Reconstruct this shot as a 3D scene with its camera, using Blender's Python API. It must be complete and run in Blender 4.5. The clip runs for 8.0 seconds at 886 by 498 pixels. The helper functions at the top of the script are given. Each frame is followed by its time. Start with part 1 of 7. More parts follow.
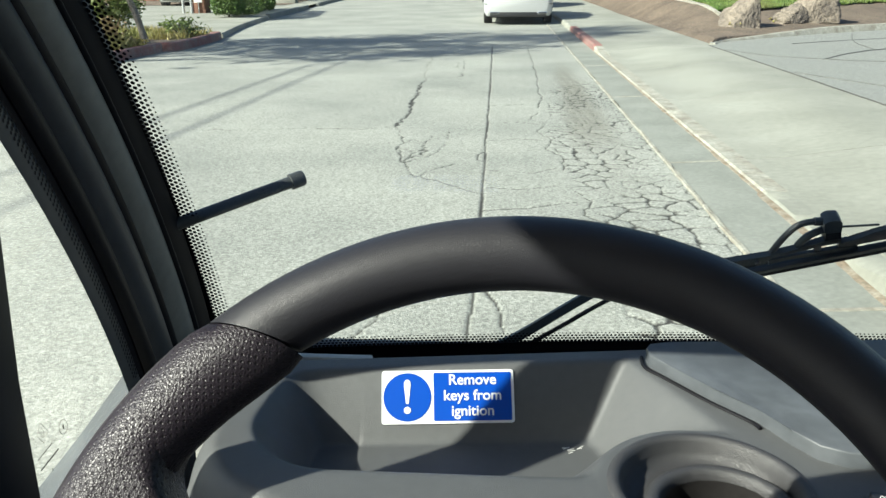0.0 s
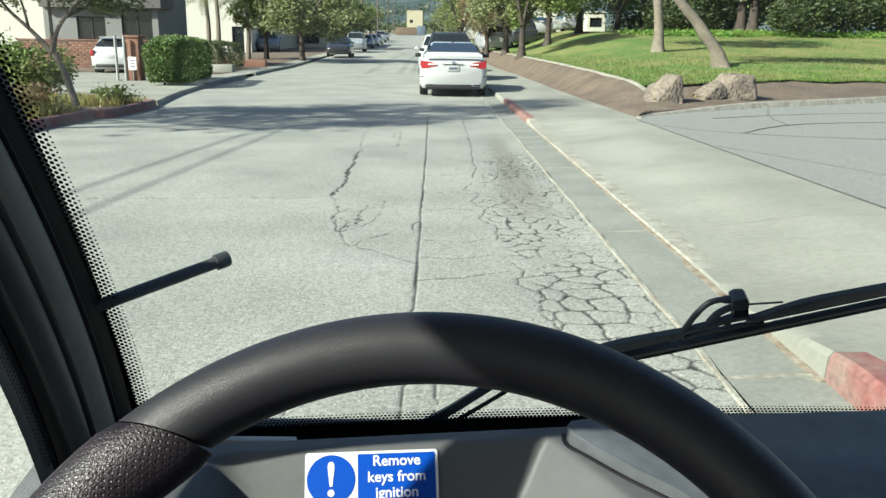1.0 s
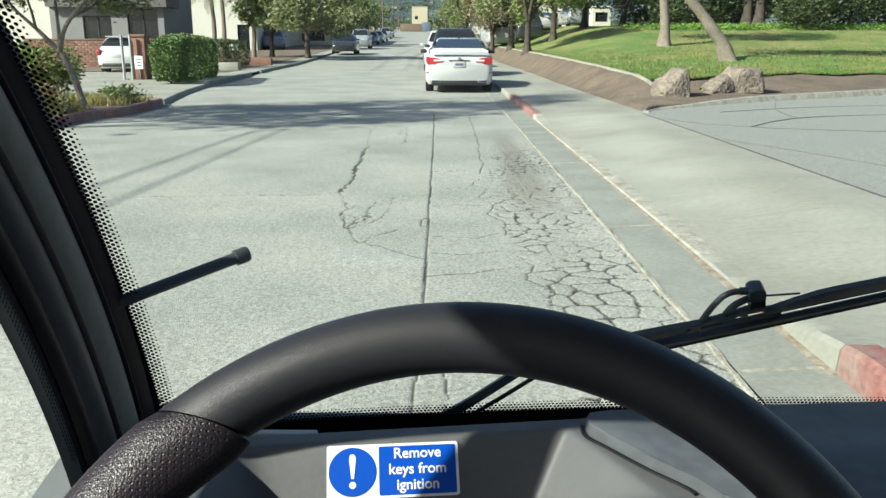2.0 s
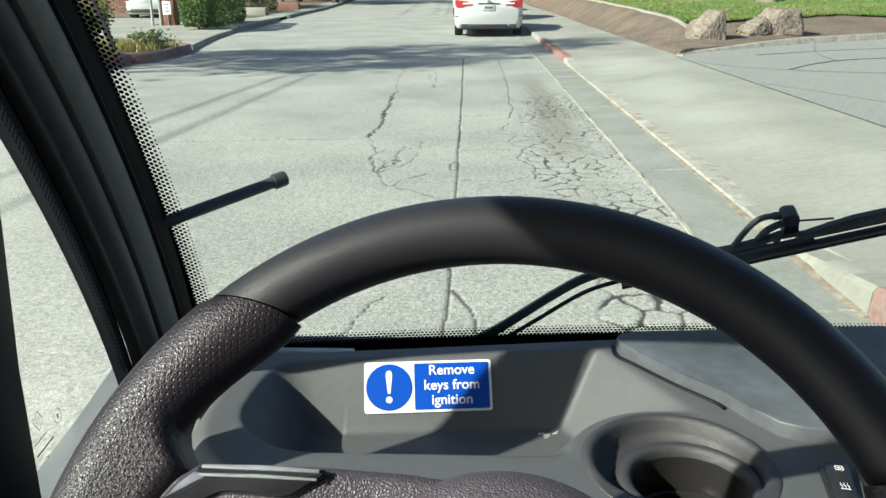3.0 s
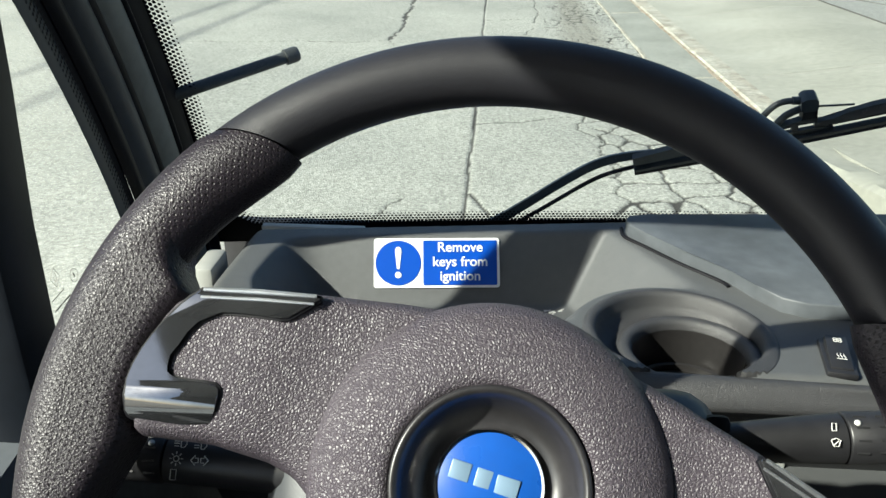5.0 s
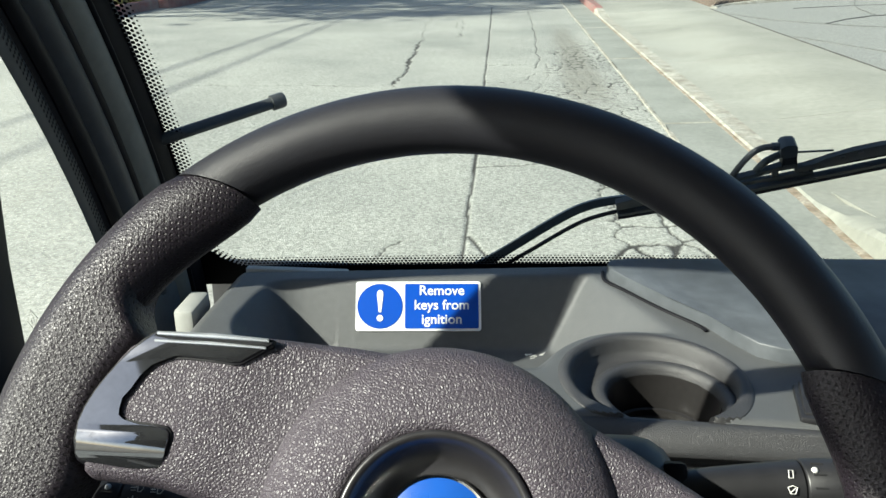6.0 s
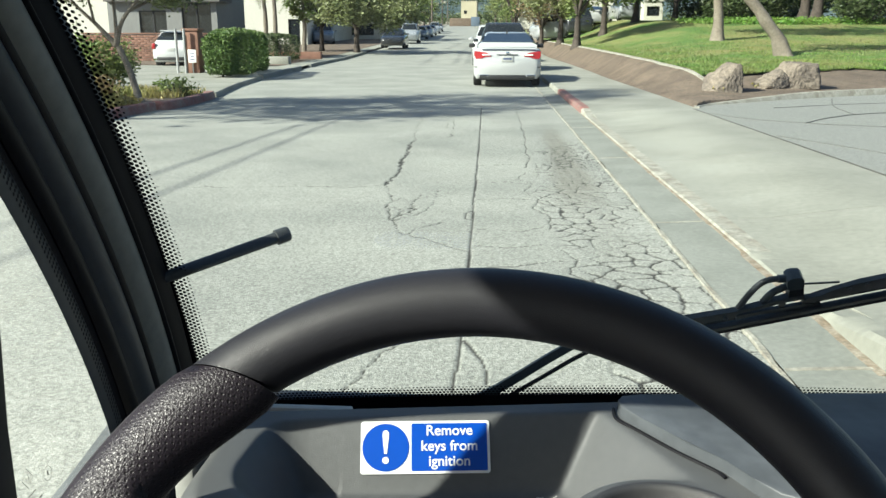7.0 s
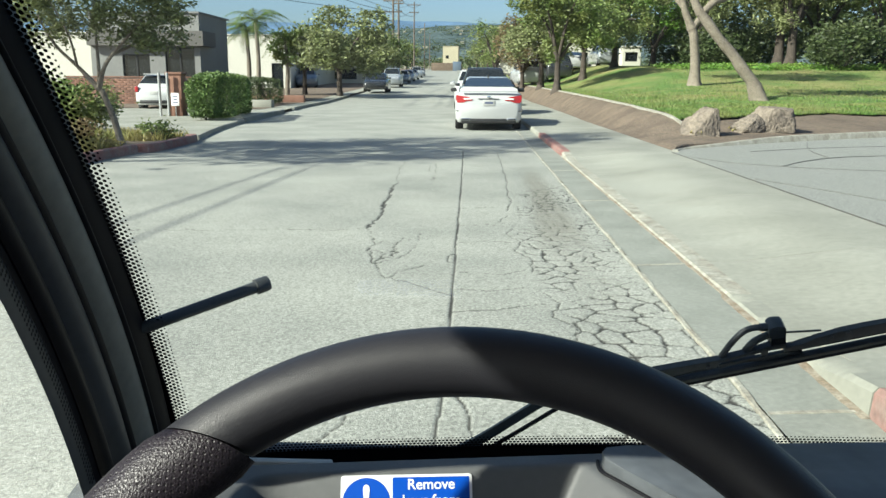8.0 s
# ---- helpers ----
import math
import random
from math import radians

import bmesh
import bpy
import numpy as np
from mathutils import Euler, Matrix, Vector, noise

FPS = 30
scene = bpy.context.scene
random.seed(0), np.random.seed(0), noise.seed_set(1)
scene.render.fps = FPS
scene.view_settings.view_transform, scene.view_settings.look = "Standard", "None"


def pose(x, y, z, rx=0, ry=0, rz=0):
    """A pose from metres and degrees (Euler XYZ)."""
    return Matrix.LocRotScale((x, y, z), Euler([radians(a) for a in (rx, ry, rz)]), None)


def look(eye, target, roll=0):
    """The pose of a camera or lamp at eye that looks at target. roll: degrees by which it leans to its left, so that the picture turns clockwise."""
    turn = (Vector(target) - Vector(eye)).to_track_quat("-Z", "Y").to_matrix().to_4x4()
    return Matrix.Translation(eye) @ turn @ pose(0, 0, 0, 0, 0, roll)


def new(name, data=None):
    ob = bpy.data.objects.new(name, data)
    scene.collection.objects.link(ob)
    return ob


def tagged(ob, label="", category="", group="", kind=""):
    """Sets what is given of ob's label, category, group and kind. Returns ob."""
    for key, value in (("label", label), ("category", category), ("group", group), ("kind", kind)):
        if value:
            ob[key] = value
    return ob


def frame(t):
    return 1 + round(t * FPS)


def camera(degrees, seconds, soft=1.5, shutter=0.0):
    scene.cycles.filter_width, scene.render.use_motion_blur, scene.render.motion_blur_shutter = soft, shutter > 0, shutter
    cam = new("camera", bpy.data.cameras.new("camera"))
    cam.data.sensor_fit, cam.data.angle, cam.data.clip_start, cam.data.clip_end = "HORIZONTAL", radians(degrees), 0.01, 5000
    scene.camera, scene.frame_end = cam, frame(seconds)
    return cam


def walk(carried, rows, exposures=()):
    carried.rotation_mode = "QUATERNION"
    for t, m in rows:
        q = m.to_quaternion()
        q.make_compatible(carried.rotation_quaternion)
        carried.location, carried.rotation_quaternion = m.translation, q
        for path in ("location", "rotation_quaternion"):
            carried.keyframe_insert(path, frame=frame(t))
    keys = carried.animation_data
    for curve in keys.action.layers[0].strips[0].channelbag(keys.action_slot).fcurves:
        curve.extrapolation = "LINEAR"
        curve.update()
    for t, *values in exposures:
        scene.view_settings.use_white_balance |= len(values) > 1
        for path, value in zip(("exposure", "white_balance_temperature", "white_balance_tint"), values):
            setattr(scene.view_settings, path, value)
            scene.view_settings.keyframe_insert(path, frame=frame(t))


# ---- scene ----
cam = camera(57.77, 8.0)

PATH = [
    (0, (-0.0138, 0.0248, 1.2086), (-0.1566, 1.9134, 0.5662), -0.37),
    (0.5, (-0.0052, 0.0164, 1.2192), (-0.0373, 1.9267, 0.6280), 0.44),
    (1, (0.0003, 0.0141, 1.2264), (0.0108, 1.9551, 0.7443), 0.71),
    (1.2, (-0.0020, 0.0125, 1.2254), (0.0164, 1.9582, 0.7632), 0.66),
    (2.3, (-0.0130, 0.0026, 1.2246), (-0.0402, 1.9347, 0.7084), -0.20),
    (2.5, (-0.0132, -0.0059, 1.2210), (-0.0569, 1.9199, 0.6830), -0.42),
    (3, (-0.0177, -0.0128, 1.2035), (-0.0934, 1.8886, 0.5878), -0.27),
    (3.5, (-0.0179, -0.0183, 1.1933), (-0.1131, 1.8559, 0.5019), -0.08),
    (4, (-0.0100, -0.0186, 1.1809), (-0.1165, 1.8290, 0.4226), 0.23),
    (4.5, (-0.0078, -0.0261, 1.1743), (-0.1201, 1.7981, 0.3620), 0.55),
    (4.7, (-0.0078, -0.0271, 1.1713), (-0.1221, 1.7931, 0.3500), 0.42),
    (5.8, (0.0120, -0.0285, 1.1731), (-0.1235, 1.7996, 0.3730), 0.54),
    (6, (0.0176, -0.0293, 1.1748), (-0.1177, 1.8301, 0.4507), 0.42),
    (6.5, (0.0044, -0.0204, 1.2053), (-0.1257, 1.8822, 0.6027), 0.24),
    (7, (-0.0004, -0.0069, 1.2147), (-0.1197, 1.9249, 0.7111), 0.22),
    (7.5, (-0.0010, 0.0039, 1.2194), (-0.1005, 1.9538, 0.7857), 0.28),
    (8, (0.0000, 0.0000, 1.2213), (-0.0772, 1.9577, 0.8193), 0.40),
]
walk(cam, [(t, look(eye, target, roll)) for t, eye, target, roll in PATH],
     exposures=[(0, 1.50, 6450, 0), (0.5, 1.44, 6450, 0), (1, 1.38, 6450, 0), (2.5, 1.33, 6450, 0), (3.5, 1.47, 6450, 0), (4.5, 1.50, 6450, 0), (6, 1.50, 6450, 0), (7, 1.42, 6450, 0), (8, 1.38, 6450, 0)])

# ---- world, sun, exposure ----
SUN_AZ, SUN_EL = 122.5, 34.0      # degrees to the left of straight ahead, and above the horizon
sd = Vector((-math.cos(radians(SUN_EL)) * math.sin(radians(SUN_AZ)), math.cos(radians(SUN_EL)) * math.cos(radians(SUN_AZ)), math.sin(radians(SUN_EL))))
world = bpy.data.worlds.new("sky")
scene.world = world
world.use_nodes = True
wn = world.node_tree
sky = wn.nodes.new("ShaderNodeTexSky")
sky.sky_type = "NISHITA"
sky.sun_disc = False
sky.sun_elevation = radians(SUN_EL)
sky.sun_rotation = radians(-SUN_AZ)
sky.air_density, sky.dust_density, sky.ozone_density = 0.8, 2.2, 3.0
wn.links.new(sky.outputs[0], wn.nodes["Background"].inputs[0])
wn.nodes["Background"].inputs[1].default_value = 0.072
sun_data = bpy.data.lights.new("sun", "SUN")
sun_data.energy, sun_data.angle, sun_data.color = 4.5, radians(0.75), (1.0, 0.95, 0.86)
sun = new("sun", sun_data)
sun.matrix_world = look(sd * 50, (0, 0, 0))

# ---- materials ----
def material(name, col, rough=0.6, metal=0.0, var=0.18, scale=3.0, fine=40.0, bump=0.2, bump_scale=120.0, depth=0.002,
             col2=None, spec=0.5, piece=0.0, coat=0.0, rvar=0.1, stone=0.0):
    """Base colour mottled at two scales, uneven gloss and fine relief, in metres of the object."""
    m = bpy.data.materials.new(name)
    m.use_nodes = True
    t = m.node_tree
    n, k = t.nodes, t.links
    b = n["Principled BSDF"]
    co = n.new("ShaderNodeTexCoord")
    a = n.new("ShaderNodeTexNoise"); a.inputs["Scale"].default_value = scale; a.inputs["Detail"].default_value = 5
    f = n.new("ShaderNodeTexNoise"); f.inputs["Scale"].default_value = fine; f.inputs["Detail"].default_value = 3
    k.new(co.outputs["Object"], a.inputs["Vector"]); k.new(co.outputs["Object"], f.inputs["Vector"])
    mx = n.new("ShaderNodeMix"); mx.data_type = "RGBA"
    c2 = col2 or tuple(c * (1 - var * 1.6) for c in col)
    mx.inputs[6].default_value = (*col, 1); mx.inputs[7].default_value = (*c2, 1)
    rp = n.new("ShaderNodeMapRange"); rp.inputs[1].default_value = 0.35; rp.inputs[2].default_value = 0.68
    k.new(a.outputs[0], rp.inputs[0]); k.new(rp.outputs[0], mx.inputs[0])
    hs = n.new("ShaderNodeHueSaturation")
    mr = n.new("ShaderNodeMapRange"); mr.inputs[1].default_value = 0.25; mr.inputs[2].default_value = 0.75
    mr.inputs[3].default_value = 1 - var; mr.inputs[4].default_value = 1 + var
    k.new(f.outputs[0], mr.inputs[0])
    if piece:
        oi = n.new("ShaderNodeObjectInfo"); pr = n.new("ShaderNodeMapRange"); ml = n.new("ShaderNodeMath"); ml.operation = "MULTIPLY"
        pr.inputs[3].default_value = 1 - piece; pr.inputs[4].default_value = 1 + piece
        k.new(oi.outputs["Random"], pr.inputs[0]); k.new(pr.outputs[0], ml.inputs[0]); k.new(mr.outputs[0], ml.inputs[1])
        k.new(ml.outputs[0], hs.inputs["Value"])
    else:
        k.new(mr.outputs[0], hs.inputs["Value"])
    k.new(mx.outputs[2], hs.inputs["Color"]); k.new(hs.outputs[0], b.inputs["Base Color"])
    if stone:       # single chippings, each of its own tone
        vo = n.new("ShaderNodeTexVoronoi"); vo.inputs["Scale"].default_value = stone
        sr = n.new("ShaderNodeMapRange"); sr.inputs[3].default_value = 0.62; sr.inputs[4].default_value = 1.34
        h2 = n.new("ShaderNodeHueSaturation")
        k.new(co.outputs["Object"], vo.inputs["Vector"]); k.new(vo.outputs["Color"], sr.inputs[0]); k.new(sr.outputs[0], h2.inputs["Value"])
        k.new(hs.outputs[0], h2.inputs["Color"]); k.new(h2.outputs[0], b.inputs["Base Color"])
    rr = n.new("ShaderNodeMapRange"); rr.inputs[3].default_value = max(0.02, rough - rvar); rr.inputs[4].default_value = min(1, rough + rvar)
    k.new(a.outputs[0], rr.inputs[0]); k.new(rr.outputs[0], b.inputs["Roughness"])
    b.inputs["Metallic"].default_value = metal
    b.inputs["Specular IOR Level"].default_value = spec
    b.inputs["Coat Weight"].default_value = coat
    if bump:
        g = n.new("ShaderNodeTexNoise"); g.inputs["Scale"].default_value = bump_scale; g.inputs["Detail"].default_value = 4
        bp = n.new("ShaderNodeBump"); bp.inputs["Strength"].default_value = bump; bp.inputs["Distance"].default_value = depth
        k.new(co.outputs["Object"], g.inputs["Vector"]); k.new(g.outputs[0], bp.inputs["Height"]); k.new(bp.outputs[0], b.inputs["Normal"])
    return m


def grain(name, col, rough, cell, strength, depth, pits=0.0, pit_cell=0.0042, spec=0.5, crease=0.16):
    """Moulded leather grain: small cells with narrow creases between them, and, if asked, rows of pits along the surface."""
    m = material(name, col, rough, var=0.06, scale=14, fine=120, bump=0, spec=spec)
    t = m.node_tree
    n, k = t.nodes, t.links
    co = n.new("ShaderNodeTexCoord")
    wz = n.new("ShaderNodeTexNoise"); wz.inputs["Scale"].default_value = 0.8 / cell; wz.inputs["Detail"].default_value = 1
    vm = n.new("ShaderNodeVectorMath"); vm.operation = "MULTIPLY_ADD"
    vm.inputs[1].default_value = (cell * 1.1,) * 3
    k.new(co.outputs["Object"], wz.inputs["Vector"]); k.new(wz.outputs["Color"], vm.inputs[0]); k.new(co.outputs["Object"], vm.inputs[2])
    v = n.new("ShaderNodeTexVoronoi"); v.feature = "DISTANCE_TO_EDGE"; v.inputs["Scale"].default_value = 1 / cell
    k.new(vm.outputs[0], v.inputs["Vector"])
    lin = n.new("ShaderNodeMapRange"); lin.inputs[2].default_value = crease
    k.new(v.outputs["Distance"], lin.inputs[0])
    r = n.new("ShaderNodeMath"); r.operation = "POWER"; r.inputs[1].default_value = 0.6
    k.new(lin.outputs[0], r.inputs[0])
    fn = n.new("ShaderNodeTexNoise"); fn.inputs["Scale"].default_value = 2.2 / cell
    mf = n.new("ShaderNodeMath"); mf.operation = "MULTIPLY_ADD"; mf.inputs[1].default_value = 0.10
    k.new(co.outputs["Object"], fn.inputs["Vector"]); k.new(fn.outputs[0], mf.inputs[0]); k.new(r.outputs[0], mf.inputs[2])
    out = mf.outputs[0]
    b = n["Principled BSDF"]
    if pits:
        q = n.new("ShaderNodeTexVoronoi"); q.voronoi_dimensions = "2D"; q.inputs["Scale"].default_value = 1 / pit_cell; q.inputs["Randomness"].default_value = 0.12
        mp = n.new("ShaderNodeMapping"); mp.inputs["Rotation"].default_value = (0, 0, 0.785)
        k.new(co.outputs["UV"], mp.inputs["Vector"]); k.new(mp.outputs[0], q.inputs["Vector"])
        s = n.new("ShaderNodeMapRange"); s.interpolation_type = "SMOOTHSTEP"; s.inputs[1].default_value = 0.11; s.inputs[2].default_value = 0.25
        k.new(q.outputs["Distance"], s.inputs[0])
        ad = n.new("ShaderNodeMath"); ad.operation = "MULTIPLY_ADD"; ad.inputs[1].default_value = pits
        k.new(s.outputs[0], ad.inputs[0]); k.new(out, ad.inputs[2]); out = ad.outputs[0]
        src = b.inputs["Base Color"].links[0].from_socket
        hole = n.new("ShaderNodeMix"); hole.data_type = "RGBA"; hole.inputs[6].default_value = (0.006, 0.005, 0.006, 1)
        k.new(s.outputs[0], hole.inputs[0]); k.new(src, hole.inputs[7]); k.new(hole.outputs[2], b.inputs["Base Color"])
    bp = n.new("ShaderNodeBump"); bp.inputs["Strength"].default_value = strength; bp.inputs["Distance"].default_value = depth
    k.new(out, bp.inputs["Height"]); k.new(bp.outputs[0], b.inputs["Normal"])
    return m


def glass(name, tint=(0.93, 0.96, 0.95), gloss=1.0, veil=0.0):
    """Clear glass, with a pale scattering veil that stands in for glare and haze."""
    m = bpy.data.materials.new(name)
    m.use_nodes = True
    n, k = m.node_tree.nodes, m.node_tree.links
    n.remove(n["Principled BSDF"])
    tr = n.new("ShaderNodeBsdfTransparent"); tr.inputs[0].default_value = (*tint, 1)
    gl = n.new("ShaderNodeBsdfGlossy"); gl.inputs["Roughness"].default_value = 0.02
    fr = n.new("ShaderNodeFresnel"); fr.inputs[0].default_value = 1.45
    ml = n.new("ShaderNodeMath"); ml.operation = "MULTIPLY"; ml.inputs[1].default_value = gloss
    mx = n.new("ShaderNodeMixShader")
    k.new(fr.outputs[0], ml.inputs[0]); k.new(ml.outputs[0], mx.inputs[0]); k.new(tr.outputs[0], mx.inputs[1]); k.new(gl.outputs[0], mx.inputs[2])
    out = mx.outputs[0]
    if veil:
        co = n.new("ShaderNodeTexCoord"); a = n.new("ShaderNodeTexNoise"); a.inputs["Scale"].default_value = 3.0; a.inputs["Detail"].default_value = 6
        mr = n.new("ShaderNodeMapRange"); mr.inputs[1].default_value = 0.3; mr.inputs[2].default_value = 0.75
        mr.inputs[3].default_value = veil * 0.6; mr.inputs[4].default_value = veil * 1.5
        df = n.new("ShaderNodeBsdfTranslucent"); df.inputs[0].default_value = (0.8, 0.8, 0.78, 1)
        m2 = n.new("ShaderNodeMixShader")
        k.new(co.outputs["Object"], a.inputs["Vector"]); k.new(a.outputs[0], mr.inputs[0]); k.new(mr.outputs[0], m2.inputs[0])
        k.new(out, m2.inputs[1]); k.new(df.outputs[0], m2.inputs[2]); out = m2.outputs[0]
    k.new(out, n["Material Output"].inputs[0])
    return m


def leaf_material(name, col, col2):
    m = material(name, col, 0.55, var=0.25, scale=0.9, fine=7, bump=0, col2=col2)
    n, k = m.node_tree.nodes, m.node_tree.links
    geo = n.new("ShaderNodeNewGeometry"); mr = n.new("ShaderNodeMapRange"); hs = n.new("ShaderNodeHueSaturation")
    mr.inputs[3].default_value = 0.6; mr.inputs[4].default_value = 1.5
    b = n["Principled BSDF"]
    src = b.inputs["Base Color"].links[0].from_socket
    k.new(geo.outputs["Random Per Island"], mr.inputs[0]); k.new(mr.outputs[0], hs.inputs["Value"]); k.new(src, hs.inputs["Color"])
    k.new(hs.outputs[0], b.inputs["Base Color"])
    tl = n.new("ShaderNodeBsdfTranslucent"); mx = n.new("ShaderNodeMixShader"); mx.inputs[0].default_value = 0.3
    k.new(hs.outputs[0], tl.inputs[0]); k.new(b.outputs[0], mx.inputs[1]); k.new(tl.outputs[0], mx.inputs[2])
    k.new(mx.outputs[0], n["Material Output"].inputs[0])
    return m


M = {}
M["asphalt"] = material("worn_asphalt", (0.285, 0.286, 0.256), 0.9, var=0.20, scale=0.7, fine=60, bump=0.8, bump_scale=110, depth=0.005, col2=(0.205, 0.209, 0.19), stone=85)
M["lane"] = material("broken_asphalt", (0.285, 0.286, 0.256), 0.9, var=0.20, scale=0.7, fine=60, bump=0.8, bump_scale=110, depth=0.005, col2=(0.205, 0.209, 0.19), stone=85)


def lay_dirt(m, layers):
    """Mix dirt of the given colours over a material where the mesh says that it lies."""
    n, k = m.node_tree.nodes, m.node_tree.links
    b = n["Principled BSDF"]
    for name, col in layers:
        src = b.inputs["Base Color"].links[0].from_socket
        at = n.new("ShaderNodeAttribute"); at.attribute_name = name
        mx = n.new("ShaderNodeMix"); mx.data_type = "RGBA"; mx.inputs[7].default_value = (*col, 1)
        k.new(at.outputs["Fac"], mx.inputs[0]); k.new(src, mx.inputs[6]); k.new(mx.outputs[2], b.inputs["Base Color"])


lay_dirt(M["lane"], (("ravelled", (0.145, 0.138, 0.114)), ("crack", (0.030, 0.028, 0.025))))
M["crack"] = material("crack_dirt", (0.085, 0.08, 0.068), 0.95, var=0.3, scale=5, fine=60, bump=0.4, bump_scale=90)
M["old_tar"] = material("greyed_tar", (0.115, 0.116, 0.108), 0.9, var=0.2, scale=3, fine=60, bump=0.3, bump_scale=150)
M["drive"] = material("driveway_asphalt", (0.205, 0.208, 0.19), 0.9, var=0.2, scale=0.5, fine=45, bump=0.5, bump_scale=140, depth=0.004, col2=(0.20, 0.202, 0.19), stone=90)
M["gutter"] = material("gutter_concrete", (0.225, 0.23, 0.205), 0.8, var=0.16, scale=1.6, fine=40, bump=0.3, bump_scale=120, col2=(0.165, 0.17, 0.15))
M["concrete"] = material("pale_concrete", (0.270, 0.268, 0.232), 0.82, var=0.13, scale=0.8, fine=24, bump=0.4, bump_scale=130, col2=(0.195, 0.194, 0.165), piece=0.05)
M["lip"] = material("chipped_concrete", (0.32, 0.312, 0.268), 0.9, var=0.32, scale=7, fine=40, bump=0.6, bump_scale=60, depth=0.006, col2=(0.21, 0.19, 0.155))
M["rust"] = material("rust_stain", (0.135, 0.098, 0.066), 0.9, var=0.4, scale=9, fine=60, bump=0.5, bump_scale=80, col2=(0.24, 0.215, 0.175))
M["red_kerb"] = material("worn_red_paint", (0.21, 0.075, 0.066), 0.75, var=0.3, scale=5.5, fine=30, bump=0.5, bump_scale=70, depth=0.004, col2=(0.21, 0.155, 0.135))
M["soil"] = material("dry_soil", (0.150, 0.112, 0.082), 0.97, var=0.35, scale=1.3, fine=14, bump=1.0, bump_scale=18, depth=0.05, col2=(0.095, 0.070, 0.052))
M["lawn"] = material("lawn", (0.085, 0.155, 0.03), 0.9, var=0.3, scale=0.45, fine=9, bump=1.0, bump_scale=45, depth=0.03, col2=(0.225, 0.20, 0.075))
M["grass"] = leaf_material("grass_blades", (0.10, 0.18, 0.035), (0.18, 0.19, 0.06))
M["dry_grass"] = leaf_material("dry_grass", (0.30, 0.24, 0.08), (0.16, 0.17, 0.05))
M["ground"] = material("dusty_ground", (0.20, 0.17, 0.12), 0.95, var=0.25, scale=0.25, fine=5, bump=0.6, bump_scale=20, depth=0.02)
M["rock"] = material("boulder", (0.20, 0.165, 0.13), 0.92, var=0.4, scale=2.5, fine=16, bump=1.0, bump_scale=24, depth=0.04, col2=(0.115, 0.095, 0.08))
M["bark"] = material("bark", (0.20, 0.172, 0.138), 0.95, var=0.35, scale=5, fine=28, bump=1.0, bump_scale=40, depth=0.02, col2=(0.15, 0.125, 0.10))
M["dark_bark"] = material("dark_bark", (0.07, 0.055, 0.045), 0.95, var=0.3, scale=4, fine=25, bump=0.8, bump_scale=30, depth=0.02)
M["leaf_olive"] = leaf_material("olive_leaves", (0.155, 0.185, 0.072), (0.20, 0.215, 0.095))
M["leaf_mid"] = leaf_material("green_leaves", (0.105, 0.160, 0.040), (0.16, 0.175, 0.055))
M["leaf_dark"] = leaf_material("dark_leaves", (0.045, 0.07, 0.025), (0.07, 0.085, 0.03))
M["leaf_bright"] = leaf_material("bright_leaves", (0.10, 0.22, 0.03), (0.15, 0.21, 0.04))
M["leaf_hedge"] = leaf_material("hedge_leaves", (0.070, 0.125, 0.030), (0.12, 0.17, 0.045))
M["leaf_rust"] = leaf_material("brownish_leaves", (0.20, 0.135, 0.07), (0.15, 0.13, 0.06))
M["palm"] = leaf_material("palm_fronds", (0.08, 0.14, 0.03), (0.13, 0.15, 0.04))
M["plaster_white"] = material("white_stucco", (0.50, 0.485, 0.43), 0.9, var=0.06, scale=0.4, fine=6, bump=0.2, bump_scale=40)
M["plaster_grey"] = material("grey_stucco", (0.19, 0.19, 0.185), 0.9, var=0.08, scale=0.4, fine=6, bump=0.2, bump_scale=40)
M["plaster_dark"] = material("dark_stucco", (0.10, 0.095, 0.09), 0.9, var=0.08, scale=0.4, fine=6, bump=0.2)
M["cream"] = material("cream_stucco", (0.42, 0.38, 0.27), 0.9, var=0.06, scale=0.2, fine=4, bump=0.1)
M["brick"] = material("brick", (0.20, 0.105, 0.075), 0.9, var=0.2, scale=3, fine=20, bump=0.5, bump_scale=60, piece=0.25)
M["mortar"] = material("mortar", (0.24, 0.21, 0.18), 0.95)
M["dark_glass"] = material("dark_window", (0.015, 0.018, 0.02), 0.08, var=0.1, bump=0, spec=0.6)
# distance haze is put into the hill colours, bluest on the far ridge
M["hill"] = material("haze_blue_far_hills", (0.105, 0.170, 0.265), 1.0, var=0.14, scale=0.006, fine=0.05, bump=0, spec=0.0)
M["hill_near"] = material("haze_grey_near_hills", (0.085, 0.112, 0.118), 1.0, var=0.4, scale=0.025, fine=0.2, bump=0, spec=0.0, col2=(0.052, 0.074, 0.080))
M["wood_pole"] = material("weathered_pole", (0.13, 0.105, 0.085), 0.95, var=0.2, scale=2, fine=20, bump=0.5, bump_scale=40)
M["cable"] = material("cable", (0.03, 0.03, 0.03), 0.7, bump=0)
M["car_white"] = material("white_car_paint", (0.42, 0.425, 0.425), 0.25, var=0.03, scale=1, fine=6, bump=0, coat=0.6, rvar=0.05)
M["car_grey"] = material("silver_car_paint", (0.42, 0.44, 0.46), 0.3, metal=0.4, var=0.05, bump=0, coat=0.6)
M["car_dark"] = material("dark_car_paint", (0.025, 0.027, 0.03), 0.25, var=0.08, bump=0, coat=0.7)
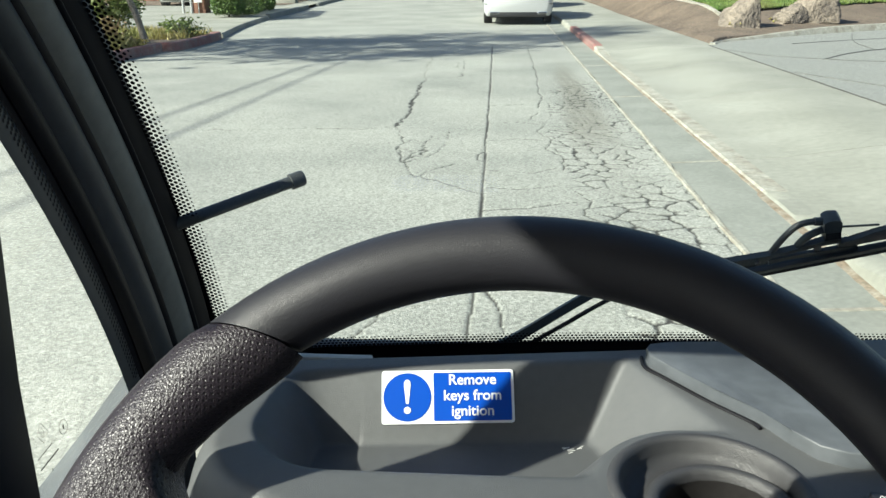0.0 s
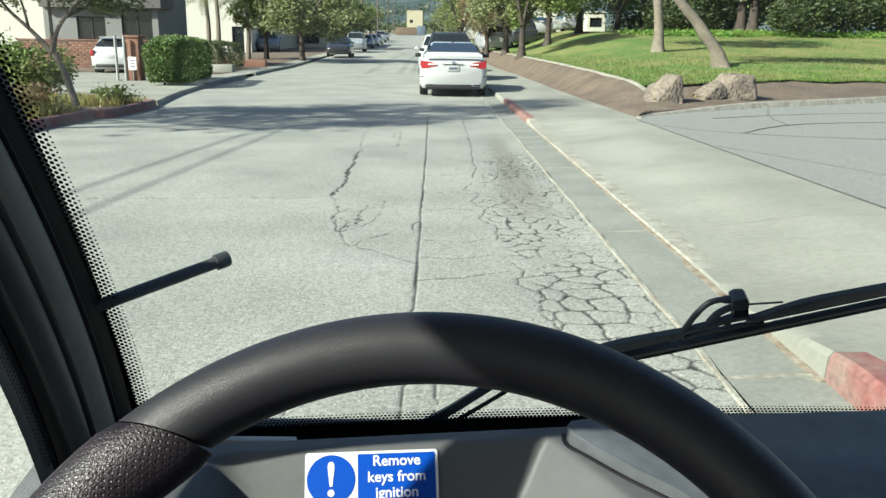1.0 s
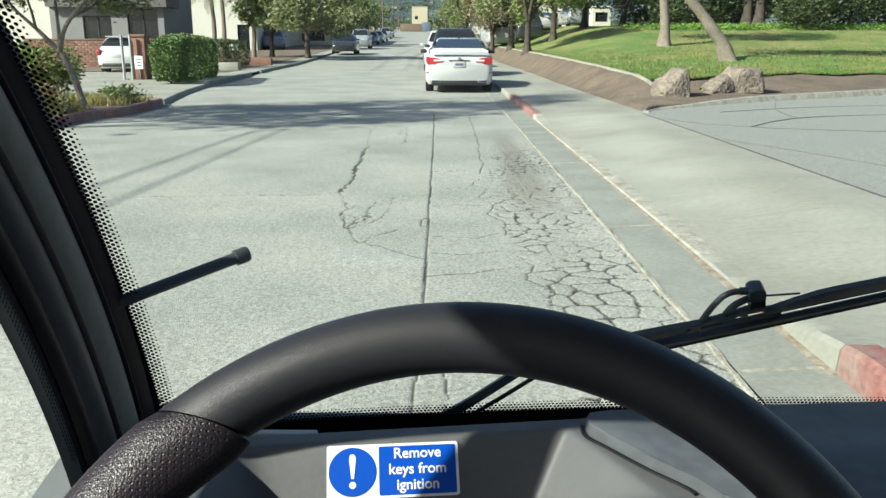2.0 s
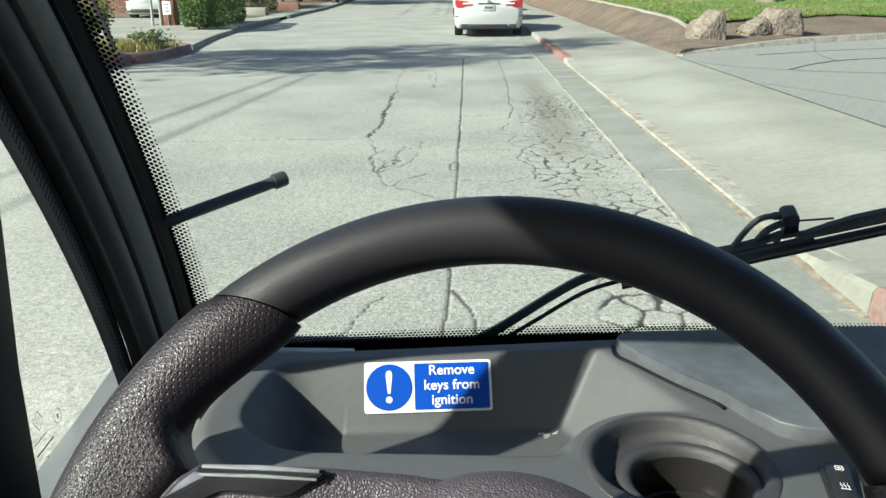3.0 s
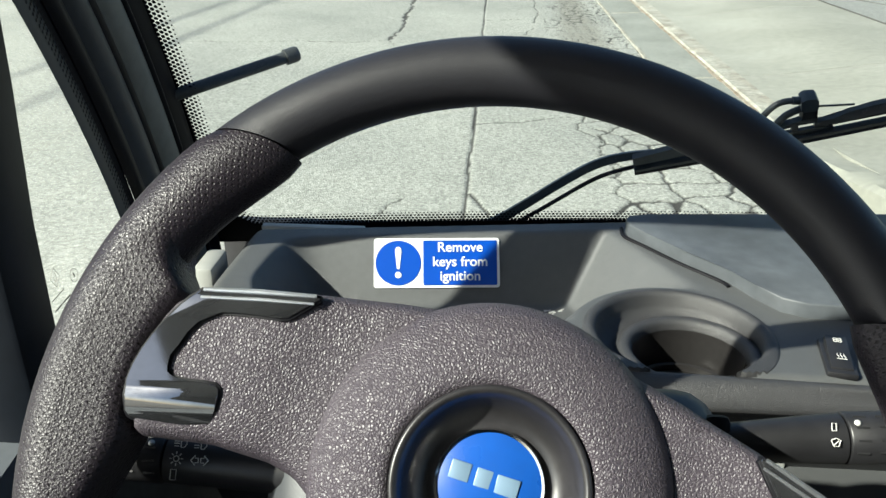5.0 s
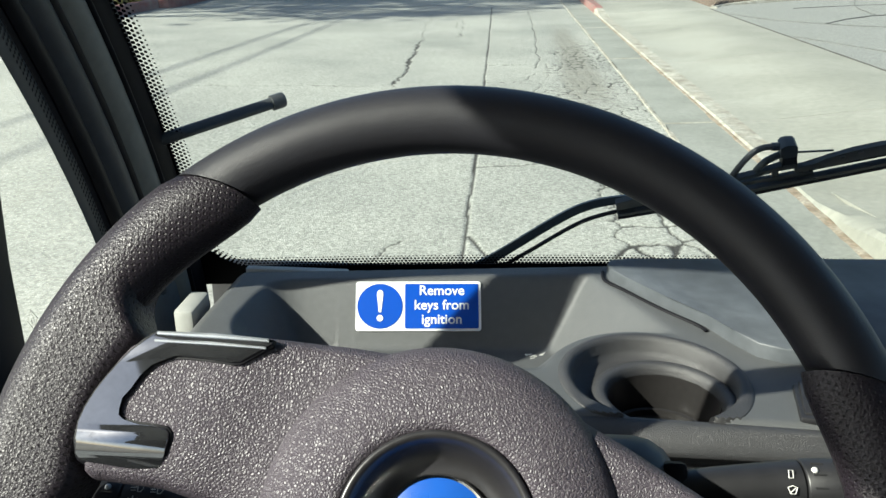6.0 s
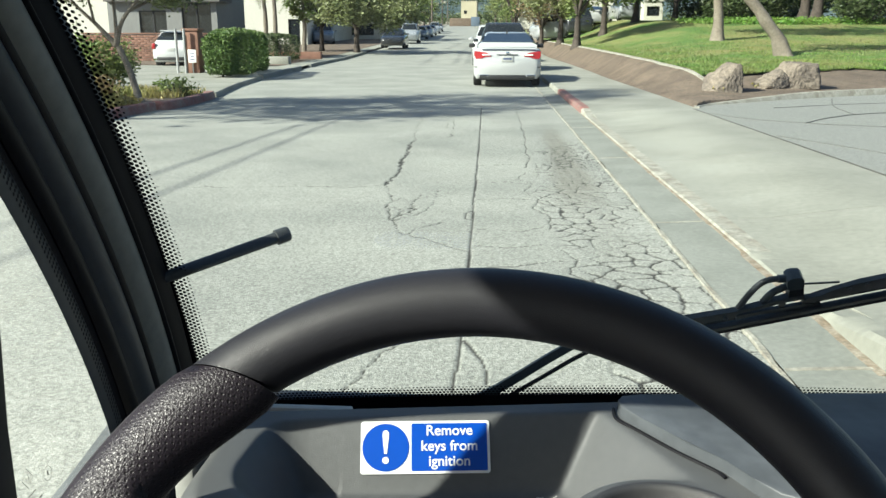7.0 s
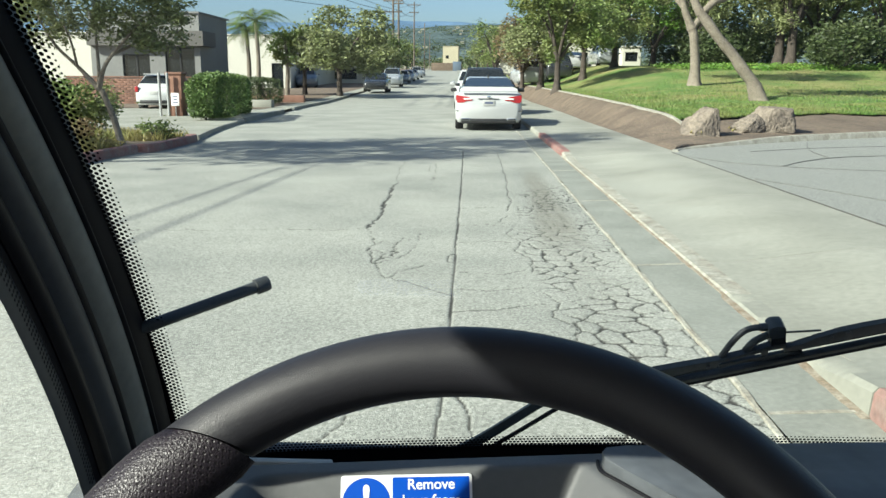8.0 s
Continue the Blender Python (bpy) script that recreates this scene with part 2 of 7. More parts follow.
M["car_blue"] = material("blue_grey_car_paint", (0.10, 0.13, 0.17), 0.3, var=0.05, bump=0, coat=0.6)
M["tyre"] = material("tyre_rubber", (0.018, 0.018, 0.018), 0.85, var=0.2, bump=0.3)
M["alloy"] = material("alloy_rim", (0.5, 0.5, 0.5), 0.35, metal=0.9, bump=0)
M["trim_black"] = material("black_trim", (0.014, 0.014, 0.015), 0.5, var=0.1, bump=0)
M["tail"] = material("tail_lamp", (0.33, 0.008, 0.010), 0.2, var=0.1, scale=8, bump=0, coat=0.8)
M["plate"] = material("plate", (0.45, 0.45, 0.43), 0.5, bump=0)
M["plate_bar"] = material("plate_bar", (0.1, 0.12, 0.2), 0.5, bump=0)
M["chrome"] = material("chrome", (0.75, 0.76, 0.78), 0.10, metal=1.0, var=0.05, scale=60, fine=300, bump=0, rvar=0.06)
M["sign_white"] = material("sign_white", (0.8, 0.8, 0.78), 0.5, var=0.05, bump=0)
M["steel"] = material("galvanised_steel", (0.45, 0.46, 0.46), 0.45, metal=0.7, bump=0.1)
M["badge_pale"] = material("pale_blue_metal", (0.20, 0.30, 0.41), 0.35, metal=0.3, bump=0)
# cup plastic with the well's shade put into its colour
M["cup_insert"] = material("shaded_cup_plastic", (0.017, 0.016, 0.016), 0.30, var=0.15, scale=20, fine=200, bump=0.1, bump_scale=900, depth=0.0003)
# cab
M["rim_smooth"] = grain("smooth_rim_cover", (0.0155, 0.0155, 0.0195), 0.44, 0.0011, 0.3, 0.0002, spec=0.50)
M["grip"] = grain("perforated_leather", (0.0150, 0.0115, 0.0160), 0.40, 0.0014, 0.40, 0.0004, pits=3.6, pit_cell=0.0030, spec=0.34, crease=0.40)
M["hub"] = grain("grained_hub_cover", (0.052, 0.0435, 0.0545), 0.46, 0.0016, 0.90, 0.0004, spec=0.55, crease=0.38)
M["dark_chrome"] = material("grey_chrome_trim", (0.20, 0.207, 0.225), 0.055, metal=0.92, var=0.08, scale=60, fine=400, bump=0.0, rvar=0.03)
M["pit"] = material("satin_black_plastic", (0.022, 0.021, 0.023), 0.34, var=0.2, scale=30, fine=300, bump=0.05)
M["badge_blue"] = material("blue_badge", (0.008, 0.070, 0.33), 0.30, var=0.10, scale=60, bump=0, coat=0.4)
M["dash"] = grain("grained_dashboard", (0.070, 0.073, 0.075), 0.50, 0.0014, 0.45, 0.0003, crease=0.4)
M["cup"] = grain("grained_cup_ledge", (0.036, 0.036, 0.038), 0.46, 0.0014, 0.7, 0.0003, crease=0.4)
M["dash_lid"] = material("smooth_dash_lid", (0.070, 0.078, 0.087), 0.55, var=0.16, scale=16, fine=70, bump=0.15, bump_scale=600, depth=0.0004, rvar=0.08)
M["plastic"] = material("black_plastic", (0.016, 0.016, 0.018), 0.42, var=0.2, scale=12, fine=120, bump=0.12, bump_scale=500, depth=0.0004)
M["pillar_grey"] = material("grey_pillar_trim", (0.172, 0.168, 0.145), 0.6, var=0.12, scale=6, fine=90, bump=0.15, bump_scale=400, depth=0.0004, spec=0.4)
M["pillar_dark"] = material("dark_pillar_trim", (0.006, 0.008, 0.012), 0.45, var=0.15, scale=6, fine=90, bump=0.1, bump_scale=400, depth=0.0004, spec=0.18)
M["pillar_mid"] = material("charcoal_pillar_trim", (0.040, 0.043, 0.047), 0.5, var=0.12, scale=6, fine=90, bump=0.12, bump_scale=400, depth=0.0004, spec=0.3)
M["shroud"] = material("charcoal_shroud", (0.040, 0.044, 0.049), 0.45, var=0.1, scale=12, fine=160, bump=0.1, bump_scale=700, depth=0.0003)
M["bright_edge"] = material("bright_satin_chrome", (0.80, 0.82, 0.86), 0.32, metal=0.95, var=0.05, scale=60, fine=300, bump=0)
M["rubber"] = material("rubber_seal", (0.004, 0.004, 0.006), 0.55, var=0.2, bump=0.1, bump_scale=300, spec=0.2)
M["frit"] = material("black_frit", (0.003, 0.003, 0.006), 0.6, bump=0, spec=0.12)
M["rod"] = material("grey_plastic_rod", (0.045, 0.049, 0.051), 0.42, var=0.2, scale=40, fine=300, bump=0.1, bump_scale=400, depth=0.0004)
M["wiper"] = material("wiper_black", (0.028, 0.036, 0.039), 0.36, var=0.2, scale=30, fine=200, bump=0.1, bump_scale=300)
M["panel_light"] = material("pale_grey_panel", (0.42, 0.43, 0.41), 0.6, var=0.06, scale=6, fine=60, bump=0.1)
M["end_cap"] = material("grey_white_cap", (0.27, 0.275, 0.26), 0.6, var=0.08, scale=8, fine=60, bump=0.1)
M["label_white"] = material("label_white", (0.64, 0.65, 0.65), 0.35, var=0.02, bump=0)
M["label_blue"] = material("label_blue", (0.0, 0.05, 0.33), 0.35, var=0.03, bump=0)
M["icon"] = material("icon_print", (0.6, 0.6, 0.58), 0.5, bump=0)
M["shell"] = material("cab_lining", (0.05, 0.05, 0.05), 0.7, bump=0.1)
M["headliner"] = material("pale_headliner", (0.30, 0.29, 0.27), 0.9, var=0.08, scale=8, fine=200, bump=0.2, bump_scale=500)
M["glass"] = glass("windscreen_glass", veil=0.008)
M["side_glass"] = glass("side_glass", (0.92, 0.95, 0.93), veil=0.05)


# ---- building tools ----
def thing(name, label, category, group="", at=None, kind=""):
    ob = new(name)
    ob.empty_display_size = 0.1
    if at is not None:
        ob.matrix_world = at if isinstance(at, Matrix) else Matrix.Translation(at)
    return tagged(ob, label, category, group, kind)


def mesh_of(name, bm, mat, smooth=35):
    bmesh.ops.recalc_face_normals(bm, faces=bm.faces)
    me = bpy.data.meshes.new(name)
    if smooth:
        lim = radians(smooth)
        for f in bm.faces:
            f.smooth = True
        for e in bm.edges:
            e.smooth = len(e.link_faces) == 2 and e.calc_face_angle(3.2) < lim
    bm.to_mesh(me)
    bm.free()
    for m in mat if isinstance(mat, (list, tuple)) else [mat]:
        me.materials.append(M[m])
    return me


def part(name, bm, mat, parent=None, label="", smooth=35):
    ob = new(name, mesh_of(name, bm, mat, smooth))
    if parent is not None:
        ob.parent = parent
    return tagged(ob, label)


def array_mesh(name, verts, faces, mats, index=None, smooth=False):
    """One mesh from numpy arrays of vertices and of equal-sided faces."""
    me = bpy.data.meshes.new(name)
    v, f = np.asarray(verts, np.float32), np.asarray(faces, np.int32)
    side = f.shape[1]
    me.vertices.add(len(v)); me.vertices.foreach_set("co", v.ravel())
    me.loops.add(f.size); me.loops.foreach_set("vertex_index", f.ravel())
    me.polygons.add(len(f)); me.polygons.foreach_set("loop_start", np.arange(0, f.size, side, dtype=np.int32))
    if index is not None:
        me.polygons.foreach_set("material_index", np.asarray(index, np.int32))
    me.polygons.foreach_set("use_smooth", np.full(len(f), smooth))
    for m in mats:
        me.materials.append(M[m])
    me.update(calc_edges=True)
    me.validate()
    return me


def grid_mesh(name, X, Y, Z, mats, index=None, smooth=True):
    r, c = X.shape
    v = np.stack([X, Y, Z], -1).reshape(-1, 3)
    i = np.arange(r * c).reshape(r, c)
    f = np.stack([i[:-1, :-1], i[:-1, 1:], i[1:, 1:], i[1:, :-1]], -1).reshape(-1, 4)
    return array_mesh(name, v, f, mats, index, smooth)


def box(bm, c, s, rot=None, bevel=0.0, taper=1.0):
    """A bevelled box; taper narrows its top."""
    g = bmesh.ops.create_cube(bm, size=1)["verts"]
    for v in g:
        k = taper if v.co.z > 0 else 1
        v.co = Vector((v.co.x * s[0] * k, v.co.y * s[1] * k, v.co.z * s[2]))
    if bevel:
        es = list({e for v in g for e in v.link_edges})
        g = list({v for f in bmesh.ops.bevel(bm, geom=es, offset=bevel, segments=2, affect="EDGES", profile=0.5)["faces"] for v in f.verts} | {v for v in g if v.is_valid})
    m = Matrix.Translation(c) @ (rot.to_4x4() if rot else Matrix())
    bmesh.ops.transform(bm, matrix=m, verts=[v for v in g if v.is_valid])


def loft(bm, rings, caps=True, closed=True):
    vs = [[bm.verts.new(p) for p in r] for r in rings]
    n = len(rings[0])
    for a, b in zip(vs, vs[1:]):
        for i in range(n if closed else n - 1):
            bm.faces.new((a[i], a[(i + 1) % n], b[(i + 1) % n], b[i]))
    if caps and closed:
        bm.faces.new(vs[0]); bm.faces.new(list(reversed(vs[-1])))


def tube(bm, pts, rad, n=10, caps=True):
    pts = [Vector(p) for p in pts]
    rad = rad if isinstance(rad, (list, tuple)) else [rad] * len(pts)
    rings, side = [], None
    for i, p in enumerate(pts):
        d = (pts[min(i + 1, len(pts) - 1)] - pts[max(i - 1, 0)]).normalized()
        side = (side - d * side.dot(d)).normalized() if side else d.orthogonal().normalized()
        up = d.cross(side)
        rings.append([p + (side * math.cos(a) + up * math.sin(a)) * rad[i] for a in (2 * math.pi * k / n for k in range(n))])
    loft(bm, rings, caps)


def curve_pts(pts, steps=6):
    """A smooth line through the points."""
    pts = [Vector(p) for p in pts]
    q = [pts[0]] + pts + [pts[-1]]
    out = []
    for i in range(1, len(q) - 2):
        a, b, c, d = q[i - 1], q[i], q[i + 1], q[i + 2]
        for k in range(steps):
            t = k / steps
            out.append(0.5 * (2 * b + (c - a) * t + (2 * a - 5 * b + 4 * c - d) * t * t + (3 * b - a - 3 * c + d) * t ** 3))
    return out + [pts[-1]]


def prism(bm, poly, h0, h1, place=None, bevel=0.0):
    """An outline (x, y) given thickness from h0 to h1; place maps it into space."""
    lo = [bm.verts.new((x, y, h0)) for x, y in poly]
    hi = [bm.verts.new((x, y, h1)) for x, y in poly]
    n = len(poly)
    top = bm.faces.new(hi)
    bm.faces.new(list(reversed(lo)))
    for i in range(n):
        bm.faces.new((lo[i], lo[(i + 1) % n], hi[(i + 1) % n], hi[i]))
    vs = lo + hi
    if bevel:
        r = bmesh.ops.bevel(bm, geom=list(top.edges), offset=bevel, segments=2, affect="EDGES", profile=0.5)
        vs = list({v for v in vs if v.is_valid} | {v for f in r["faces"] for v in f.verts})
    if place is not None:
        bmesh.ops.transform(bm, matrix=place, verts=vs)


def disc(bm, c, r, n=24, h=0.0005, place=None):
    prism(bm, [(c[0] + r * math.cos(2 * math.pi * k / n), c[1] + r * math.sin(2 * math.pi * k / n)) for k in range(n)], 0, h, place)


def lathe(bm, prof, n=48, place=None):
    """Turn a profile of (radius, height) about z."""
    rings = [[(r * math.cos(2 * math.pi * k / n), r * math.sin(2 * math.pi * k / n), h) for k in range(n)] for r, h in prof]
    if place is not None:
        rings = [[place @ Vector(p) for p in r] for r in rings]
    loft(bm, rings, caps=False)


def sstep(a, b, x):
    t = np.clip((x - a) / (b - a), 0, 1)
    return t * t * (3 - 2 * t)


def wob(x, y, s=1.0, seed=0):
    """A cheap smooth noise for numpy arrays, about -1 to 1."""
    r = np.random.RandomState(seed)
    out = 0
    for o in range(4):
        for _ in range(3):
            a, p = r.uniform(0, 6.28), r.uniform(0, 6.28)
            out = out + np.sin((x * np.cos(a) + y * np.sin(a)) * s * 2 ** o * r.uniform(0.8, 1.3) + p) / 2 ** o
    return out / 4

# ---- the street: heights and lines ----
def rise(y):
    return np.interp(y, [-200, 25, 45, 77, 128, 300, 800, 3000], [0, 0, 0.15, 0.84, 1.94, 6.5, 16, 40])


def bend(y):
    d = np.maximum(np.asarray(y, float) - 28, 0)
    return -0.035 * d * d / (d + 14)


def lane(y):
    """Where the street's own x = 0 lies."""
    return float(bend(y))


GUT, KERB, WALK, SEAM = 1.11, 1.47, 1.62, 3.22
LEFT = [(-60, -5.7), (8, -5.8), (12.4, -5.92), (17, -5.9), (21, -6.7), (25.3, -7.2), (32, -7.57), (38.6, -8.0), (54, -8.4)]


def left_edge(y):
    y = np.asarray(y, float)
    return np.where(y < 54, np.interp(y, [p[0] for p in LEFT], [p[1] for p in LEFT]), -8.4 - float(bend(54)) + bend(y))


YS = np.concatenate([np.arange(-40, 60, 1.0), np.arange(60, 320, 6.0), np.arange(320, 2400, 60.0)])
# the ground: one sheet to the horizon
gy = np.concatenate([np.arange(-400, -40, 40.0), YS])
gx = np.concatenate([-np.geomspace(1500, 8, 24), np.linspace(-7, 7, 8), np.geomspace(8, 1500, 24)])
GX, GY = np.meshgrid(gx, gy)
ground = new("ground", grid_mesh("ground", GX, GY, rise(GY) - 0.06, ["ground"]))
tagged(ground, "dusty pale earth running out to the hills", "ground", kind="structure")

# road: the cracked near lane is modelled finely, the rest is a plain sheet
NX0, NX1, NY0, NY1 = -2.9, GUT - 0.02, 1.5, 15.0


def strip(name, xa, xb, ys, za, mats, cols=2, zb=None):
    """A sheet along the street between two lines, at a height over it."""
    ys = np.asarray(ys, float)
    A, B = np.broadcast_to(xa(ys) if callable(xa) else xa + bend(ys), ys.shape), np.broadcast_to(xb(ys) if callable(xb) else xb + bend(ys), ys.shape)
    k = np.linspace(0, 1, cols)
    X = A[:, None] * (1 - k) + B[:, None] * k
    Y = np.repeat(ys[:, None], cols, 1)
    Z = rise(Y) + za + (0 if zb is None else (zb - za) * k[None, :])
    return grid_mesh(name, X, Y, Z, mats)


def cut(a, b, step):
    return np.linspace(a, b, max(2, int((b - a) / step) + 1))


road_l = lambda y: left_edge(y) - 0.12
road = new("road", strip("road", road_l, GUT - 0.02, np.concatenate([cut(NY1, 60, 1.5), YS[YS > 60]]), 0.0, ["asphalt"], 8))
tagged(road, "worn pale grey asphalt street with fine cracks", "road", kind="structure")
for xa, xb, ya, yb in ((road_l, NX0, -40, NY1), (NX0, GUT - 0.02, -40, NY0)):
    p = new("road_sheet", strip("road_sheet", xa, xb, cut(ya, yb, 1.5), 0.0, ["asphalt"], 6))
    p.parent = road

CRACKS = [  # width, then points x, y
    (0.0125, [(-0.23, 15.2), (-0.16, 9.25), (-0.136, 5.77), (-0.122, 3.97), (-0.123, 3.0), (-0.15, 1.4)]),
    (0.008, [(-1.17, 13.4), (-1.08, 11.6), (-1.0, 10.1)]), (0.042, [(-1.0, 10.1), (-0.98, 9.4), (-0.95, 8.9)]), (0.040, [(-0.95, 8.9), (-0.93, 8.2), (-0.91, 7.4), (-0.92, 6.85)]),
    (0.010, [(-0.92, 6.85), (-0.82, 6.3), (-0.77, 5.9), (-0.70, 5.5), (-0.60, 5.15), (-0.54, 5.03), (-0.36, 5.4)]),
    (0.008, [(-0.77, 5.93), (-0.62, 5.75), (-0.66, 5.4), (-0.52, 5.6), (-0.47, 6.0), (-0.44, 6.6)]),
    (0.007, [(-0.50, 5.05), (-0.30, 4.75), (-0.14, 4.6)]),
    (0.0075, [(-0.80, 6.1), (-0.70, 6.25), (-0.60, 6.1), (-0.52, 6.3)]), (0.0075, [(-0.70, 5.5), (-0.58, 5.65), (-0.60, 6.0), (-0.56, 6.35)]), (0.007, [(-0.72, 12.4), (-0.66, 11.4)]),
    (0.010, [(-0.60, 12.6), (-0.56, 11.2), (-0.58, 10.4)]),
    (0.012, [(0.41, 15.1), (0.40, 11.0), (0.385, 8.4), (0.33, 7.9)]),
    (0.017, [(-2.9, 6.55), (-2.1, 6.62), (-1.62, 6.7), (-1.2, 6.72), (-0.93, 6.83)]),
    (0.010, [(-0.14, 5.8), (-0.19, 5.7), (-0.18, 5.5), (-0.13, 5.45)]),
    (0.014, [(-0.11, 3.15), (-0.03, 2.95), (0.0, 2.7), (-0.02, 2.45), (-0.10, 2.2)]),
    (0.008, [(-0.36, 3.05), (-0.44, 2.8), (-0.52, 2.55), (-0.6, 2.1)]),
    (0.0110, [(-0.13, 4.25), (0.15, 4.3), (0.40, 4.45)]), (0.0110, [(-0.13, 4.75), (0.1, 4.72), (0.34, 4.8)]),
    (0.0110, [(-0.13, 5.2), (0.2, 5.15), (0.33, 5.3)]), (0.0110, [(-0.14, 6.2), (0.1, 6.3), (0.28, 6.25)]),
    (0.0110, [(-0.14, 7.0), (0.1, 7.05), (0.3, 6.95)]), (0.0110, [(-0.15, 8.0), (0.2, 8.1)]), (0.0110, [(-0.2, 14.7), (1.0, 14.6)]),
    (0.009, [(0.32, 7.6), (0.22, 7.2), (0.36, 7.0), (0.26, 6.6), (0.36, 6.3), (0.30, 5.9), (0.42, 5.6), (0.38, 5.2)]),
    (0.012, [(0.41, 4.67), (0.50, 4.45), (0.44, 4.2), (0.52, 4.0), (0.47, 3.7), (0.55, 3.4)]),
]


def cracked_lane():
    xs, ys = np.arange(NX0, NX1 + 0.001, 0.0093), np.concatenate([np.arange(NY0, 4.2, 0.011), np.arange(4.2, 7, 0.016), np.arange(7, NY1 + 0.01, 0.03)])
    ys[-1] = NY1
    X, Y = np.meshgrid(xs, ys)
    loose = (1 + 1.3 * sstep(-0.3, -0.5, X)) * (1 - 0.6 * sstep(0.22, 0.08, np.abs(X + 0.15)))        # the cracks further out wander more
    jx = X + loose * (0.018 * wob(X, Y, 9, 3) + 0.012 * wob(X, Y, 30, 4))
    wild = sstep(0.25, 0.45, X)
    jx = jx + wild * (0.022 * wob(X, Y, 7, 23) + 0.014 * wob(X, Y, 26, 24))
    jy = Y + wild * (0.028 * wob(X, Y, 6, 25) + 0.016 * wob(X, Y, 24, 26)) + loose * (0.03 * wob(X, Y, 8, 5) + 0.012 * wob(X, Y, 30, 6))
    dip = np.zeros_like(X)
    for w, line in CRACKS:
        for (ax, ay), (bx, by) in zip(line, line[1:]):
            lo, hi = np.searchsorted(ys, min(ay, by) - 0.25), np.searchsorted(ys, max(ay, by) + 0.25)
            px, py = jx[lo:hi], jy[lo:hi]
            t = np.clip(((px - ax) * (bx - ax) + (py - ay) * (by - ay)) / ((bx - ax) ** 2 + (by - ay) ** 2), 0, 1)
            d = np.hypot(px - ax - t * (bx - ax), py - ay - t * (by - ay))
            ww = w * (0.75 + 0.55 * wob(px, py, 5, 7))
            dip[lo:hi] = np.maximum(dip[lo:hi], np.clip(1.3 - d / np.maximum(ww * 0.85, 0.004), 0, 1) * min(1, w / 0.0065))
    # the broken wheel track beside the gutter: plates between cracks
    edge = np.interp(Y, [1.5, 2.7, 4.0, 4.7, 6.5, 8.4, 12.0, 15.0], [0.42, 0.43, 0.47, 0.41, 0.30, 0.40, 0.48, 0.6])
    r = np.random.RandomState(5)
    sx, sy = [], []
    yy = 1.3
    while yy < 13:
        size = 0.17 if yy < 4.2 else 0.14 if yy < 7 else 0.12
        for xx in np.arange(0.15, 1.2, size):
            sx.append(xx + r.uniform(-0.5, 0.5) * size); sy.append(yy + r.uniform(-0.5, 0.5) * size)
        yy += size * 1.15
    sx, sy = np.array(sx), np.array(sy)
    plate = np.zeros_like(X)
    for i in range(len(ys)):
        near = np.abs(sy - ys[i]) < 0.6
        if not near.any() or ys[i] > 13:
            continue
        d = np.sort(np.hypot(jx[i][:, None] - sx[near], jy[i][:, None] - sy[near]), 1)
        plate[i] = d[:, 1] - d[:, 0]
    fade = sstep(-0.03, 0.10, X - edge) * sstep(12.0, 8.0, Y)
    strong = np.clip(0.64 + 1.2 * wob(X, Y, 5.5, 8), 0.08, 1.15)
    dip = np.maximum(dip, np.clip(1.45 - plate / (0.0055 + 0.0088 * strong), 0, 1) * fade * np.clip(0.45 + 0.8 * strong, 0, 1))
    rough = sstep(0.05, 0.3, X - edge) * (0.45 * sstep(3.4, 5.0, Y) + 0.55 * sstep(5.4, 7.2, Y)) * sstep(14.0, 10.0, Y) * sstep(1.06, 0.8, X)
    Z = -0.0065 * dip + 0.003 * rough * wob(X, Y, 45, 11) - 0.006 * rough + 0.0012 * wob(X * 0.5, Y * 9, 1.0, 17) * sstep(0.5, 0.2, np.abs(X - 0.15)) + 0.0016 * wob(X, Y, 3, 2) * sstep(NX0, NX0 + 0.2, X) * sstep(NX1, NX1 - 0.1, X)
    ob = new("cracked_lane", grid_mesh("cracked_lane", X, Y, Z, ["lane"]))
    for name, val in (("crack", sstep(0.25, 0.85, dip)), ("ravelled", np.clip(rough + 0.35 * wob(X, Y, 14, 13), 0, 1) * rough * 0.7)):
        ob.data.attributes.new(name, "FLOAT", "POINT").data.foreach_set("value", np.asarray(val, np.float32).ravel())
    ob.parent = road
    tagged(ob, "broken asphalt with alligator cracks")


cracked_lane()

# gutter, with a chipped lip against the asphalt and joints
gutter = new("gutter", strip("gutter", GUT + 0.012, KERB + 0.03, np.concatenate([cut(-20, 60, 1.0), YS[YS > 60][:40]]), 0.002, ["gutter"], 4, 0.018))
tagged(gutter, "smooth grey-green concrete gutter beside the kerb", "gutter", kind="structure")
bm = bmesh.new()
ring = []
for i, y in enumerate(np.arange(-6, 26, 0.06)):
    w = 0.014 + 0.010 * noise.noise((y * 2.3, 0, 0)) + 0.010 * noise.noise((y * 7.3, 3, 0))
    x = GUT - 0.004 + 0.012 * noise.noise((y * 1.3, 8, 0)) + 0.008 * noise.noise((y * 6.1, 2, 0))
    h = 0.009 + 0.004 * noise.noise((y * 6, 5, 0))
    ring.append([(x - w, y, -0.02), (x - w * 0.7, y, h), (x + w * 0.7, y, h), (x + w, y, -0.02)])
loft(bm, ring)
part("gutter_lip", bm, "lip", gutter, "chipped pale concrete edge")
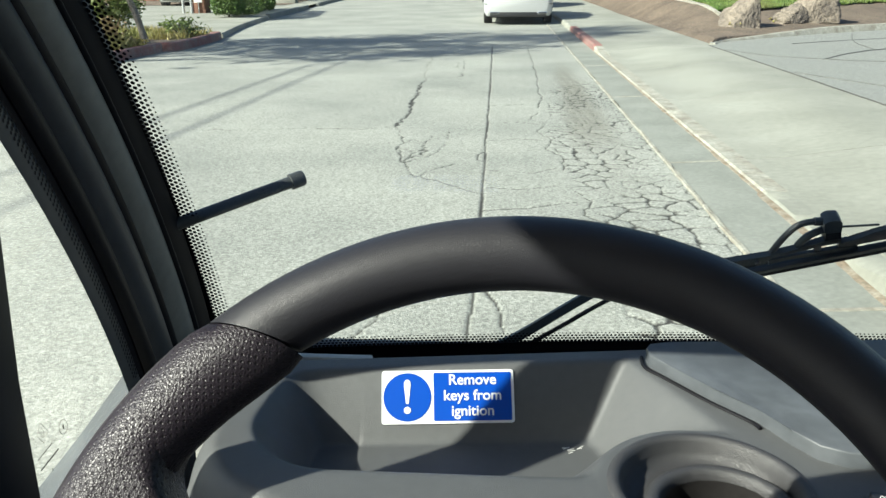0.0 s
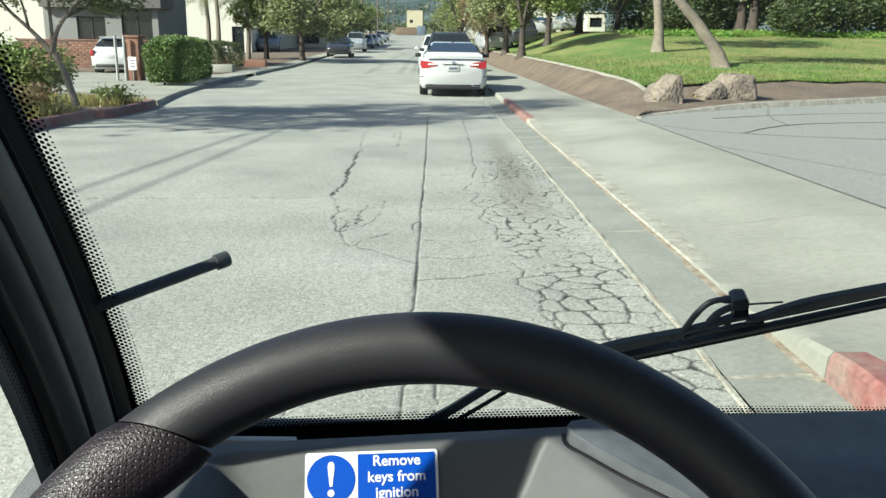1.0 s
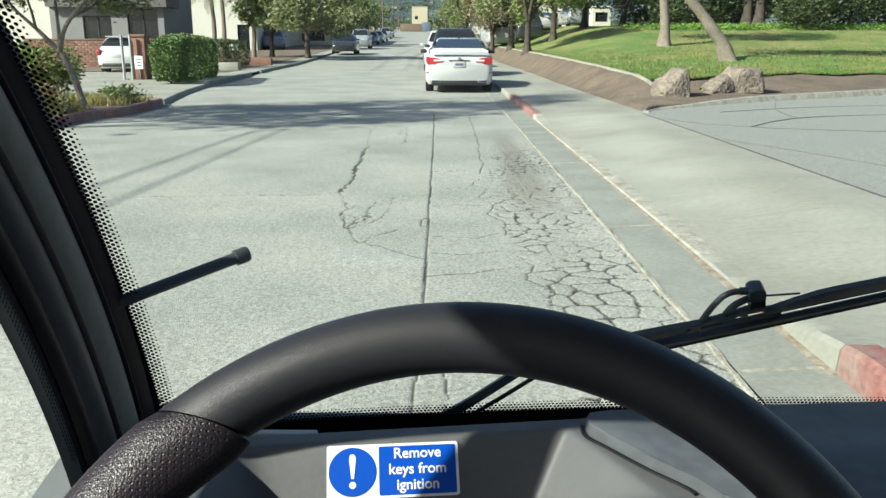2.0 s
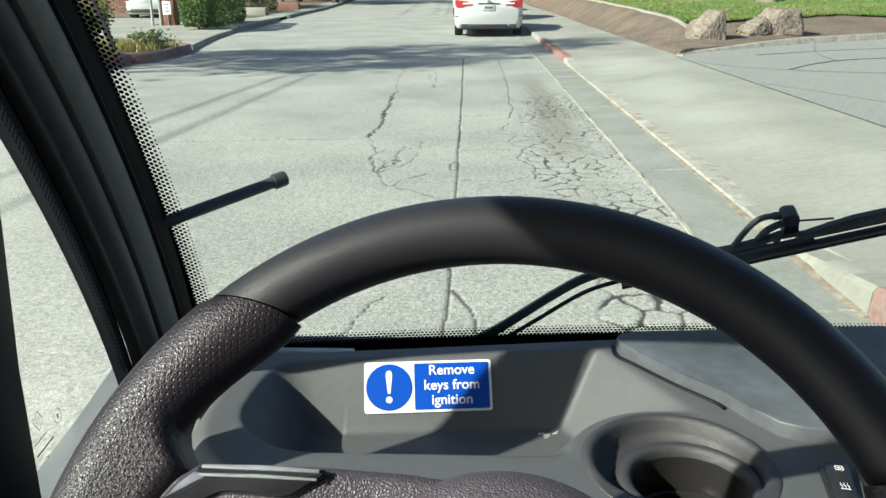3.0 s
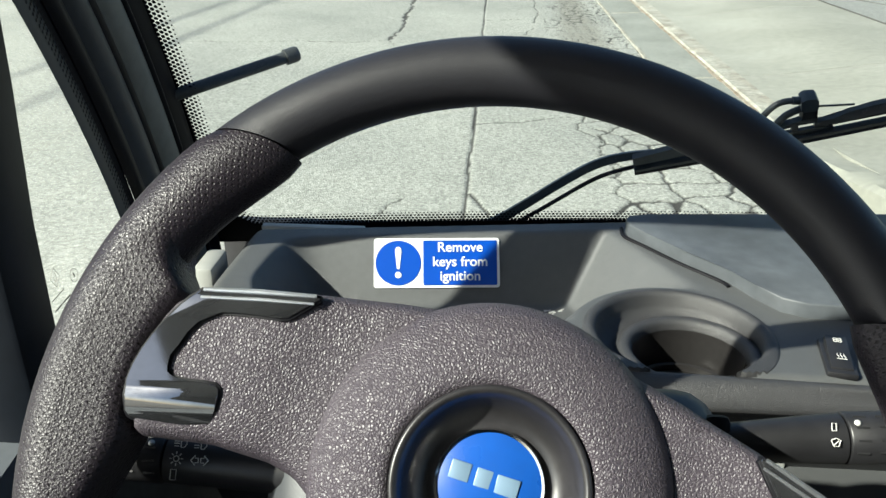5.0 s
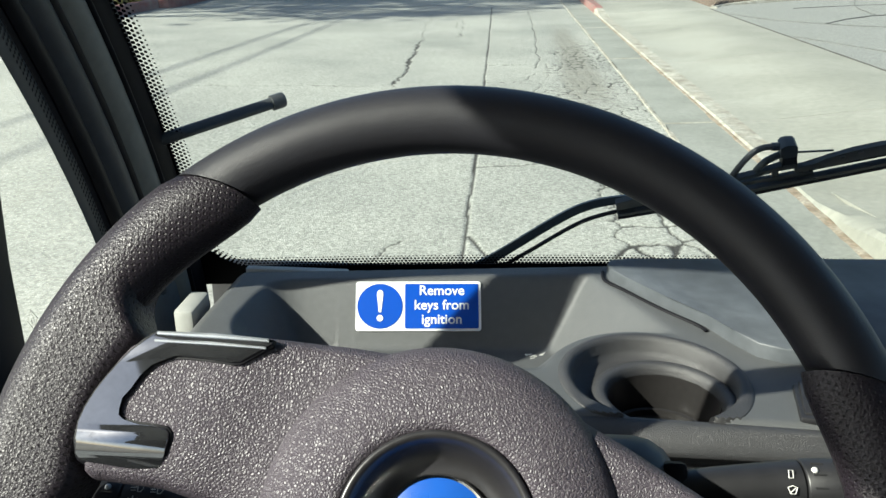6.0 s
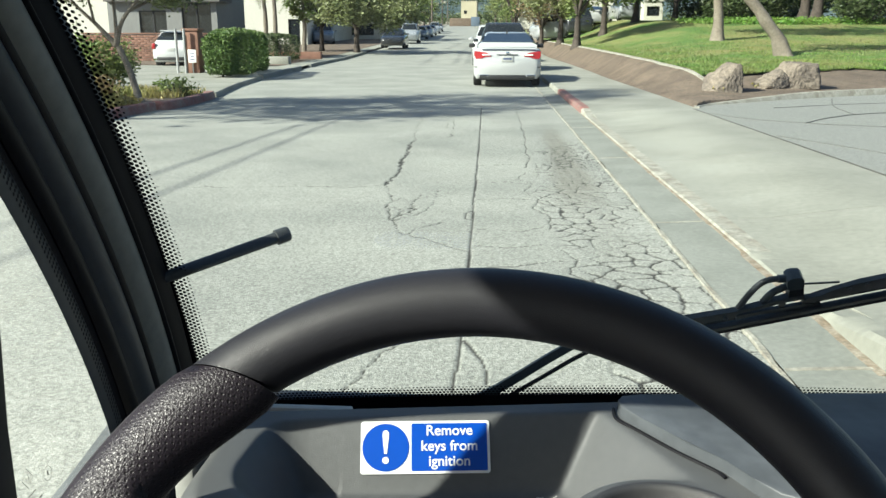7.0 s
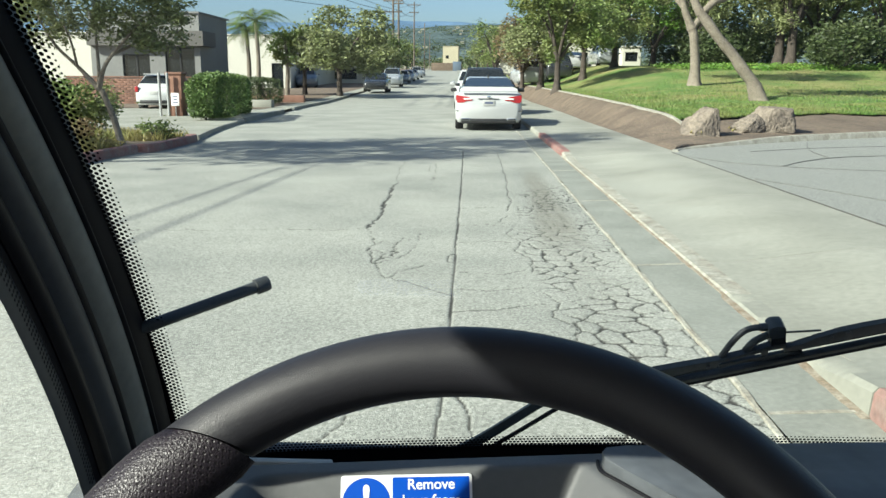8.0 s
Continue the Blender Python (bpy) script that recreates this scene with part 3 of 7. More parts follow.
for y in (2.92, 5.48, 8.6, 11.7):
    bm = bmesh.new()
    rr = [[(x, y + 0.02 * noise.noise((x * 7, y, 0)) - 0.012, 0.004 + 0.045 * (x - GUT)), (x, y + 0.02 * noise.noise((x * 7, y, 0)) + 0.012, 0.004 + 0.045 * (x - GUT)),
           (x, y + 0.012, -0.02), (x, y - 0.012, -0.02)] for x in np.linspace(GUT + 0.02, KERB, 9)]
    loft(bm, rr)
    part("gutter_joint", bm, "lip", gutter)
bm = bmesh.new()
rr = []
for y in np.arange(2.85, 13.6, 0.06):
    w = (0.034 if y < 4.6 else 0.007) + 0.035 * max(0, noise.noise((y * 1.9, 1, 4))) + 0.008 * noise.noise((y * 11, 6, 1))
    rr.append([(KERB - w, y, 0.013), (KERB - w * 0.5, y, 0.020), (KERB + 0.012, y, 0.024), (KERB + 0.012, y, 0.0)])
loft(bm, rr)
part("rust_line", bm, "rust", gutter, "rusty brown dirt gathered along the lip")


# right kerb: full height, dropped across the driveway, with red paint at both ends
def kerb_h(y):
    return float(np.interp(y, [2.75, 3.65, 13.1, 14.1], [0.15, 0.035, 0.035, 0.12]))


def kerb_run(name, y0, y1, mat, side_x=KERB, height=kerb_h, parent=None, step=0.12, wide=0.15, chip=0.006, label=""):
    bm = bmesh.new()
    rr = []
    for y in cut(y0, y1, step):
        x, h, z = side_x + lane(y), height(y), float(rise(y))
        c = chip * noise.noise((y * 5.1, 2, 0)) + 2.4 * chip * min(0, noise.noise((y * 1.7, 7, 0)) + 0.25)
        b = min(0.022, h * 0.35)
        rr.append([(x, y, z - 0.06), (x + 0.012 + c, y, z + h - b), (x + 0.012 + b - c, y, z + h), (x + wide, y, z + h), (x + wide, y, z - 0.06)])
    loft(bm, rr)
    return part(name, bm, mat, parent, label)


kerb = thing("kerb", "weathered concrete kerb, dropped across the driveway", "kerb", kind="structure")
kerb_run("kerb_stone", -20, 0.4, "concrete", parent=kerb)
kerb_run("red_kerb_stone", 0.4, 2.86, "red_kerb", parent=kerb, chip=0.010, label="kerb with worn red paint")
kerb_run("kerb_stone", 2.87, 4.6, "concrete", parent=kerb, chip=0.008, step=0.05, label="stained ramped kerb end")
kerb_run("kerb_stone", 4.6, 13.9, "lip", parent=kerb, chip=0.006, step=0.07, label="dropped chipped kerb lip")
kerb_run("red_kerb_stone", 13.9, 19.2, "red_kerb", parent=kerb, chip=0.012, label="broken kerb with faded red paint")
for a, b in ((19.2, 22.0), (22.0, 27.0), (27.0, 34.0), (34.0, 46.0), (46.0, 80.0)):
    kerb_run("kerb_stone", a, b, "concrete", parent=kerb, step=0.4)
kerb_run("kerb_stone", 80, 300, "concrete", parent=kerb, step=6)

# right pavement: slabs, ramped where the driveway crosses it
pavement = thing("pavement", "pale concrete pavement slabs with a sloping driveway apron", "pavement", kind="structure")


def walk_z(x, y):
    k = kerb_h(float(y))
    return rise(y) + k + (0.15 - k) * sstep(0, 1.15, x - WALK)


JOINTS = [-20, -12, -6, -2, 1.2, 2.75, 5.48, 8.2, 10.9, 13.4, 14.9, 16.4, 17.9, 19.4, 20.9, 22.4, 23.9, 25.4, 26.9, 28.4, 29.9, 31.4, 32.9, 34.4, 36, 38, 40, 43, 46, 50, 55, 60]
for a, b in zip(JOINTS, JOINTS[1:]):
    bm = bmesh.new()
    rows = []
    for y in cut(a + 0.005, b - 0.005, 0.5):
        far = SEAM if y < 13.4 else SEAM + 0.1
        x = np.linspace(WALK, far, 9)
        rows.append([(xx + lane(y), y, float(walk_z(xx, y))) for xx in x] + [(far + lane(y), y, float(rise(y)) - 0.03), (WALK + lane(y), y, float(rise(y)) - 0.03)])
    loft(bm, rows)
    part("slab", bm, "concrete", pavement, smooth=20)
far_walk = new("far_slabs", strip("far_slabs", WALK, SEAM + 0.1, YS[(YS >= 60) & (YS < 320)], 0.15, ["concrete"], 2))
far_walk.parent = pavement
bed = new("bedding", strip("bedding", WALK - 0.02, SEAM + 0.05, cut(-20, 60, 1.5), 0.015, ["soil"], 2))
bed.parent = pavement

# driveway and the low concrete border round its far side
BORDER = [(3.34, 13.55), (3.48, 13.95), (3.75, 14.3), (4.15, 14.65), (5.0, 15.35), (6.28, 16.3), (8.85, 17.85), (14, 20.9), (22, 25.5), (40, 35)]


def border_y(x):
    return np.interp(x, [p[0] for p in BORDER], [p[1] for p in BORDER])


xs = np.concatenate([np.linspace(SEAM + 0.012, 10, 30), np.linspace(11, 40, 18)])
V = np.linspace(0, 1, 30)
X = np.repeat(xs[None, :], 30, 0)
Y = -20 + (border_y(X) + 0.05 + 20) * V[:, None]
driveway = new("driveway", grid_mesh("driveway", X, Y, 0.146 + 0.004 * (X - SEAM) + 0.006 * wob(X, Y, 0.8, 21), ["drive"]))
tagged(driveway, "grey patched asphalt driveway", "driveway", kind="structure")
for line in ([(SEAM + 0.05, 12.6), (3.7, 11.6), (4.6, 10.9), (6.2, 10.4), (9, 9.8)], [(4.2, 11.2), (5.5, 12.6), (7.5, 13.2), (11, 13.6)],
             [(4.6, 13.7), (7, 14.9), (11, 15.6)], [(3.3, 9.6), (3.9, 8.0), (4.3, 6.3), (4.2, 4.0)], [(5.4, 12.5), (5.7, 14.0), (6.4, 15.9)]):
    bm = bmesh.new()
    rr = []
    for p in curve_pts([(x, y, 0) for x, y in line], 8):
        w = 0.024 + 0.016 * noise.noise((p.x * 3, p.y * 3, 0))
        x, y = p.x + 0.03 * noise.noise((p.y * 5, 0, 1)), p.y + 0.03 * noise.noise((p.x * 5, 0, 2))
        z = 0.152 + 0.004 * (x - SEAM)
        rr.append([(x, y - w, z - 0.02), (x, y - w, z), (x, y + w, z), (x, y + w, z - 0.02)])
    loft(bm, rr)
    part("crack_filler", bm, "old_tar", driveway, "dark tar-filled crack")
bm = bmesh.new()
rr = []
for y in np.arange(-6, 13.5, 0.2):
    x, w = SEAM + 0.008 + 0.008 * noise.noise((y * 2.1, 4, 0)), 0.014 + 0.006 * noise.noise((y * 5, 1, 0))
    rr.append([(x - w, y, 0.13), (x - w, y, 0.1535), (x + w, y, 0.1535), (x + w, y, 0.13)])
loft(bm, rr)
part("seam_filler", bm, "crack", driveway, "dark seam against the pavement")
border = thing("border_kerb", "low pale concrete border kerb round the lawn", "kerb", kind="structure")
pts = curve_pts([(x, y, 0) for x, y in BORDER], 6)
for i in range(0, len(pts) - 1, 5):
    seg = pts[i:i + 6]
    if len(seg) < 2:
        break
    bm = bmesh.new()
    rr = []
    for j, p in enumerate(seg):
        d = (seg[min(j + 1, len(seg) - 1)] - seg[max(j - 1, 0)]).normalized()
        s = Vector((d.y, -d.x, 0))
        p = p + d * (0.004 if j == 0 else -0.004 if j == len(seg) - 1 else 0)
        h = 0.165 + 0.085 * float(sstep(3.3, 6.5, p.x)) + 0.008 * (p.x - 3.2)
        rr.append([tuple(p - s * 0.075 + Vector((0, 0, z))) for z in (0.05, h)] + [tuple(p + s * 0.015 + Vector((0, 0, h))), tuple(p + s * 0.035 + Vector((0, 0, h - 0.015))), tuple(p + s * 0.12 + Vector((0, 0, 0.05)))])
    loft(bm, rr)
    part("border_stone", bm, "lip", border)


# lawn mound and the bare soil round it
def edge_h(y):
    return np.interp(y, [0, 12, 15, 19.3, 24, 32, 39.4, 47.4, 60, 120], [0.2, 0.30, 0.44, 0.55, 0.65, 0.77, 0.88, 0.99, 1.16, 2.2])


def mound(x, y):
    u = x - bend(y)
    hl = np.interp(y, [12, 16, 18, 20, 26, 36, 46, 60, 120], [0.15, 0.2, 0.3, 0.42, 0.74, 1.2, 2.2, 2.6, 3.0])
    e = edge_h(y)
    low = 0.14 + rise(y)
    z = low + (e - low) * sstep(3.3, 4.45, u)
    z = z + (np.maximum(hl, e) - z) * sstep(4.4, 10, u)
    near = sstep(0.0, 4.4, y - border_y(x))
    return (0.20 + 0.01 * (x - 3.3)) * (1 - near) * (y < 40) + z * np.where(y < 40, near, 1)


def lawn_y(x):
    return np.where(x < 4.5, 17.6 + (4.5 - x) * 20, np.maximum(18.0, border_y(x) + 3.1 - 0.25 * np.maximum(x - 9, 0) ** 0.8)) + 0.25 * wob(x, x * 0, 2, 4)


xs = np.concatenate([np.linspace(3.3, 12, 60), np.linspace(12.5, 60, 40)])
V = np.linspace(0, 1, 90) ** 1.8
X = np.repeat(xs[None, :], 90, 0)
Y = border_y(X) + 0.06 + (120 - border_y(X)) * V[:, None]
XX = X + bend(Y)
Z = mound(XX, Y) + 0.02 * wob(X, Y, 3, 31)
Z[:, 0] = np.minimum(Z[:, 0], rise(Y[:, 0]) + 0.11)
Z[0, :] = 0.10
soil = new("soil", grid_mesh("soil", XX, Y, Z, ["soil"]))
tagged(soil, "bare brown soil strip beside the pavement", "soil", kind="structure")
xs = np.concatenate([np.linspace(4.45, 14, 70), np.linspace(14.6, 60, 40)])
X = np.repeat(xs[None, :], 90, 0)
Y = lawn_y(X) + (120 - lawn_y(X)) * V[:, None]
XX = X + bend(Y)
lawn = new("lawn", grid_mesh("lawn", XX, Y, mound(XX, Y) + 0.045 + 0.02 * wob(X, Y, 3, 31), ["lawn"]))
tagged(lawn, "sunlit green lawn rising in a low mound", "lawn", kind="structure")
r = np.random.RandomState(3)


def blades(name, x, y, z, h, w, mat, lean=0.35):
    """Many small upright blades as one mesh."""
    n = len(x)
    a = r.uniform(0, 6.28, n)
    dx, dy = np.cos(a) * w / 2, np.sin(a) * w / 2
    hh = h * r.uniform(0.5, 1.3, n)
    lx, ly = r.uniform(-1, 1, n) * hh * lean, r.uniform(-1, 1, n) * hh * lean
    v = np.stack([np.stack([x - dx, y - dy, z], -1), np.stack([x + dx, y + dy, z], -1), np.stack([x + lx, y + ly, z + hh], -1)], 1).reshape(-1, 3)
    return new(name, array_mesh(name, v, np.arange(3 * n).reshape(-1, 3), [mat]))


n = 90000
x = 4.5 + 22 * r.uniform(0, 1, n) ** 1.5
y = lawn_y(x) + 30 * r.uniform(0, 1, n) ** 2
tagged(blades("grass", x, y, mound(x + bend(y), y) + 0.03, 0.06, 0.03, "grass"), "short green mown grass", "grass", kind="stuff")
edging = thing("lawn_edging", "thin pale concrete edging between soil and lawn", "edging", kind="structure")
bm = bmesh.new()
rr = []
for y in np.concatenate([np.arange(17.2, 40, 0.5), np.arange(40, 90, 3.0)]):
    x = 4.42 + lane(y) + 0.04 * noise.noise((y * 0.7, 0, 0))
    z = float(mound(np.array(x), np.array(y)))
    rr.append([(x - 0.03, y, z - 0.1), (x - 0.03, y, z + 0.04), (x + 0.03, y, z + 0.05), (x + 0.03, y, z - 0.1)])
loft(bm, rr)
part("edging_stone", bm, "lip", edging)

# left side: kerbs, planting strip, pavement, driveway
lk = thing("kerb_left", "concrete kerb across the street, red by the planting strip", "kerb", kind="structure")


def left_run(name, pts, mat, h=0.15, label=""):
    bm = bmesh.new()
    rr = []
    pp = curve_pts([(x, y, 0) for x, y in pts], 5)
    for j, p in enumerate(pp):
        d = (pp[min(j + 1, len(pp) - 1)] - pp[max(j - 1, 0)]).normalized()
        s = Vector((-d.y, d.x, 0))
        z = float(rise(p.y))
        rr.append([tuple(p + s * o + Vector((0, 0, z + hh))) for o, hh in ((0, -0.05), (0.015, h - 0.02), (0.035, h), (0.16, h), (0.16, -0.05))])
    loft(bm, rr)
    part(name, bm, mat, lk, label)


left_run("kerb_stone", [(-5.75, -20), (-5.8, 4), (-5.86, 9)], "concrete")
left_run("red_kerb_stone", [(-5.86, 9), (-5.92, 12.4), (-5.9, 13.9)], "red_kerb", label="kerb with faded red paint")
left_run("red_kerb_stone", [(-6.05, 14.0), (-5.72, 14.1), (-5.74, 15.5), (-5.88, 16.9), (-6.1, 17.1)], "red_kerb", label="kerb end with faded red paint")
left_run("kerb_stone", [(-5.95, 17.2), (-6.7, 21.2), (-7.2, 25.1)], "concrete", 0.103)
left_run("kerb_stone", [(-7.2, 25.3), (-7.57, 32)], "gutter", 0.15)
left_run("kerb_stone", [(-7.75, 34.5), (-8.0, 38.6), (-8.4, 54)], "gutter", 0.13)
lw = new("pavement_left", strip("pavement_left", lambda y: left_edge(y) - 0.15, lambda y: left_edge(y) - 1.15, np.concatenate([cut(17.2, 60, 1.2), YS[(YS > 60) & (YS < 320)]]), 0.10, ["concrete"], 3))
tagged(lw, "pale concrete pavement across the street", "pavement", kind="structure")
dl = new("driveway_left", strip("driveway_left", lambda y: left_edge(y) - 1.1, lambda y: y * 0 - 24.0, cut(17.4, 33.5, 1.0), 0.085, ["concrete"], 8))
tagged(dl, "pale concrete driveway across the street", "driveway", kind="structure")
ps = new("planting_strip", strip("planting_strip", lambda y: left_edge(y) - 0.16, lambda y: y * 0 - 12.0, cut(-20, 17.3, 0.8), 0.11, ["soil"], 12))
tagged(ps, "dry planting strip with sparse yellow grass", "soil", kind="structure")
n = 9000
x, y = r.uniform(-8.6, -6.1, n), r.uniform(9, 17.1, n)
keep = (wob(x, y, 1.6, 5) > 0.05) | (np.hypot(x + 6.6, y - 13.2) < 0.7) | (np.hypot(x + 6.5, y - 16.0) < 0.8)
tagged(blades("dry_grass", x[keep], y[keep], 0.1 + 0 * x[keep], 0.17, 0.035, "dry_grass", 0.6), "dry yellow tufts of grass", "grass", kind="stuff")
dirt_l = new("soil_left", strip("soil_left", lambda y: left_edge(y) - 1.1, lambda y: left_edge(y) - 26.0, np.concatenate([cut(33.5, 60, 1.5), YS[(YS > 60) & (YS < 320)]]), 0.11, ["soil"], 6))
tagged(dirt_l, "bare soil verge beyond the pavement", "soil", kind="structure")

# ---- the cab ----
CX = 0.33                       # middle of the vehicle


def screen_y(x, z):
    return 0.776 - 0.55 * (z - 1) - 0.5 * (z - 1) ** 2 * np.where(z > 1.3, 0.6, 1) - np.where(z > 1.3, 0.018, 0) + 0.1 * (0.442 - (x - CX) ** 2)


# steering wheel, turned a little to the right
TILT, YAW, TURN = 53.28, 0.75, 15.5
axis_n = Vector((0, -math.sin(radians(TILT)), math.cos(radians(TILT))))
ax_u = Vector((math.cos(radians(YAW)), math.sin(radians(YAW)), 0))
axis_n = (axis_n - ax_u * axis_n.dot(ax_u)).normalized()
ax_w = axis_n.cross(ax_u)
COL = Matrix((ax_u, ax_w, axis_n)).transposed().to_4x4()
COL.translation = (-0.0014, 0.2565, 0.930)
WHEEL = COL @ Matrix.Rotation(radians(-TURN), 4, "Z")
RR = 0.1975
wheel = thing("steering_wheel", "black leather steering wheel with perforated grips, turned slightly", "steering wheel", at=WHEEL)


def along_rim(bm):
    """Lay metres along the rim and round its section as texture coordinates."""
    uv = bm.loops.layers.uv.new("UVMap")
    for f in bm.faces:
        c = f.calc_center_median()
        ca = math.atan2(c.y, c.x)
        cp = math.atan2(c.z, math.hypot(c.x, c.y) - RR)
        for lp in f.loops:
            p = lp.vert.co
            a = math.atan2(p.y, p.x)
            q = math.atan2(p.z, math.hypot(p.x, p.y) - RR)
            a += 2 * math.pi * round((ca - a) / (2 * math.pi)); q += 2 * math.pi * round((cp - q) / (2 * math.pi))
            lp[uv].uv = (a * RR, q * 0.0185)


def rim_arc(name, t0, t1, mat, rad, thick, slant0=0.0, slant1=0.0, swell=0.0, label=""):
    """A stretch of the rim, its ends cut aslant; swell thickens it on the inner side towards both ends."""
    bm = bmesh.new()
    rings = []
    n = max(6, int(abs(t1 - t0) / 2.5))
    for i in range(n + 1):
        k = i / n
        ring = []
        for j in range(28):
            p = 2 * math.pi * j / 28
            t = radians((t0 + slant0 * math.cos(p)) * (1 - k) + (t1 + slant1 * math.cos(p)) * k)
            s = swell * math.exp(-((k - 0.08) / 0.16) ** 2) * max(0, -math.cos(p)) ** 2
            a = rad * (1 + s)
            end = 1 - 0.10 * (math.exp(-k * 60) + math.exp(-(1 - k) * 60)) * (1 if thick != rad else 0)
            d = RR + a * math.cos(p) * end
            ring.append((d * math.cos(t), d * math.sin(t), thick * math.sin(p) * end))
        rings.append(ring)
    loft(bm, rings)
    along_rim(bm)
    return part(name, bm, mat, wheel, label, smooth=60)


rim_arc("upper_rim", 37.0, 143.0, "rim_smooth", 0.0172, 0.0172, -4, 4, label="smooth black rim")
rim_arc("lower_rim", 206, 334, "rim_smooth", 0.0172, 0.0172, label="smooth black rim")
rim_arc("grip", 143.2, 208, "grip", 0.0192, 0.0182, 4, 0, 0.22, "perforated leather grip")
rim_arc("grip", 36.8, -28, "grip", 0.0192, 0.0182, -4, 0, 0.22, "perforated leather grip")
HUB = Matrix.Translation((-0.0028, -0.0010, 0))      # the hub sits a little off the rim's middle
hub_prof = [(0.070, -0.035), (0.0795, -0.020), (0.0808, 0.003), (0.0798, 0.0100), (0.0772, 0.0152), (0.0732, 0.0194), (0.067, 0.0230), (0.060, 0.0256), (0.053, 0.0272), (0.0470, 0.0278), (0.0440, 0.0272), (0.0424, 0.0255)]
bm = bmesh.new(); lathe(bm, hub_prof, 96, HUB)
hub = part("hub_cover", bm, "hub", wheel, "grained dark hub cover", smooth=60)
bm = bmesh.new(); lathe(bm, [(0.0424, 0.0255), (0.0421, 0.0278), (0.0410, 0.0288), (0.0396, 0.0284), (0.0384, 0.0268), (0.0365, 0.0215), (0.0335, 0.0150), (0.0300, 0.0112), (0.0265, 0.0100), (0.0232, 0.0100)], 96, HUB)
part("dished_ring", bm, "pit", hub, "satin black dished ring", smooth=60)
bm = bmesh.new(); lathe(bm, [(0.0245, 0.0095), (0.0243, 0.0125), (0.0236, 0.0138), (0.0226, 0.0134)], 64, HUB)
part("badge_ring", bm, "chrome", hub, "thin chrome ring", smooth=60)
bm = bmesh.new(); lathe(bm, [(0.0228, 0.0126), (0.017, 0.0142), (0.010, 0.0151), (0.004, 0.0154), (0.0002, 0.0155)], 64, HUB)
badge = part("badge", bm, "badge_blue", hub, "glossy blue round badge", smooth=60)
for k, w in ((-0.0125, 0.0088), (-0.0020, 0.0072), (0.0085, 0.0102)):
    bm = bmesh.new(); box(bm, (k - 0.0040, 0.0012 - 0.02 * k, 0.0150), (w, 0.0080, 0.0010), bevel=0.0004)
    part("badge_mark", bm, "badge_pale", badge, "pale raised mark")

# outlines of the left half: the spoke's upper and lower edges along x, and the web's inner edge by angle and radius
SPOKE_TOP = ([-0.167, -0.1645, -0.1605, -0.1525, -0.098, -0.064, -0.040], [0.012, 0.026, 0.035, 0.0425, 0.0565, 0.0635, 0.0670])
SPOKE_LOW = ([-0.167, -0.160, -0.125, -0.100, -0.087, -0.072, -0.060, -0.040], [-0.012, -0.0290, -0.0225, -0.0225, -0.0255, -0.0350, -0.0470, -0.0560])
WEB_IN = ([157.5, 160.0, 162.5, 163.6, 164.6, 165.5, 166.4, 167.9, 175.1, 184.1, 190.6, 195, 199.9, 203], [0.1830, 0.1815, 0.1790, 0.1765, 0.1725, 0.1680, 0.1620, 0.1626, 0.1656, 0.1664, 0.1640, 0.1690, 0.1765, 0.1830])
TRIM = [(-0.1512, 0.0413), (-0.1245, 0.0478), (-0.0985, 0.0537), (-0.0982, 0.0525), (-0.1089, 0.0408), (-0.1107, 0.0399), (-0.1125, 0.0395), (-0.1230, 0.0378), (-0.1336, 0.0356), (-0.1385, 0.0342), (-0.1418, 0.0327), (-0.1447, 0.0303),
        (-0.1468, 0.0274), (-0.1500, 0.0215), (-0.1525, 0.0154), (-0.1537, 0.0098), (-0.1541, 0.0052), (-0.1530, 0.0018), (-0.1495, 0.0004), (-0.1420, 0.0014), (-0.1353, 0.0028), (-0.1299, 0.0035), (-0.1278, 0.0022), (-0.1270, 0.0000),
        (-0.1265, -0.0070), (-0.1268, -0.0134), (-0.1282, -0.0153), (-0.1305, -0.0160), (-0.1460, -0.0188), (-0.1620, -0.0215), (-0.1638, -0.0208), (-0.1648, -0.0190), (-0.1672, -0.0130), (-0.1683, -0.0060), (-0.1682, 0.0007), (-0.1669, 0.0083), (-0.1648, 0.0154), (-0.1618, 0.0234), (-0.1585, 0.0305), (-0.1552, 0.0365)]


def grown(poly, d):
    """The outline moved outwards by d."""
    out = []
    for i, (x, y) in enumerate(poly):
        (ax, ay), (bx, by) = poly[i - 1], poly[(i + 1) % len(poly)]
        l = math.hypot(bx - ax, by - ay)
        out.append((x - (by - ay) / l * d, y + (bx - ax) / l * d))
    return out


def trim_plate(poly, top, bevel):
    """A flat plate over the spoke, its lower end rolled over."""
    bm = bmesh.new()
    prism(bm, poly, 0.004, top, None, bevel)
    tilt = Vector((-0.2571, 0.9664, 0))
    for v in np.linspace(-0.003, -0.022, 12):
        bmesh.ops.bisect_plane(bm, geom=bm.verts[:] + bm.edges[:] + bm.faces[:], plane_co=Vector((-0.147, 0, 0)) + tilt * v, plane_no=tilt)
    for q in bm.verts:
        t = min(1.25, max(0, (-0.0035 - ((q.co.y) - 0.266 * (q.co.x + 0.147)) * 0.9664) / 0.0165))
        q.co.z -= 0.0058 * t * t
    return bm


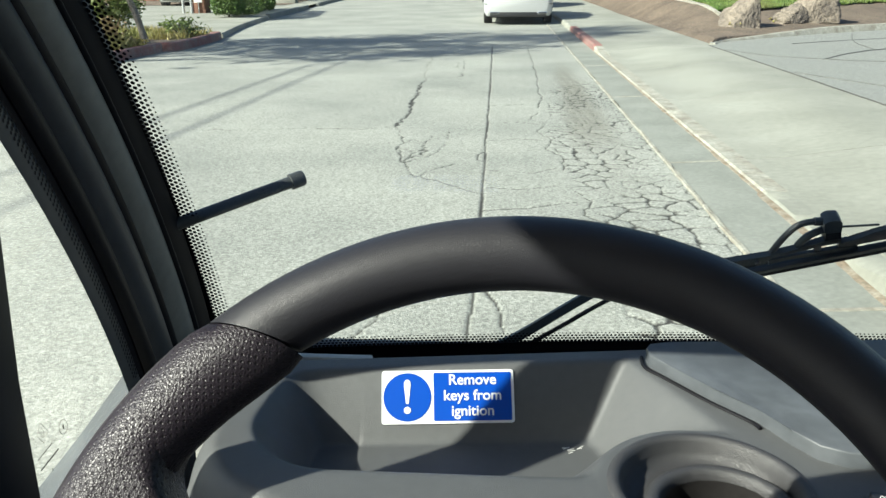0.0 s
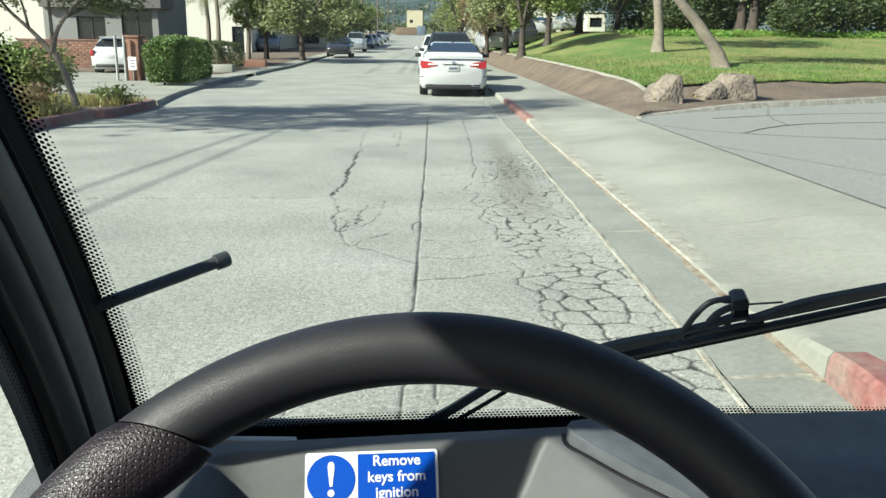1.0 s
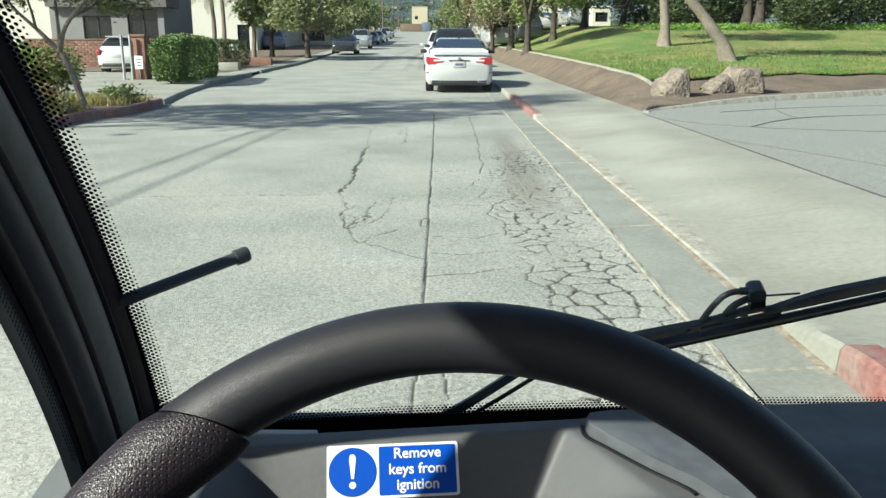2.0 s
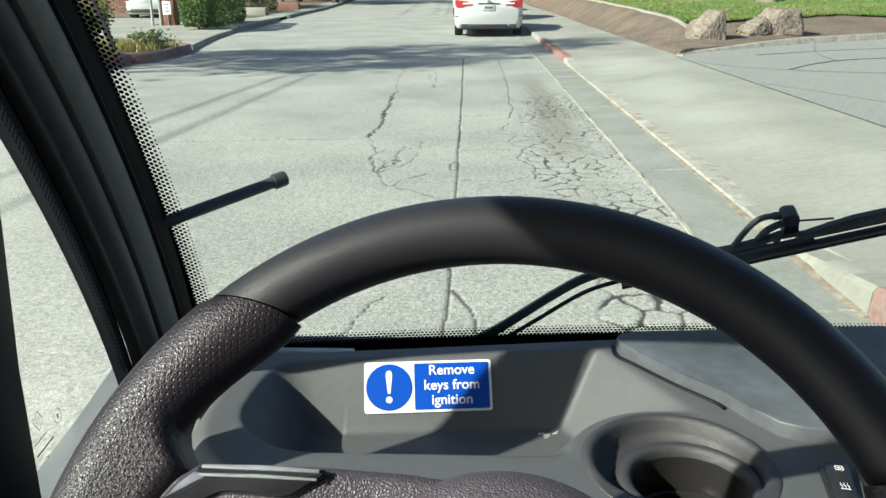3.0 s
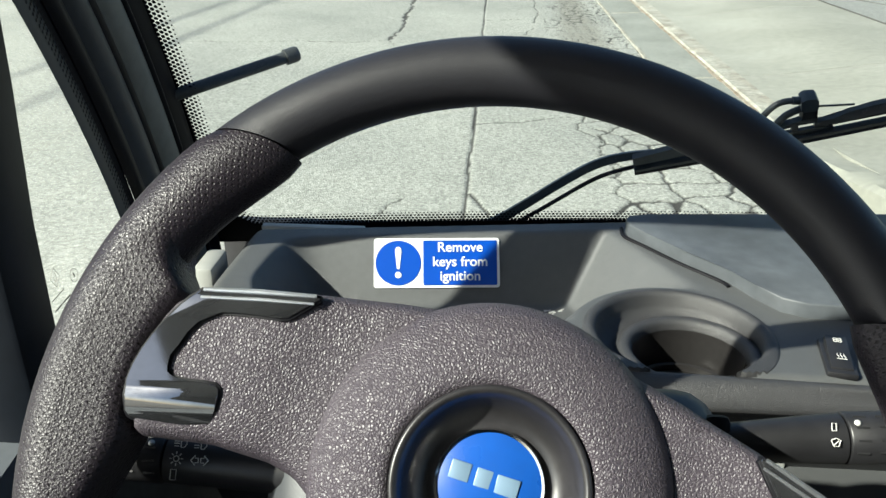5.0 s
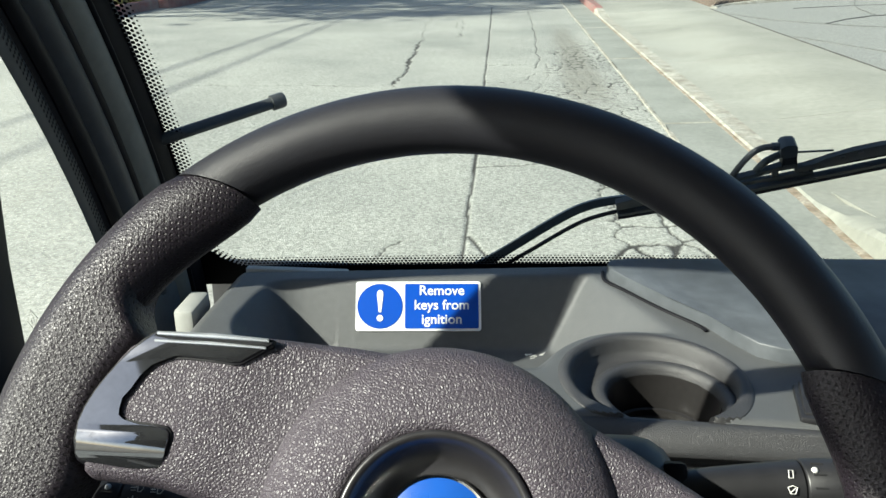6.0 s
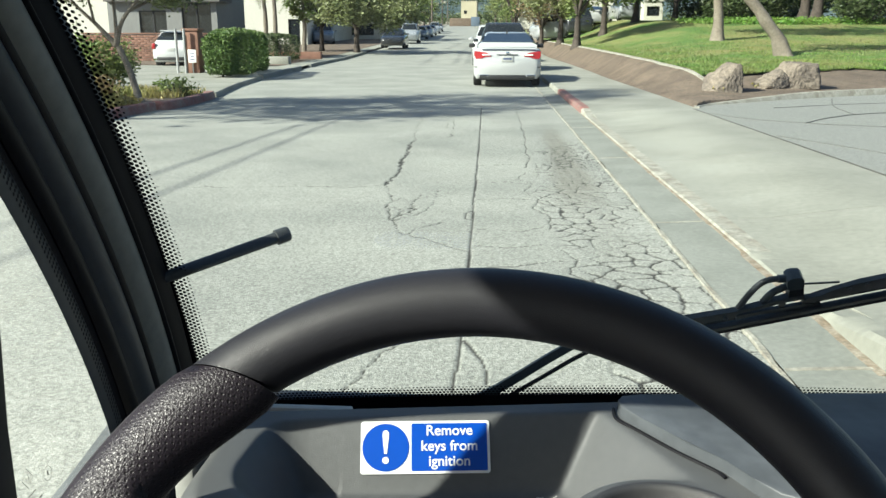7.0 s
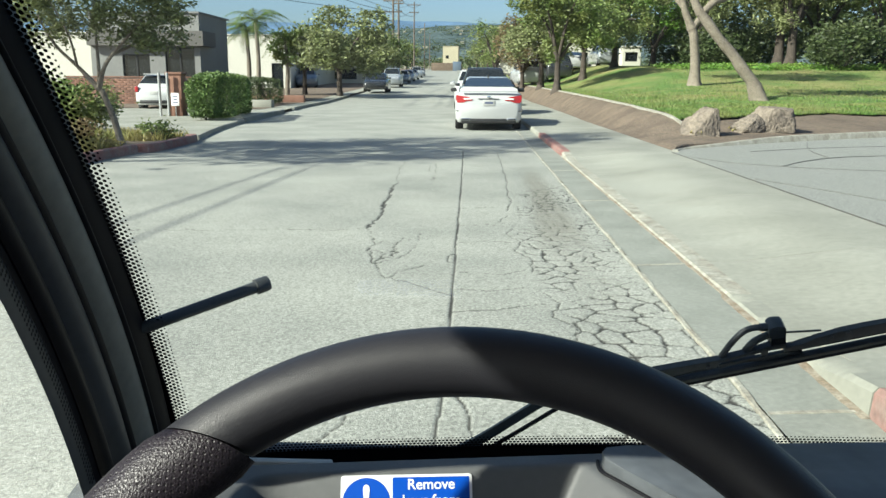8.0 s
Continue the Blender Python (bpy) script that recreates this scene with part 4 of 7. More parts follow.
for side in (1, -1):
    flip = Matrix.Diagonal((side, 1, 1, 1))
    swing = Matrix.Rotation(0 if side > 0 else radians(-5), 3, "Z")     # the right half sits a little lower

    def mirrored(bm):
        for v in bm.verts:
            v.co.x *= side
            v.co = swing @ v.co

    bm = bmesh.new()            # the spoke: a padded form, hollowed where it meets the hub
    rr = []
    for x in np.linspace(-0.167, -0.040, 40):
        y1, y0 = float(np.interp(x, *SPOKE_TOP)), float(np.interp(x, *SPOKE_LOW))
        ring = []
        for k in range(25):
            t = k / 24
            y = y0 + (y1 - y0) * t
            d = min(y - y0, y1 - y)
            e = 1 - math.sqrt(max(0, 1 - (1 - min(1, d / 0.007)) ** 2))
            r_ = math.hypot(x, y)
            z = 0.0175 - 0.007 * e - 0.006 * max(0, (0.35 - t) / 0.35) ** 2 - 0.0050 * float(sstep(0.125, 0.088, r_)) * (1 if x < -0.07 else 0.9)
            ring.append((x, y, z))
        rr.append(ring + [(x, y1, -0.014), (x, y0, -0.014)])
    loft(bm, rr)
    mirrored(bm)
    spoke = part("spoke", bm, "hub", wheel, "grained dark spoke", smooth=60)
    bm = bmesh.new()            # leather web that runs from the rim in to the trim
    rr = []
    for a in np.linspace(157.5, 203, 36):
        ri = float(np.interp(a, *WEB_IN))
        ring = []
        for k in range(13):
            t = k / 12
            r_ = RR + (ri - RR) * t
            d = (1 - t) * (RR - ri)
            e = 1 - math.sqrt(max(0, 1 - (1 - min(1, d / 0.011)) ** 2))
            ring.append((r_ * math.cos(radians(a)), r_ * math.sin(radians(a)), 0.0180 - 0.0035 * t ** 1.5 - 0.011 * e))
        ring += [(ri * math.cos(radians(a)), ri * math.sin(radians(a)), -0.012), (RR * math.cos(radians(a)), RR * math.sin(radians(a)), -0.012)]
        rr.append(ring)
    loft(bm, rr)
    along_rim(bm)
    mirrored(bm)
    part("grip_web", bm, "grip", spoke, "perforated leather web between rim and spoke", smooth=60)
    bm = trim_plate(grown(TRIM, 0.0011), 0.0184, 0.0004)
    mirrored(bm)
    part("trim_gap", bm, "rubber", spoke, "dark gap round the trim", smooth=40)
    bm = trim_plate(TRIM, 0.0197, 0.0009)
    mirrored(bm)
    part("spoke_trim", bm, "dark_chrome", spoke, "glossy dark chrome trim", smooth=40)
    for dy, rad in ((0.0004, 0.0012), (-0.0032, 0.0009)):
        bm = bmesh.new()
        tube(bm, [(side * x, y + dy, z) for x, y, z in ((-0.1500, 0.0413, 0.0196), (-0.125, 0.0477, 0.0199), (-0.100, 0.0533, 0.0199))], [rad * 0.7, rad, rad * 0.7], 8)
        if side < 0:
            bmesh.ops.transform(bm, matrix=swing.to_4x4(), verts=bm.verts)
        part("trim_edge", bm, "bright_edge", spoke, "bright chrome edge")

# column shroud and stalks
column = thing("steering_column", "black plastic steering column shroud with two stalks", "steering column", at=COL)
bm = bmesh.new()
rr = []
for n_, hw, top, bot in ((-0.036, 0.088, 0.030, -0.085), (-0.041, 0.101, 0.038, -0.088), (-0.048, 0.111, 0.044, -0.092), (-0.060, 0.1165, 0.0475, -0.095), (-0.085, 0.119, 0.0485, -0.10), (-0.12, 0.108, 0.040, -0.10), (-0.34, 0.09, 0.03, -0.10)):
    c = 0.023
    ring = []
    for sx, sy, a0 in ((1, 1, 0), (-1, 1, 90), (-1, -1, 180), (1, -1, 270)):
        for a in (0, 22, 45, 68, 90):
            ring.append((sx * (hw - c) + c * math.cos(radians(a0 + a)), (top - c if sy > 0 else bot + c) + c * math.sin(radians(a0 + a)), n_))
    rr.append(ring)
loft(bm, rr)
part("shroud", bm, "shroud", column, "smooth charcoal shroud", smooth=60)
bm = bmesh.new(); box(bm, (0.1125, 0.0265, -0.057), (0.014, 0.017, 0.022), bevel=0.004)
part("stalk_slot", bm, "rubber", column, "black slot round the stalk's root")


def stalk(side, a, b, tip, dot, thin=0.0105):
    bm = bmesh.new()
    tube(bm, [a, Vector(a).lerp(Vector(b), 0.4), b], [thin, thin * 0.4 + 0.0072, 0.0130], 20)
    st = part("stalk", bm, "plastic", column, "black control stalk with pale symbols", smooth=50)
    bm = bmesh.new()
    d = (Vector(tip) - Vector(b)).normalized()
    b2 = Vector(b) + d * 0.0012
    tube(bm, [b2, b2 + d * 0.001, Vector(tip) - d * 0.003, tip], [0.0125, 0.0134, 0.0134, 0.0115], 20)
    kn = part("knob", bm, "plastic", st, "ribbed twist knob", smooth=50)
    bm = bmesh.new()
    for i in range(3):
        for j in range(4):
            ang = radians(40 + 28 * j)
            o = b2 + d * (0.006 + 0.011 * i)
            q = o + Vector((0, math.cos(ang) * 0.0134, math.sin(ang) * 0.0134))
            box(bm, q, (0.006, 0.0009, 0.0009))
    part("rib", bm, "trim_black", kn)
    bm = bmesh.new()
    q = b2 + d * dot + Vector((0, 0.0072, 0.0112))
    bmesh.ops.create_uvsphere(bm, u_segments=12, v_segments=8, radius=0.0017, matrix=Matrix.Translation(q))
    part("index_dot", bm, "icon", kn, "small white dot")
    return st


st_l = stalk(-1, (-0.075, -0.0045, -0.055), (-0.1675, 0.0025, -0.055), (-0.212, 0.0045, -0.055), 0.006)
st_r = stalk(1, (0.108, 0.0205, -0.055), (0.1745, 0.0258, -0.055), (0.228, 0.0290, -0.055), 0.004, 0.0092)


def icon(parent, centre, kind, s=0.0032):
    """A small printed symbol of thin raised lines, facing the driver."""
    bm = bmesh.new()
    c = Vector(centre)
    L = lambda *pp: tube(bm, [c + Vector((x * s, y * s, 0)) for x, y in pp], 0.0003, 4)
    if kind == "lamp":
        L((0.2, -0.8), (0.7, -0.8), (1.1, -0.3), (1.1, 0.3), (0.7, 0.8), (0.2, 0.8), (0.2, -0.8))
        for y in (-0.6, -0.2, 0.2, 0.6):
            L((-0.9, y), (-0.1, y))
    elif kind == "sun":
        L(*[(0.45 * math.cos(a), 0.45 * math.sin(a)) for a in (k * math.pi / 4 for k in range(9))])
        for k in range(8):
            a = k * math.pi / 4
            L((0.7 * math.cos(a), 0.7 * math.sin(a)), (1.1 * math.cos(a), 1.1 * math.sin(a)))
    elif kind == "turn":
        for q in (-1, 1):
            L((q * 0.2, 0.35), (q * 0.7, 0.35), (q * 0.7, 0.75), (q * 1.4, 0), (q * 0.7, -0.75), (q * 0.7, -0.35), (q * 0.2, -0.35), (q * 0.2, 0.35))
    elif kind == "off":
        L((-0.45, -0.8), (0.45, -0.8), (0.45, 0.8), (-0.45, 0.8), (-0.45, -0.8))
    elif kind == "wipe":
        L((-1, 0.5), (0, 0.9), (1, 0.5), (0.5, -0.8), (-0.5, -0.8), (-1, 0.5)); L((-0.6, -0.6), (0.6, 0.4))
    elif kind == "fan":
        for k in range(4):
            a = math.pi / 4 + k * math.pi / 2
            L(*[(0.55 * math.cos(a) + 0.4 * math.cos(b), 0.55 * math.sin(a) + 0.4 * math.sin(b)) for b in (j * math.pi / 3 for j in range(7))])
    elif kind == "heat":
        for q in (-0.6, 0, 0.6):
            L((q, -0.9), (q + 0.15, -0.3), (q - 0.15, 0.3), (q, 0.9))
        L((-0.9, -1.1), (0.9, -1.1))
    return bm


for k, x, w in (("lamp", -0.160, 0.0110), ("lamp", -0.1495, 0.0105), ("sun", -0.160, 0.0030), ("turn", -0.148, 0.0025), ("off", -0.1615, -0.0050)):
    part("symbol", icon(st_l, (x, w, -0.0545 + math.sqrt(max(0, 0.0136 ** 2 - (w - 0.0020) ** 2))), k), "icon", st_l)
for k, w in (("off", 0.0310), ("wipe", 0.0235)):
    part("symbol", icon(st_r, (0.1675, w, -0.0545 + math.sqrt(max(0, 0.0136 ** 2 - (w - 0.0252) ** 2))), k, 0.0023), "icon", st_r)

# dashboard: one moulding with a tray, a cup holder and a sloping back wall for the label
DT = 0.84
CUP = (0.157, 0.545)


def smax(a, b, k):
    return 0.5 * (a + b + np.sqrt((a - b) ** 2 + k * k))


def dash_z(X, Y):
    Yp = Y - 0.095 * (X + 0.045)
    back = 0.8375 - 1.52 * (0.7545 - Yp)                            # the wall that carries the notice
    qx, qy = np.minimum(X + 0.146, 0), np.minimum(Y - 0.648, 0)     # the pocket's rounded end
    q = np.hypot(qx, qy)
    lip = q - 0.0855
    steep = 0.85 + 0.85 * qx * qx / (q * q + 1e-9)
    end = 0.841 + steep * lip
    right = 0.772 + 1.028 * (X - 0.075) + 0.531 * (Y - 0.7215)
    rc = np.hypot(X - CUP[0] + 0.0085, Y - CUP[1] - 0.0105)
    flank = 0.8415 - 1.35 * (rc - 0.084)
    walls = smax(end, back, 0.006 + 0.03 * sstep(-0.16, -0.23, X))
    walls = smax(smax(walls, right, 0.004), flank, 0.012)
    tray = smax(0.7725 + 0.02 * (0.70 - Y), walls, 0.0035)
    top = DT + 0.018 * (X - 0.1) * (Y > 0.6) * sstep(0.6, 0.8, Y)
    Z = -smax(-tray, -top, 0.0035)
    ox, oy = np.minimum(X + 0.155, 0), np.minimum(Y - 0.625, 0)     # the rounded outer corner falls away
    o = np.clip((np.hypot(ox, oy) - 0.096) / 0.022, 0, 1.3) * sstep(0.0, -0.05, ox)
    Z = Z - 0.022 * o * o
    f = np.clip((0.503 - Y) / 0.013, 0, 1)
    Z = Z - 0.029 * (1 - np.sqrt(1 - np.minimum(f, 0.995) ** 2))
    return Z - 0.62 * np.maximum(Yp - 0.776, 0)


dash = thing("dashboard", "dark grey grained plastic dashboard with tray and cup holder", "dashboard")
xs = np.concatenate([np.arange(-0.272, 0.30, 0.0020), np.arange(0.30, 0.935, 0.02)])
ys = np.concatenate([np.arange(0.490, 0.80, 0.0020), np.linspace(0.803, 0.90, 12)])
X, Y = np.meshgrid(xs, ys)
me = grid_mesh("dash_top", X, Y, dash_z(X, Y), ["dash"])
bm = bmesh.new(); bm.from_mesh(me)
bmesh.ops.delete(bm, geom=[f for f in bm.faces if math.hypot(f.calc_center_median().x - CUP[0] + 0.0085, f.calc_center_median().y - CUP[1] - 0.0105) < 0.0735], context="FACES")
bm.to_mesh(me); bm.free()
ob = new("dash_top", me)
ob.parent = dash
bm = bmesh.new()
lathe(bm, [(0.0810, DT - 0.006), (0.0775, DT + 0.0002), (0.0745, DT + 0.0030), (0.0715, DT + 0.0036), (0.0685, DT + 0.0024), (0.0665, DT - 0.0008), (0.0650, DT - 0.0085), (0.0635, DT - 0.0150), (0.0618, DT - 0.0165), (0.0602, DT - 0.0150), (0.0580, DT - 0.0105),
           (0.0550, DT - 0.0080), (0.0510, DT - 0.0075), (0.0480, DT - 0.0090), (0.0462, DT - 0.0125), (0.0455, DT - 0.0165)], 96, Matrix.Translation((*CUP, 0)))
for v in bm.verts:              # the outer ring sits off the well's middle, and its front runs into the padded edge
    r_ = math.hypot(v.co.x - CUP[0], v.co.y - CUP[1])
    k = float(sstep(0.0600, 0.0650, r_))
    v.co.x, v.co.y = v.co.x - 0.0085 * k, v.co.y + 0.0105 * k
    v.co.z += (DT + (0.0008 if r_ < 0.079 else -0.004) - v.co.z) * k * float(sstep(0.550, 0.512, v.co.y))
    if v.co.y < 0.4985:
        v.co.y, v.co.z = 0.4985, min(v.co.z, DT - 0.011)
cup = part("cup_well", bm, "cup", dash, "stepped round cup holder well", smooth=50)
bm = bmesh.new()
lathe(bm, [(0.0458, DT - 0.0150), (0.0450, DT - 0.024), (0.0430, DT - 0.042), (0.0425, DT - 0.0475), (0.0405, DT - 0.0485), (0.0395, DT - 0.0465), (0.0380, DT - 0.0470), (0.0370, DT - 0.052), (0.0005, DT - 0.053)], 80, Matrix.Translation((*CUP, 0)))
part("cup_insert", bm, "cup_insert", cup, "cup insert coloured dark for shade, with a raised ring on its floor", smooth=50)
# front face under the top, with a padded band
bm = bmesh.new()
rr = []
for x in np.arange(-0.272, 0.94, 0.03):
    e = 0.0016 - 0.045 * (x - 0.16) * (0.08 < x < 0.30)
    rr.append([(x, 0.502, 0.824), (x, 0.5000, 0.8335), (x, 0.4975 + e, 0.8372), (x, 0.4932 + e, 0.8380), (x, 0.4895 + e, 0.8365), (x, 0.486, 0.8335), (x, 0.4820, 0.8285), (x, 0.4790, 0.8230), (x, 0.4785, 0.8190), (x, 0.4810, 0.8160), (x, 0.486, 0.8130), (x, 0.493, 0.803), (x, 0.497, 0.785), (x, 0.52, 0.772), (x, 0.60, 0.60), (x, 0.66, 0.30), (x, 0.80, 0.30), (x, 0.80, 0.70), (x, 0.62, 0.75), (x, 0.53, 0.779), (x, 0.502, 0.790)])
loft(bm, rr)
part("front_pad", bm, "cup", dash, "padded grained front edge", smooth=60)
bm = bmesh.new()
prism(bm, [(0.10, 0.50), (0.40, 0.50), (0.40, 0.64), (0.10, 0.64)], 0.70, 0.72)
part("lower_shelf", bm, "dash", dash, "lower shelf under the pad")
bm = bmesh.new(); box(bm, (0.185, 0.545, 0.737), (0.13, 0.010, 0.085), bevel=0.003)
part("lower_panel", bm, "panel_light", dash, "pale panel under the pad")
# raised lid on the passenger's side
LID = [(0.1345, 0.772), (0.1360, 0.7545), (0.150, 0.733), (0.180, 0.691), (0.212, 0.654), (0.228, 0.622), (0.243, 0.600), (0.262, 0.5905), (0.30, 0.588), (0.92, 0.588), (0.92, 0.852), (0.16, 0.788), (0.140, 0.782)]
bm = bmesh.new()
prism(bm, LID, DT - 0.004, DT + 0.0135, None, 0.0016)
part("lid", bm, "dash_lid", dash, "smooth blue-grey lid with rounded front lip", smooth=40)
bm = bmesh.new()
tube(bm, curve_pts([(0.131, 0.775, DT + 0.001), (0.131, 0.753, DT + 0.001), (0.147, 0.730, DT + 0.001), (0.177, 0.688, DT + 0.001), (0.205, 0.655, DT + 0.001), (0.2105, 0.643, DT + 0.001)], 6), [0.0019] * 31, 8)
part("gap", bm, "rubber", dash, "dark shut gap beside the lid")
bm = bmesh.new()
box(bm, (-0.204, 0.782, 0.826), (0.115, 0.010, 0.008), bevel=0.002)
part("demister_strip", bm, "panel_light", dash, "pale strip at the foot of the windscreen")
bm = bmesh.new()
box(bm, (-0.2860, 0.680, 0.784), (0.020, 0.05, 0.100), bevel=0.004)
part("end_cap", bm, "end_cap", dash, "pale end cap")
# scratches on the tray floor
bm = bmesh.new()
for i in range(9):
    x, y = 0.046 + 0.024 * random.random(), 0.700 + 0.012 * random.random()
    box(bm, (x, y, float(dash_z(np.array(x), np.array(y))) + 0.0004), (0.003 + 0.005 * random.random(), 0.0008, 0.0005), rot=Matrix.Rotation(0.9 * random.random(), 3, "Z"))
part("scuffs", bm, "icon", dash, "white scuffs on the tray floor")
# rocker switches
for i, (kx, ky, ks) in enumerate(((0.2630, 0.5240, ("fan", "heat")), (0.2925, 0.5260, ("wipe", "heat")), (0.3220, 0.5280, ("sun", "off")))):
    at = Matrix.Translation((kx, ky, DT)) @ Matrix.Rotation(radians(-11), 4, "Z")
    bm = bmesh.new(); box(bm, (0, 0, 0.001), (0.0225, 0.052, 0.006), bevel=0.002)
    bmesh.ops.transform(bm, matrix=at, verts=bm.verts)
    sw = part("switch", bm, "plastic", dash, "black rocker switch with pale symbols")
    bm = bmesh.new(); box(bm, (0, 0, 0.0052), (0.0165, 0.042, 0.006), rot=Matrix.Rotation(radians(7), 3, "X"), bevel=0.0015)
    bmesh.ops.transform(bm, matrix=at, verts=bm.verts)
    part("rocker", bm, "plastic", sw)
    for k, y in zip(ks, (0.0115, -0.0090)):
        bm = icon(sw, (0, 0, 0), k, 0.0040)
        bmesh.ops.transform(bm, matrix=at @ Matrix.Translation((0, y, 0.0098 + (0.0014 if y > 0 else -0.0008))), verts=bm.verts)
        part("symbol", bm, "icon", sw)

# the notice on the tray's back wall
def on_dash(x, y):
    return Vector((x, y, float(dash_z(np.array(x), np.array(y)))))


lab_y = (on_dash(-0.0635, 0.748) - on_dash(-0.0635, 0.724)).normalized()
lab_x = (on_dash(0.0, 0.7415) - on_dash(-0.127, 0.7295)).normalized()
lab_n = lab_x.cross(lab_y).normalized()
lab_y = lab_n.cross(lab_x)
LAB = Matrix((lab_x, lab_y, lab_n)).transposed().to_4x4()
LAB.translation = on_dash(-0.0635, 0.7352)
LAB = LAB @ Matrix.Translation((0, 0, 0.0014))
label = thing("notice", "white and blue notice sticker on the dashboard tray wall", "sticker", at=LAB)


def rounded(w, h, r_, n=6):
    return [(sx * (w / 2 - r_) + r_ * math.cos(radians(a0 + 90 * k / n)), sy * (h / 2 - r_) + r_ * math.sin(radians(a0 + 90 * k / n))) for sx, sy, a0 in ((1, 1, 0), (-1, 1, 90), (-1, -1, 180), (1, -1, 270)) for k in range(n + 1)]


bm = bmesh.new(); prism(bm, rounded(0.132, 0.0525, 0.003), -0.0012, 0.0006)
part("backing", bm, "label_white", label, "white backing", smooth=0)
bm = bmesh.new(); disc(bm, (-0.0405, 0), 0.0238, 48, 0.0011)
part("blue_disc", bm, "label_blue", label, "blue disc", smooth=0)
bm = bmesh.new(); prism(bm, [(x + 0.0245, y) for x, y in rounded(0.0775, 0.0475, 0.0015)], 0, 0.0011)
part("blue_field", bm, "label_blue", label, "blue field", smooth=0)
bm = bmesh.new()
prism(bm, [(-0.0405 + x, y) for x, y in [(-0.0013, -0.0065), (0.0013, -0.0065), (0.0033, 0.0115), (0.0031, 0.0145), (0.0018, 0.0167), (0, 0.0172), (-0.0018, 0.0167), (-0.0031, 0.0145), (-0.0033, 0.0115)]], 0, 0.0016)
part("exclamation_stroke", bm, "label_white", label, smooth=0)
bm = bmesh.new(); disc(bm, (-0.0405, -0.0128), 0.0034, 24, 0.0016)
part("exclamation_dot", bm, "label_white", label, smooth=0)
for word, y in (("Remove", 0.0118), ("keys from", -0.0036), ("ignition", -0.0187)):
    cu = bpy.data.curves.new("word", "FONT")
    cu.body, cu.size, cu.align_x, cu.extrude, cu.offset = word, 0.0145, "CENTER", 0.0001, 0.00018
    tmp = new("word", cu)
    bpy.context.view_layer.update()
    me = bpy.data.meshes.new_from_object(tmp.evaluated_get(bpy.context.evaluated_depsgraph_get()))
    bpy.data.objects.remove(tmp)
    me.materials.clear(); me.materials.append(M["label_white"])
    ob = new("lettering", me)
    ob.parent = label
    ob.location = (0.0245, y, 0.0014)

# windscreen with its black border and dots
zs = np.linspace(0.765, 1.49, 40)
xs = np.linspace(-0.345, 1.005, 40)
X, Z = np.meshgrid(xs, zs)
ws = new("windscreen_1", grid_mesh("windscreen_1", X, screen_y(X, Z), Z, ["glass"]))
ws.visible_shadow = False
tagged(ws, "clear raked windscreen with black dotted border", "windscreen", kind="structure")


def foot(x):
    return 0.808 + 0.018 * (x + 0.237) + 0.03 * max(0, (-0.285 - x) / 0.05) ** 2


bm = bmesh.new()
loft(bm, [[(x, float(screen_y(x, z)) + o, z) for z, o in ((0.765, -0.003), (foot(x) - 0.0165, -0.003), (foot(x) - 0.0165, -0.001), (0.765, -0.001))] for x in np.linspace(-0.345, 1.005, 60)])
part("border_band", bm, "frit", ws, "black border along the foot")
bm = bmesh.new()
loft(bm, [[(x, float(screen_y(x, z)) + o, z) for x, o in ((-0.347, -0.003), (-0.3385, -0.003), (-0.3385, -0.001), (-0.347, -0.001))] for z in np.linspace(0.765, 1.49, 40)])
part("border_band", bm, "frit", ws, "black border along the pillar")


def dots(rows):
    """Flat round dots on the glass: centre x, z and radius."""
    v, f = [], []
    for x, z, rad in rows:
        b = len(v)
        for k in range(8):
            a = math.pi * (k + 0.5) / 4
            xx, zz = x + rad * math.cos(a), z + rad * math.sin(a) * 0.88
            v.append((xx, float(screen_y(xx, zz)) - 0.002, zz))
        f.append(tuple(range(b, b + 8)))
    return v, f


rows = []
for j, rad in enumerate((0.0022, 0.0019, 0.0017, 0.0011)):
    for i in range(291):
        x = -0.337 + 0.0046 * (i + 0.5 * (j % 2))
        rows.append((x, foot(x) - 0.0150 + 0.0038 * j, rad))
v, f = dots(rows)
me = bpy.data.meshes.new("dot_rows"); me.from_pydata(v, [], f); me.materials.append(M["frit"])
ob = new("dot_rows", me); ob.parent = ws; tagged(ob, "rows of small black dots", kind="stuff")
rows = []
for j, rad in enumerate((0.0023, 0.0021, 0.0019, 0.0016, 0.0010)):
    for i in range(140):
        z = 0.80 + 0.0047 * (i + 0.5 * (j % 2))
        rows.append((-0.3378 + 0.0041 * j, z, rad))
v, f = dots(rows)
me = bpy.data.meshes.new("dot_columns"); me.from_pydata(v, [], f); me.materials.append(M["frit"])
ob = new("dot_columns", me); ob.parent = ws; tagged(ob, "columns of small black dots", kind="stuff")

# left pillar: strips of trim and rubber swept along its curve
pillar = thing("windscreen_pillar", "dark grey windscreen pillar with layered rubber seals", "pillar", kind="structure")


def pil(z):
    return -0.5 * (z - 1) - 0.6 * (z - 1) ** 2


def pillar_strip(name, sec, mat, label=""):
    """sec: (x, y at one metre height), an outline in plan."""
    bm = bmesh.new()
    loft(bm, [[(x, y + pil(z) , z) for x, y in sec] for z in np.linspace(0.74, 1.47, 30)])
    part(name, bm, mat, pillar, label, smooth=50)


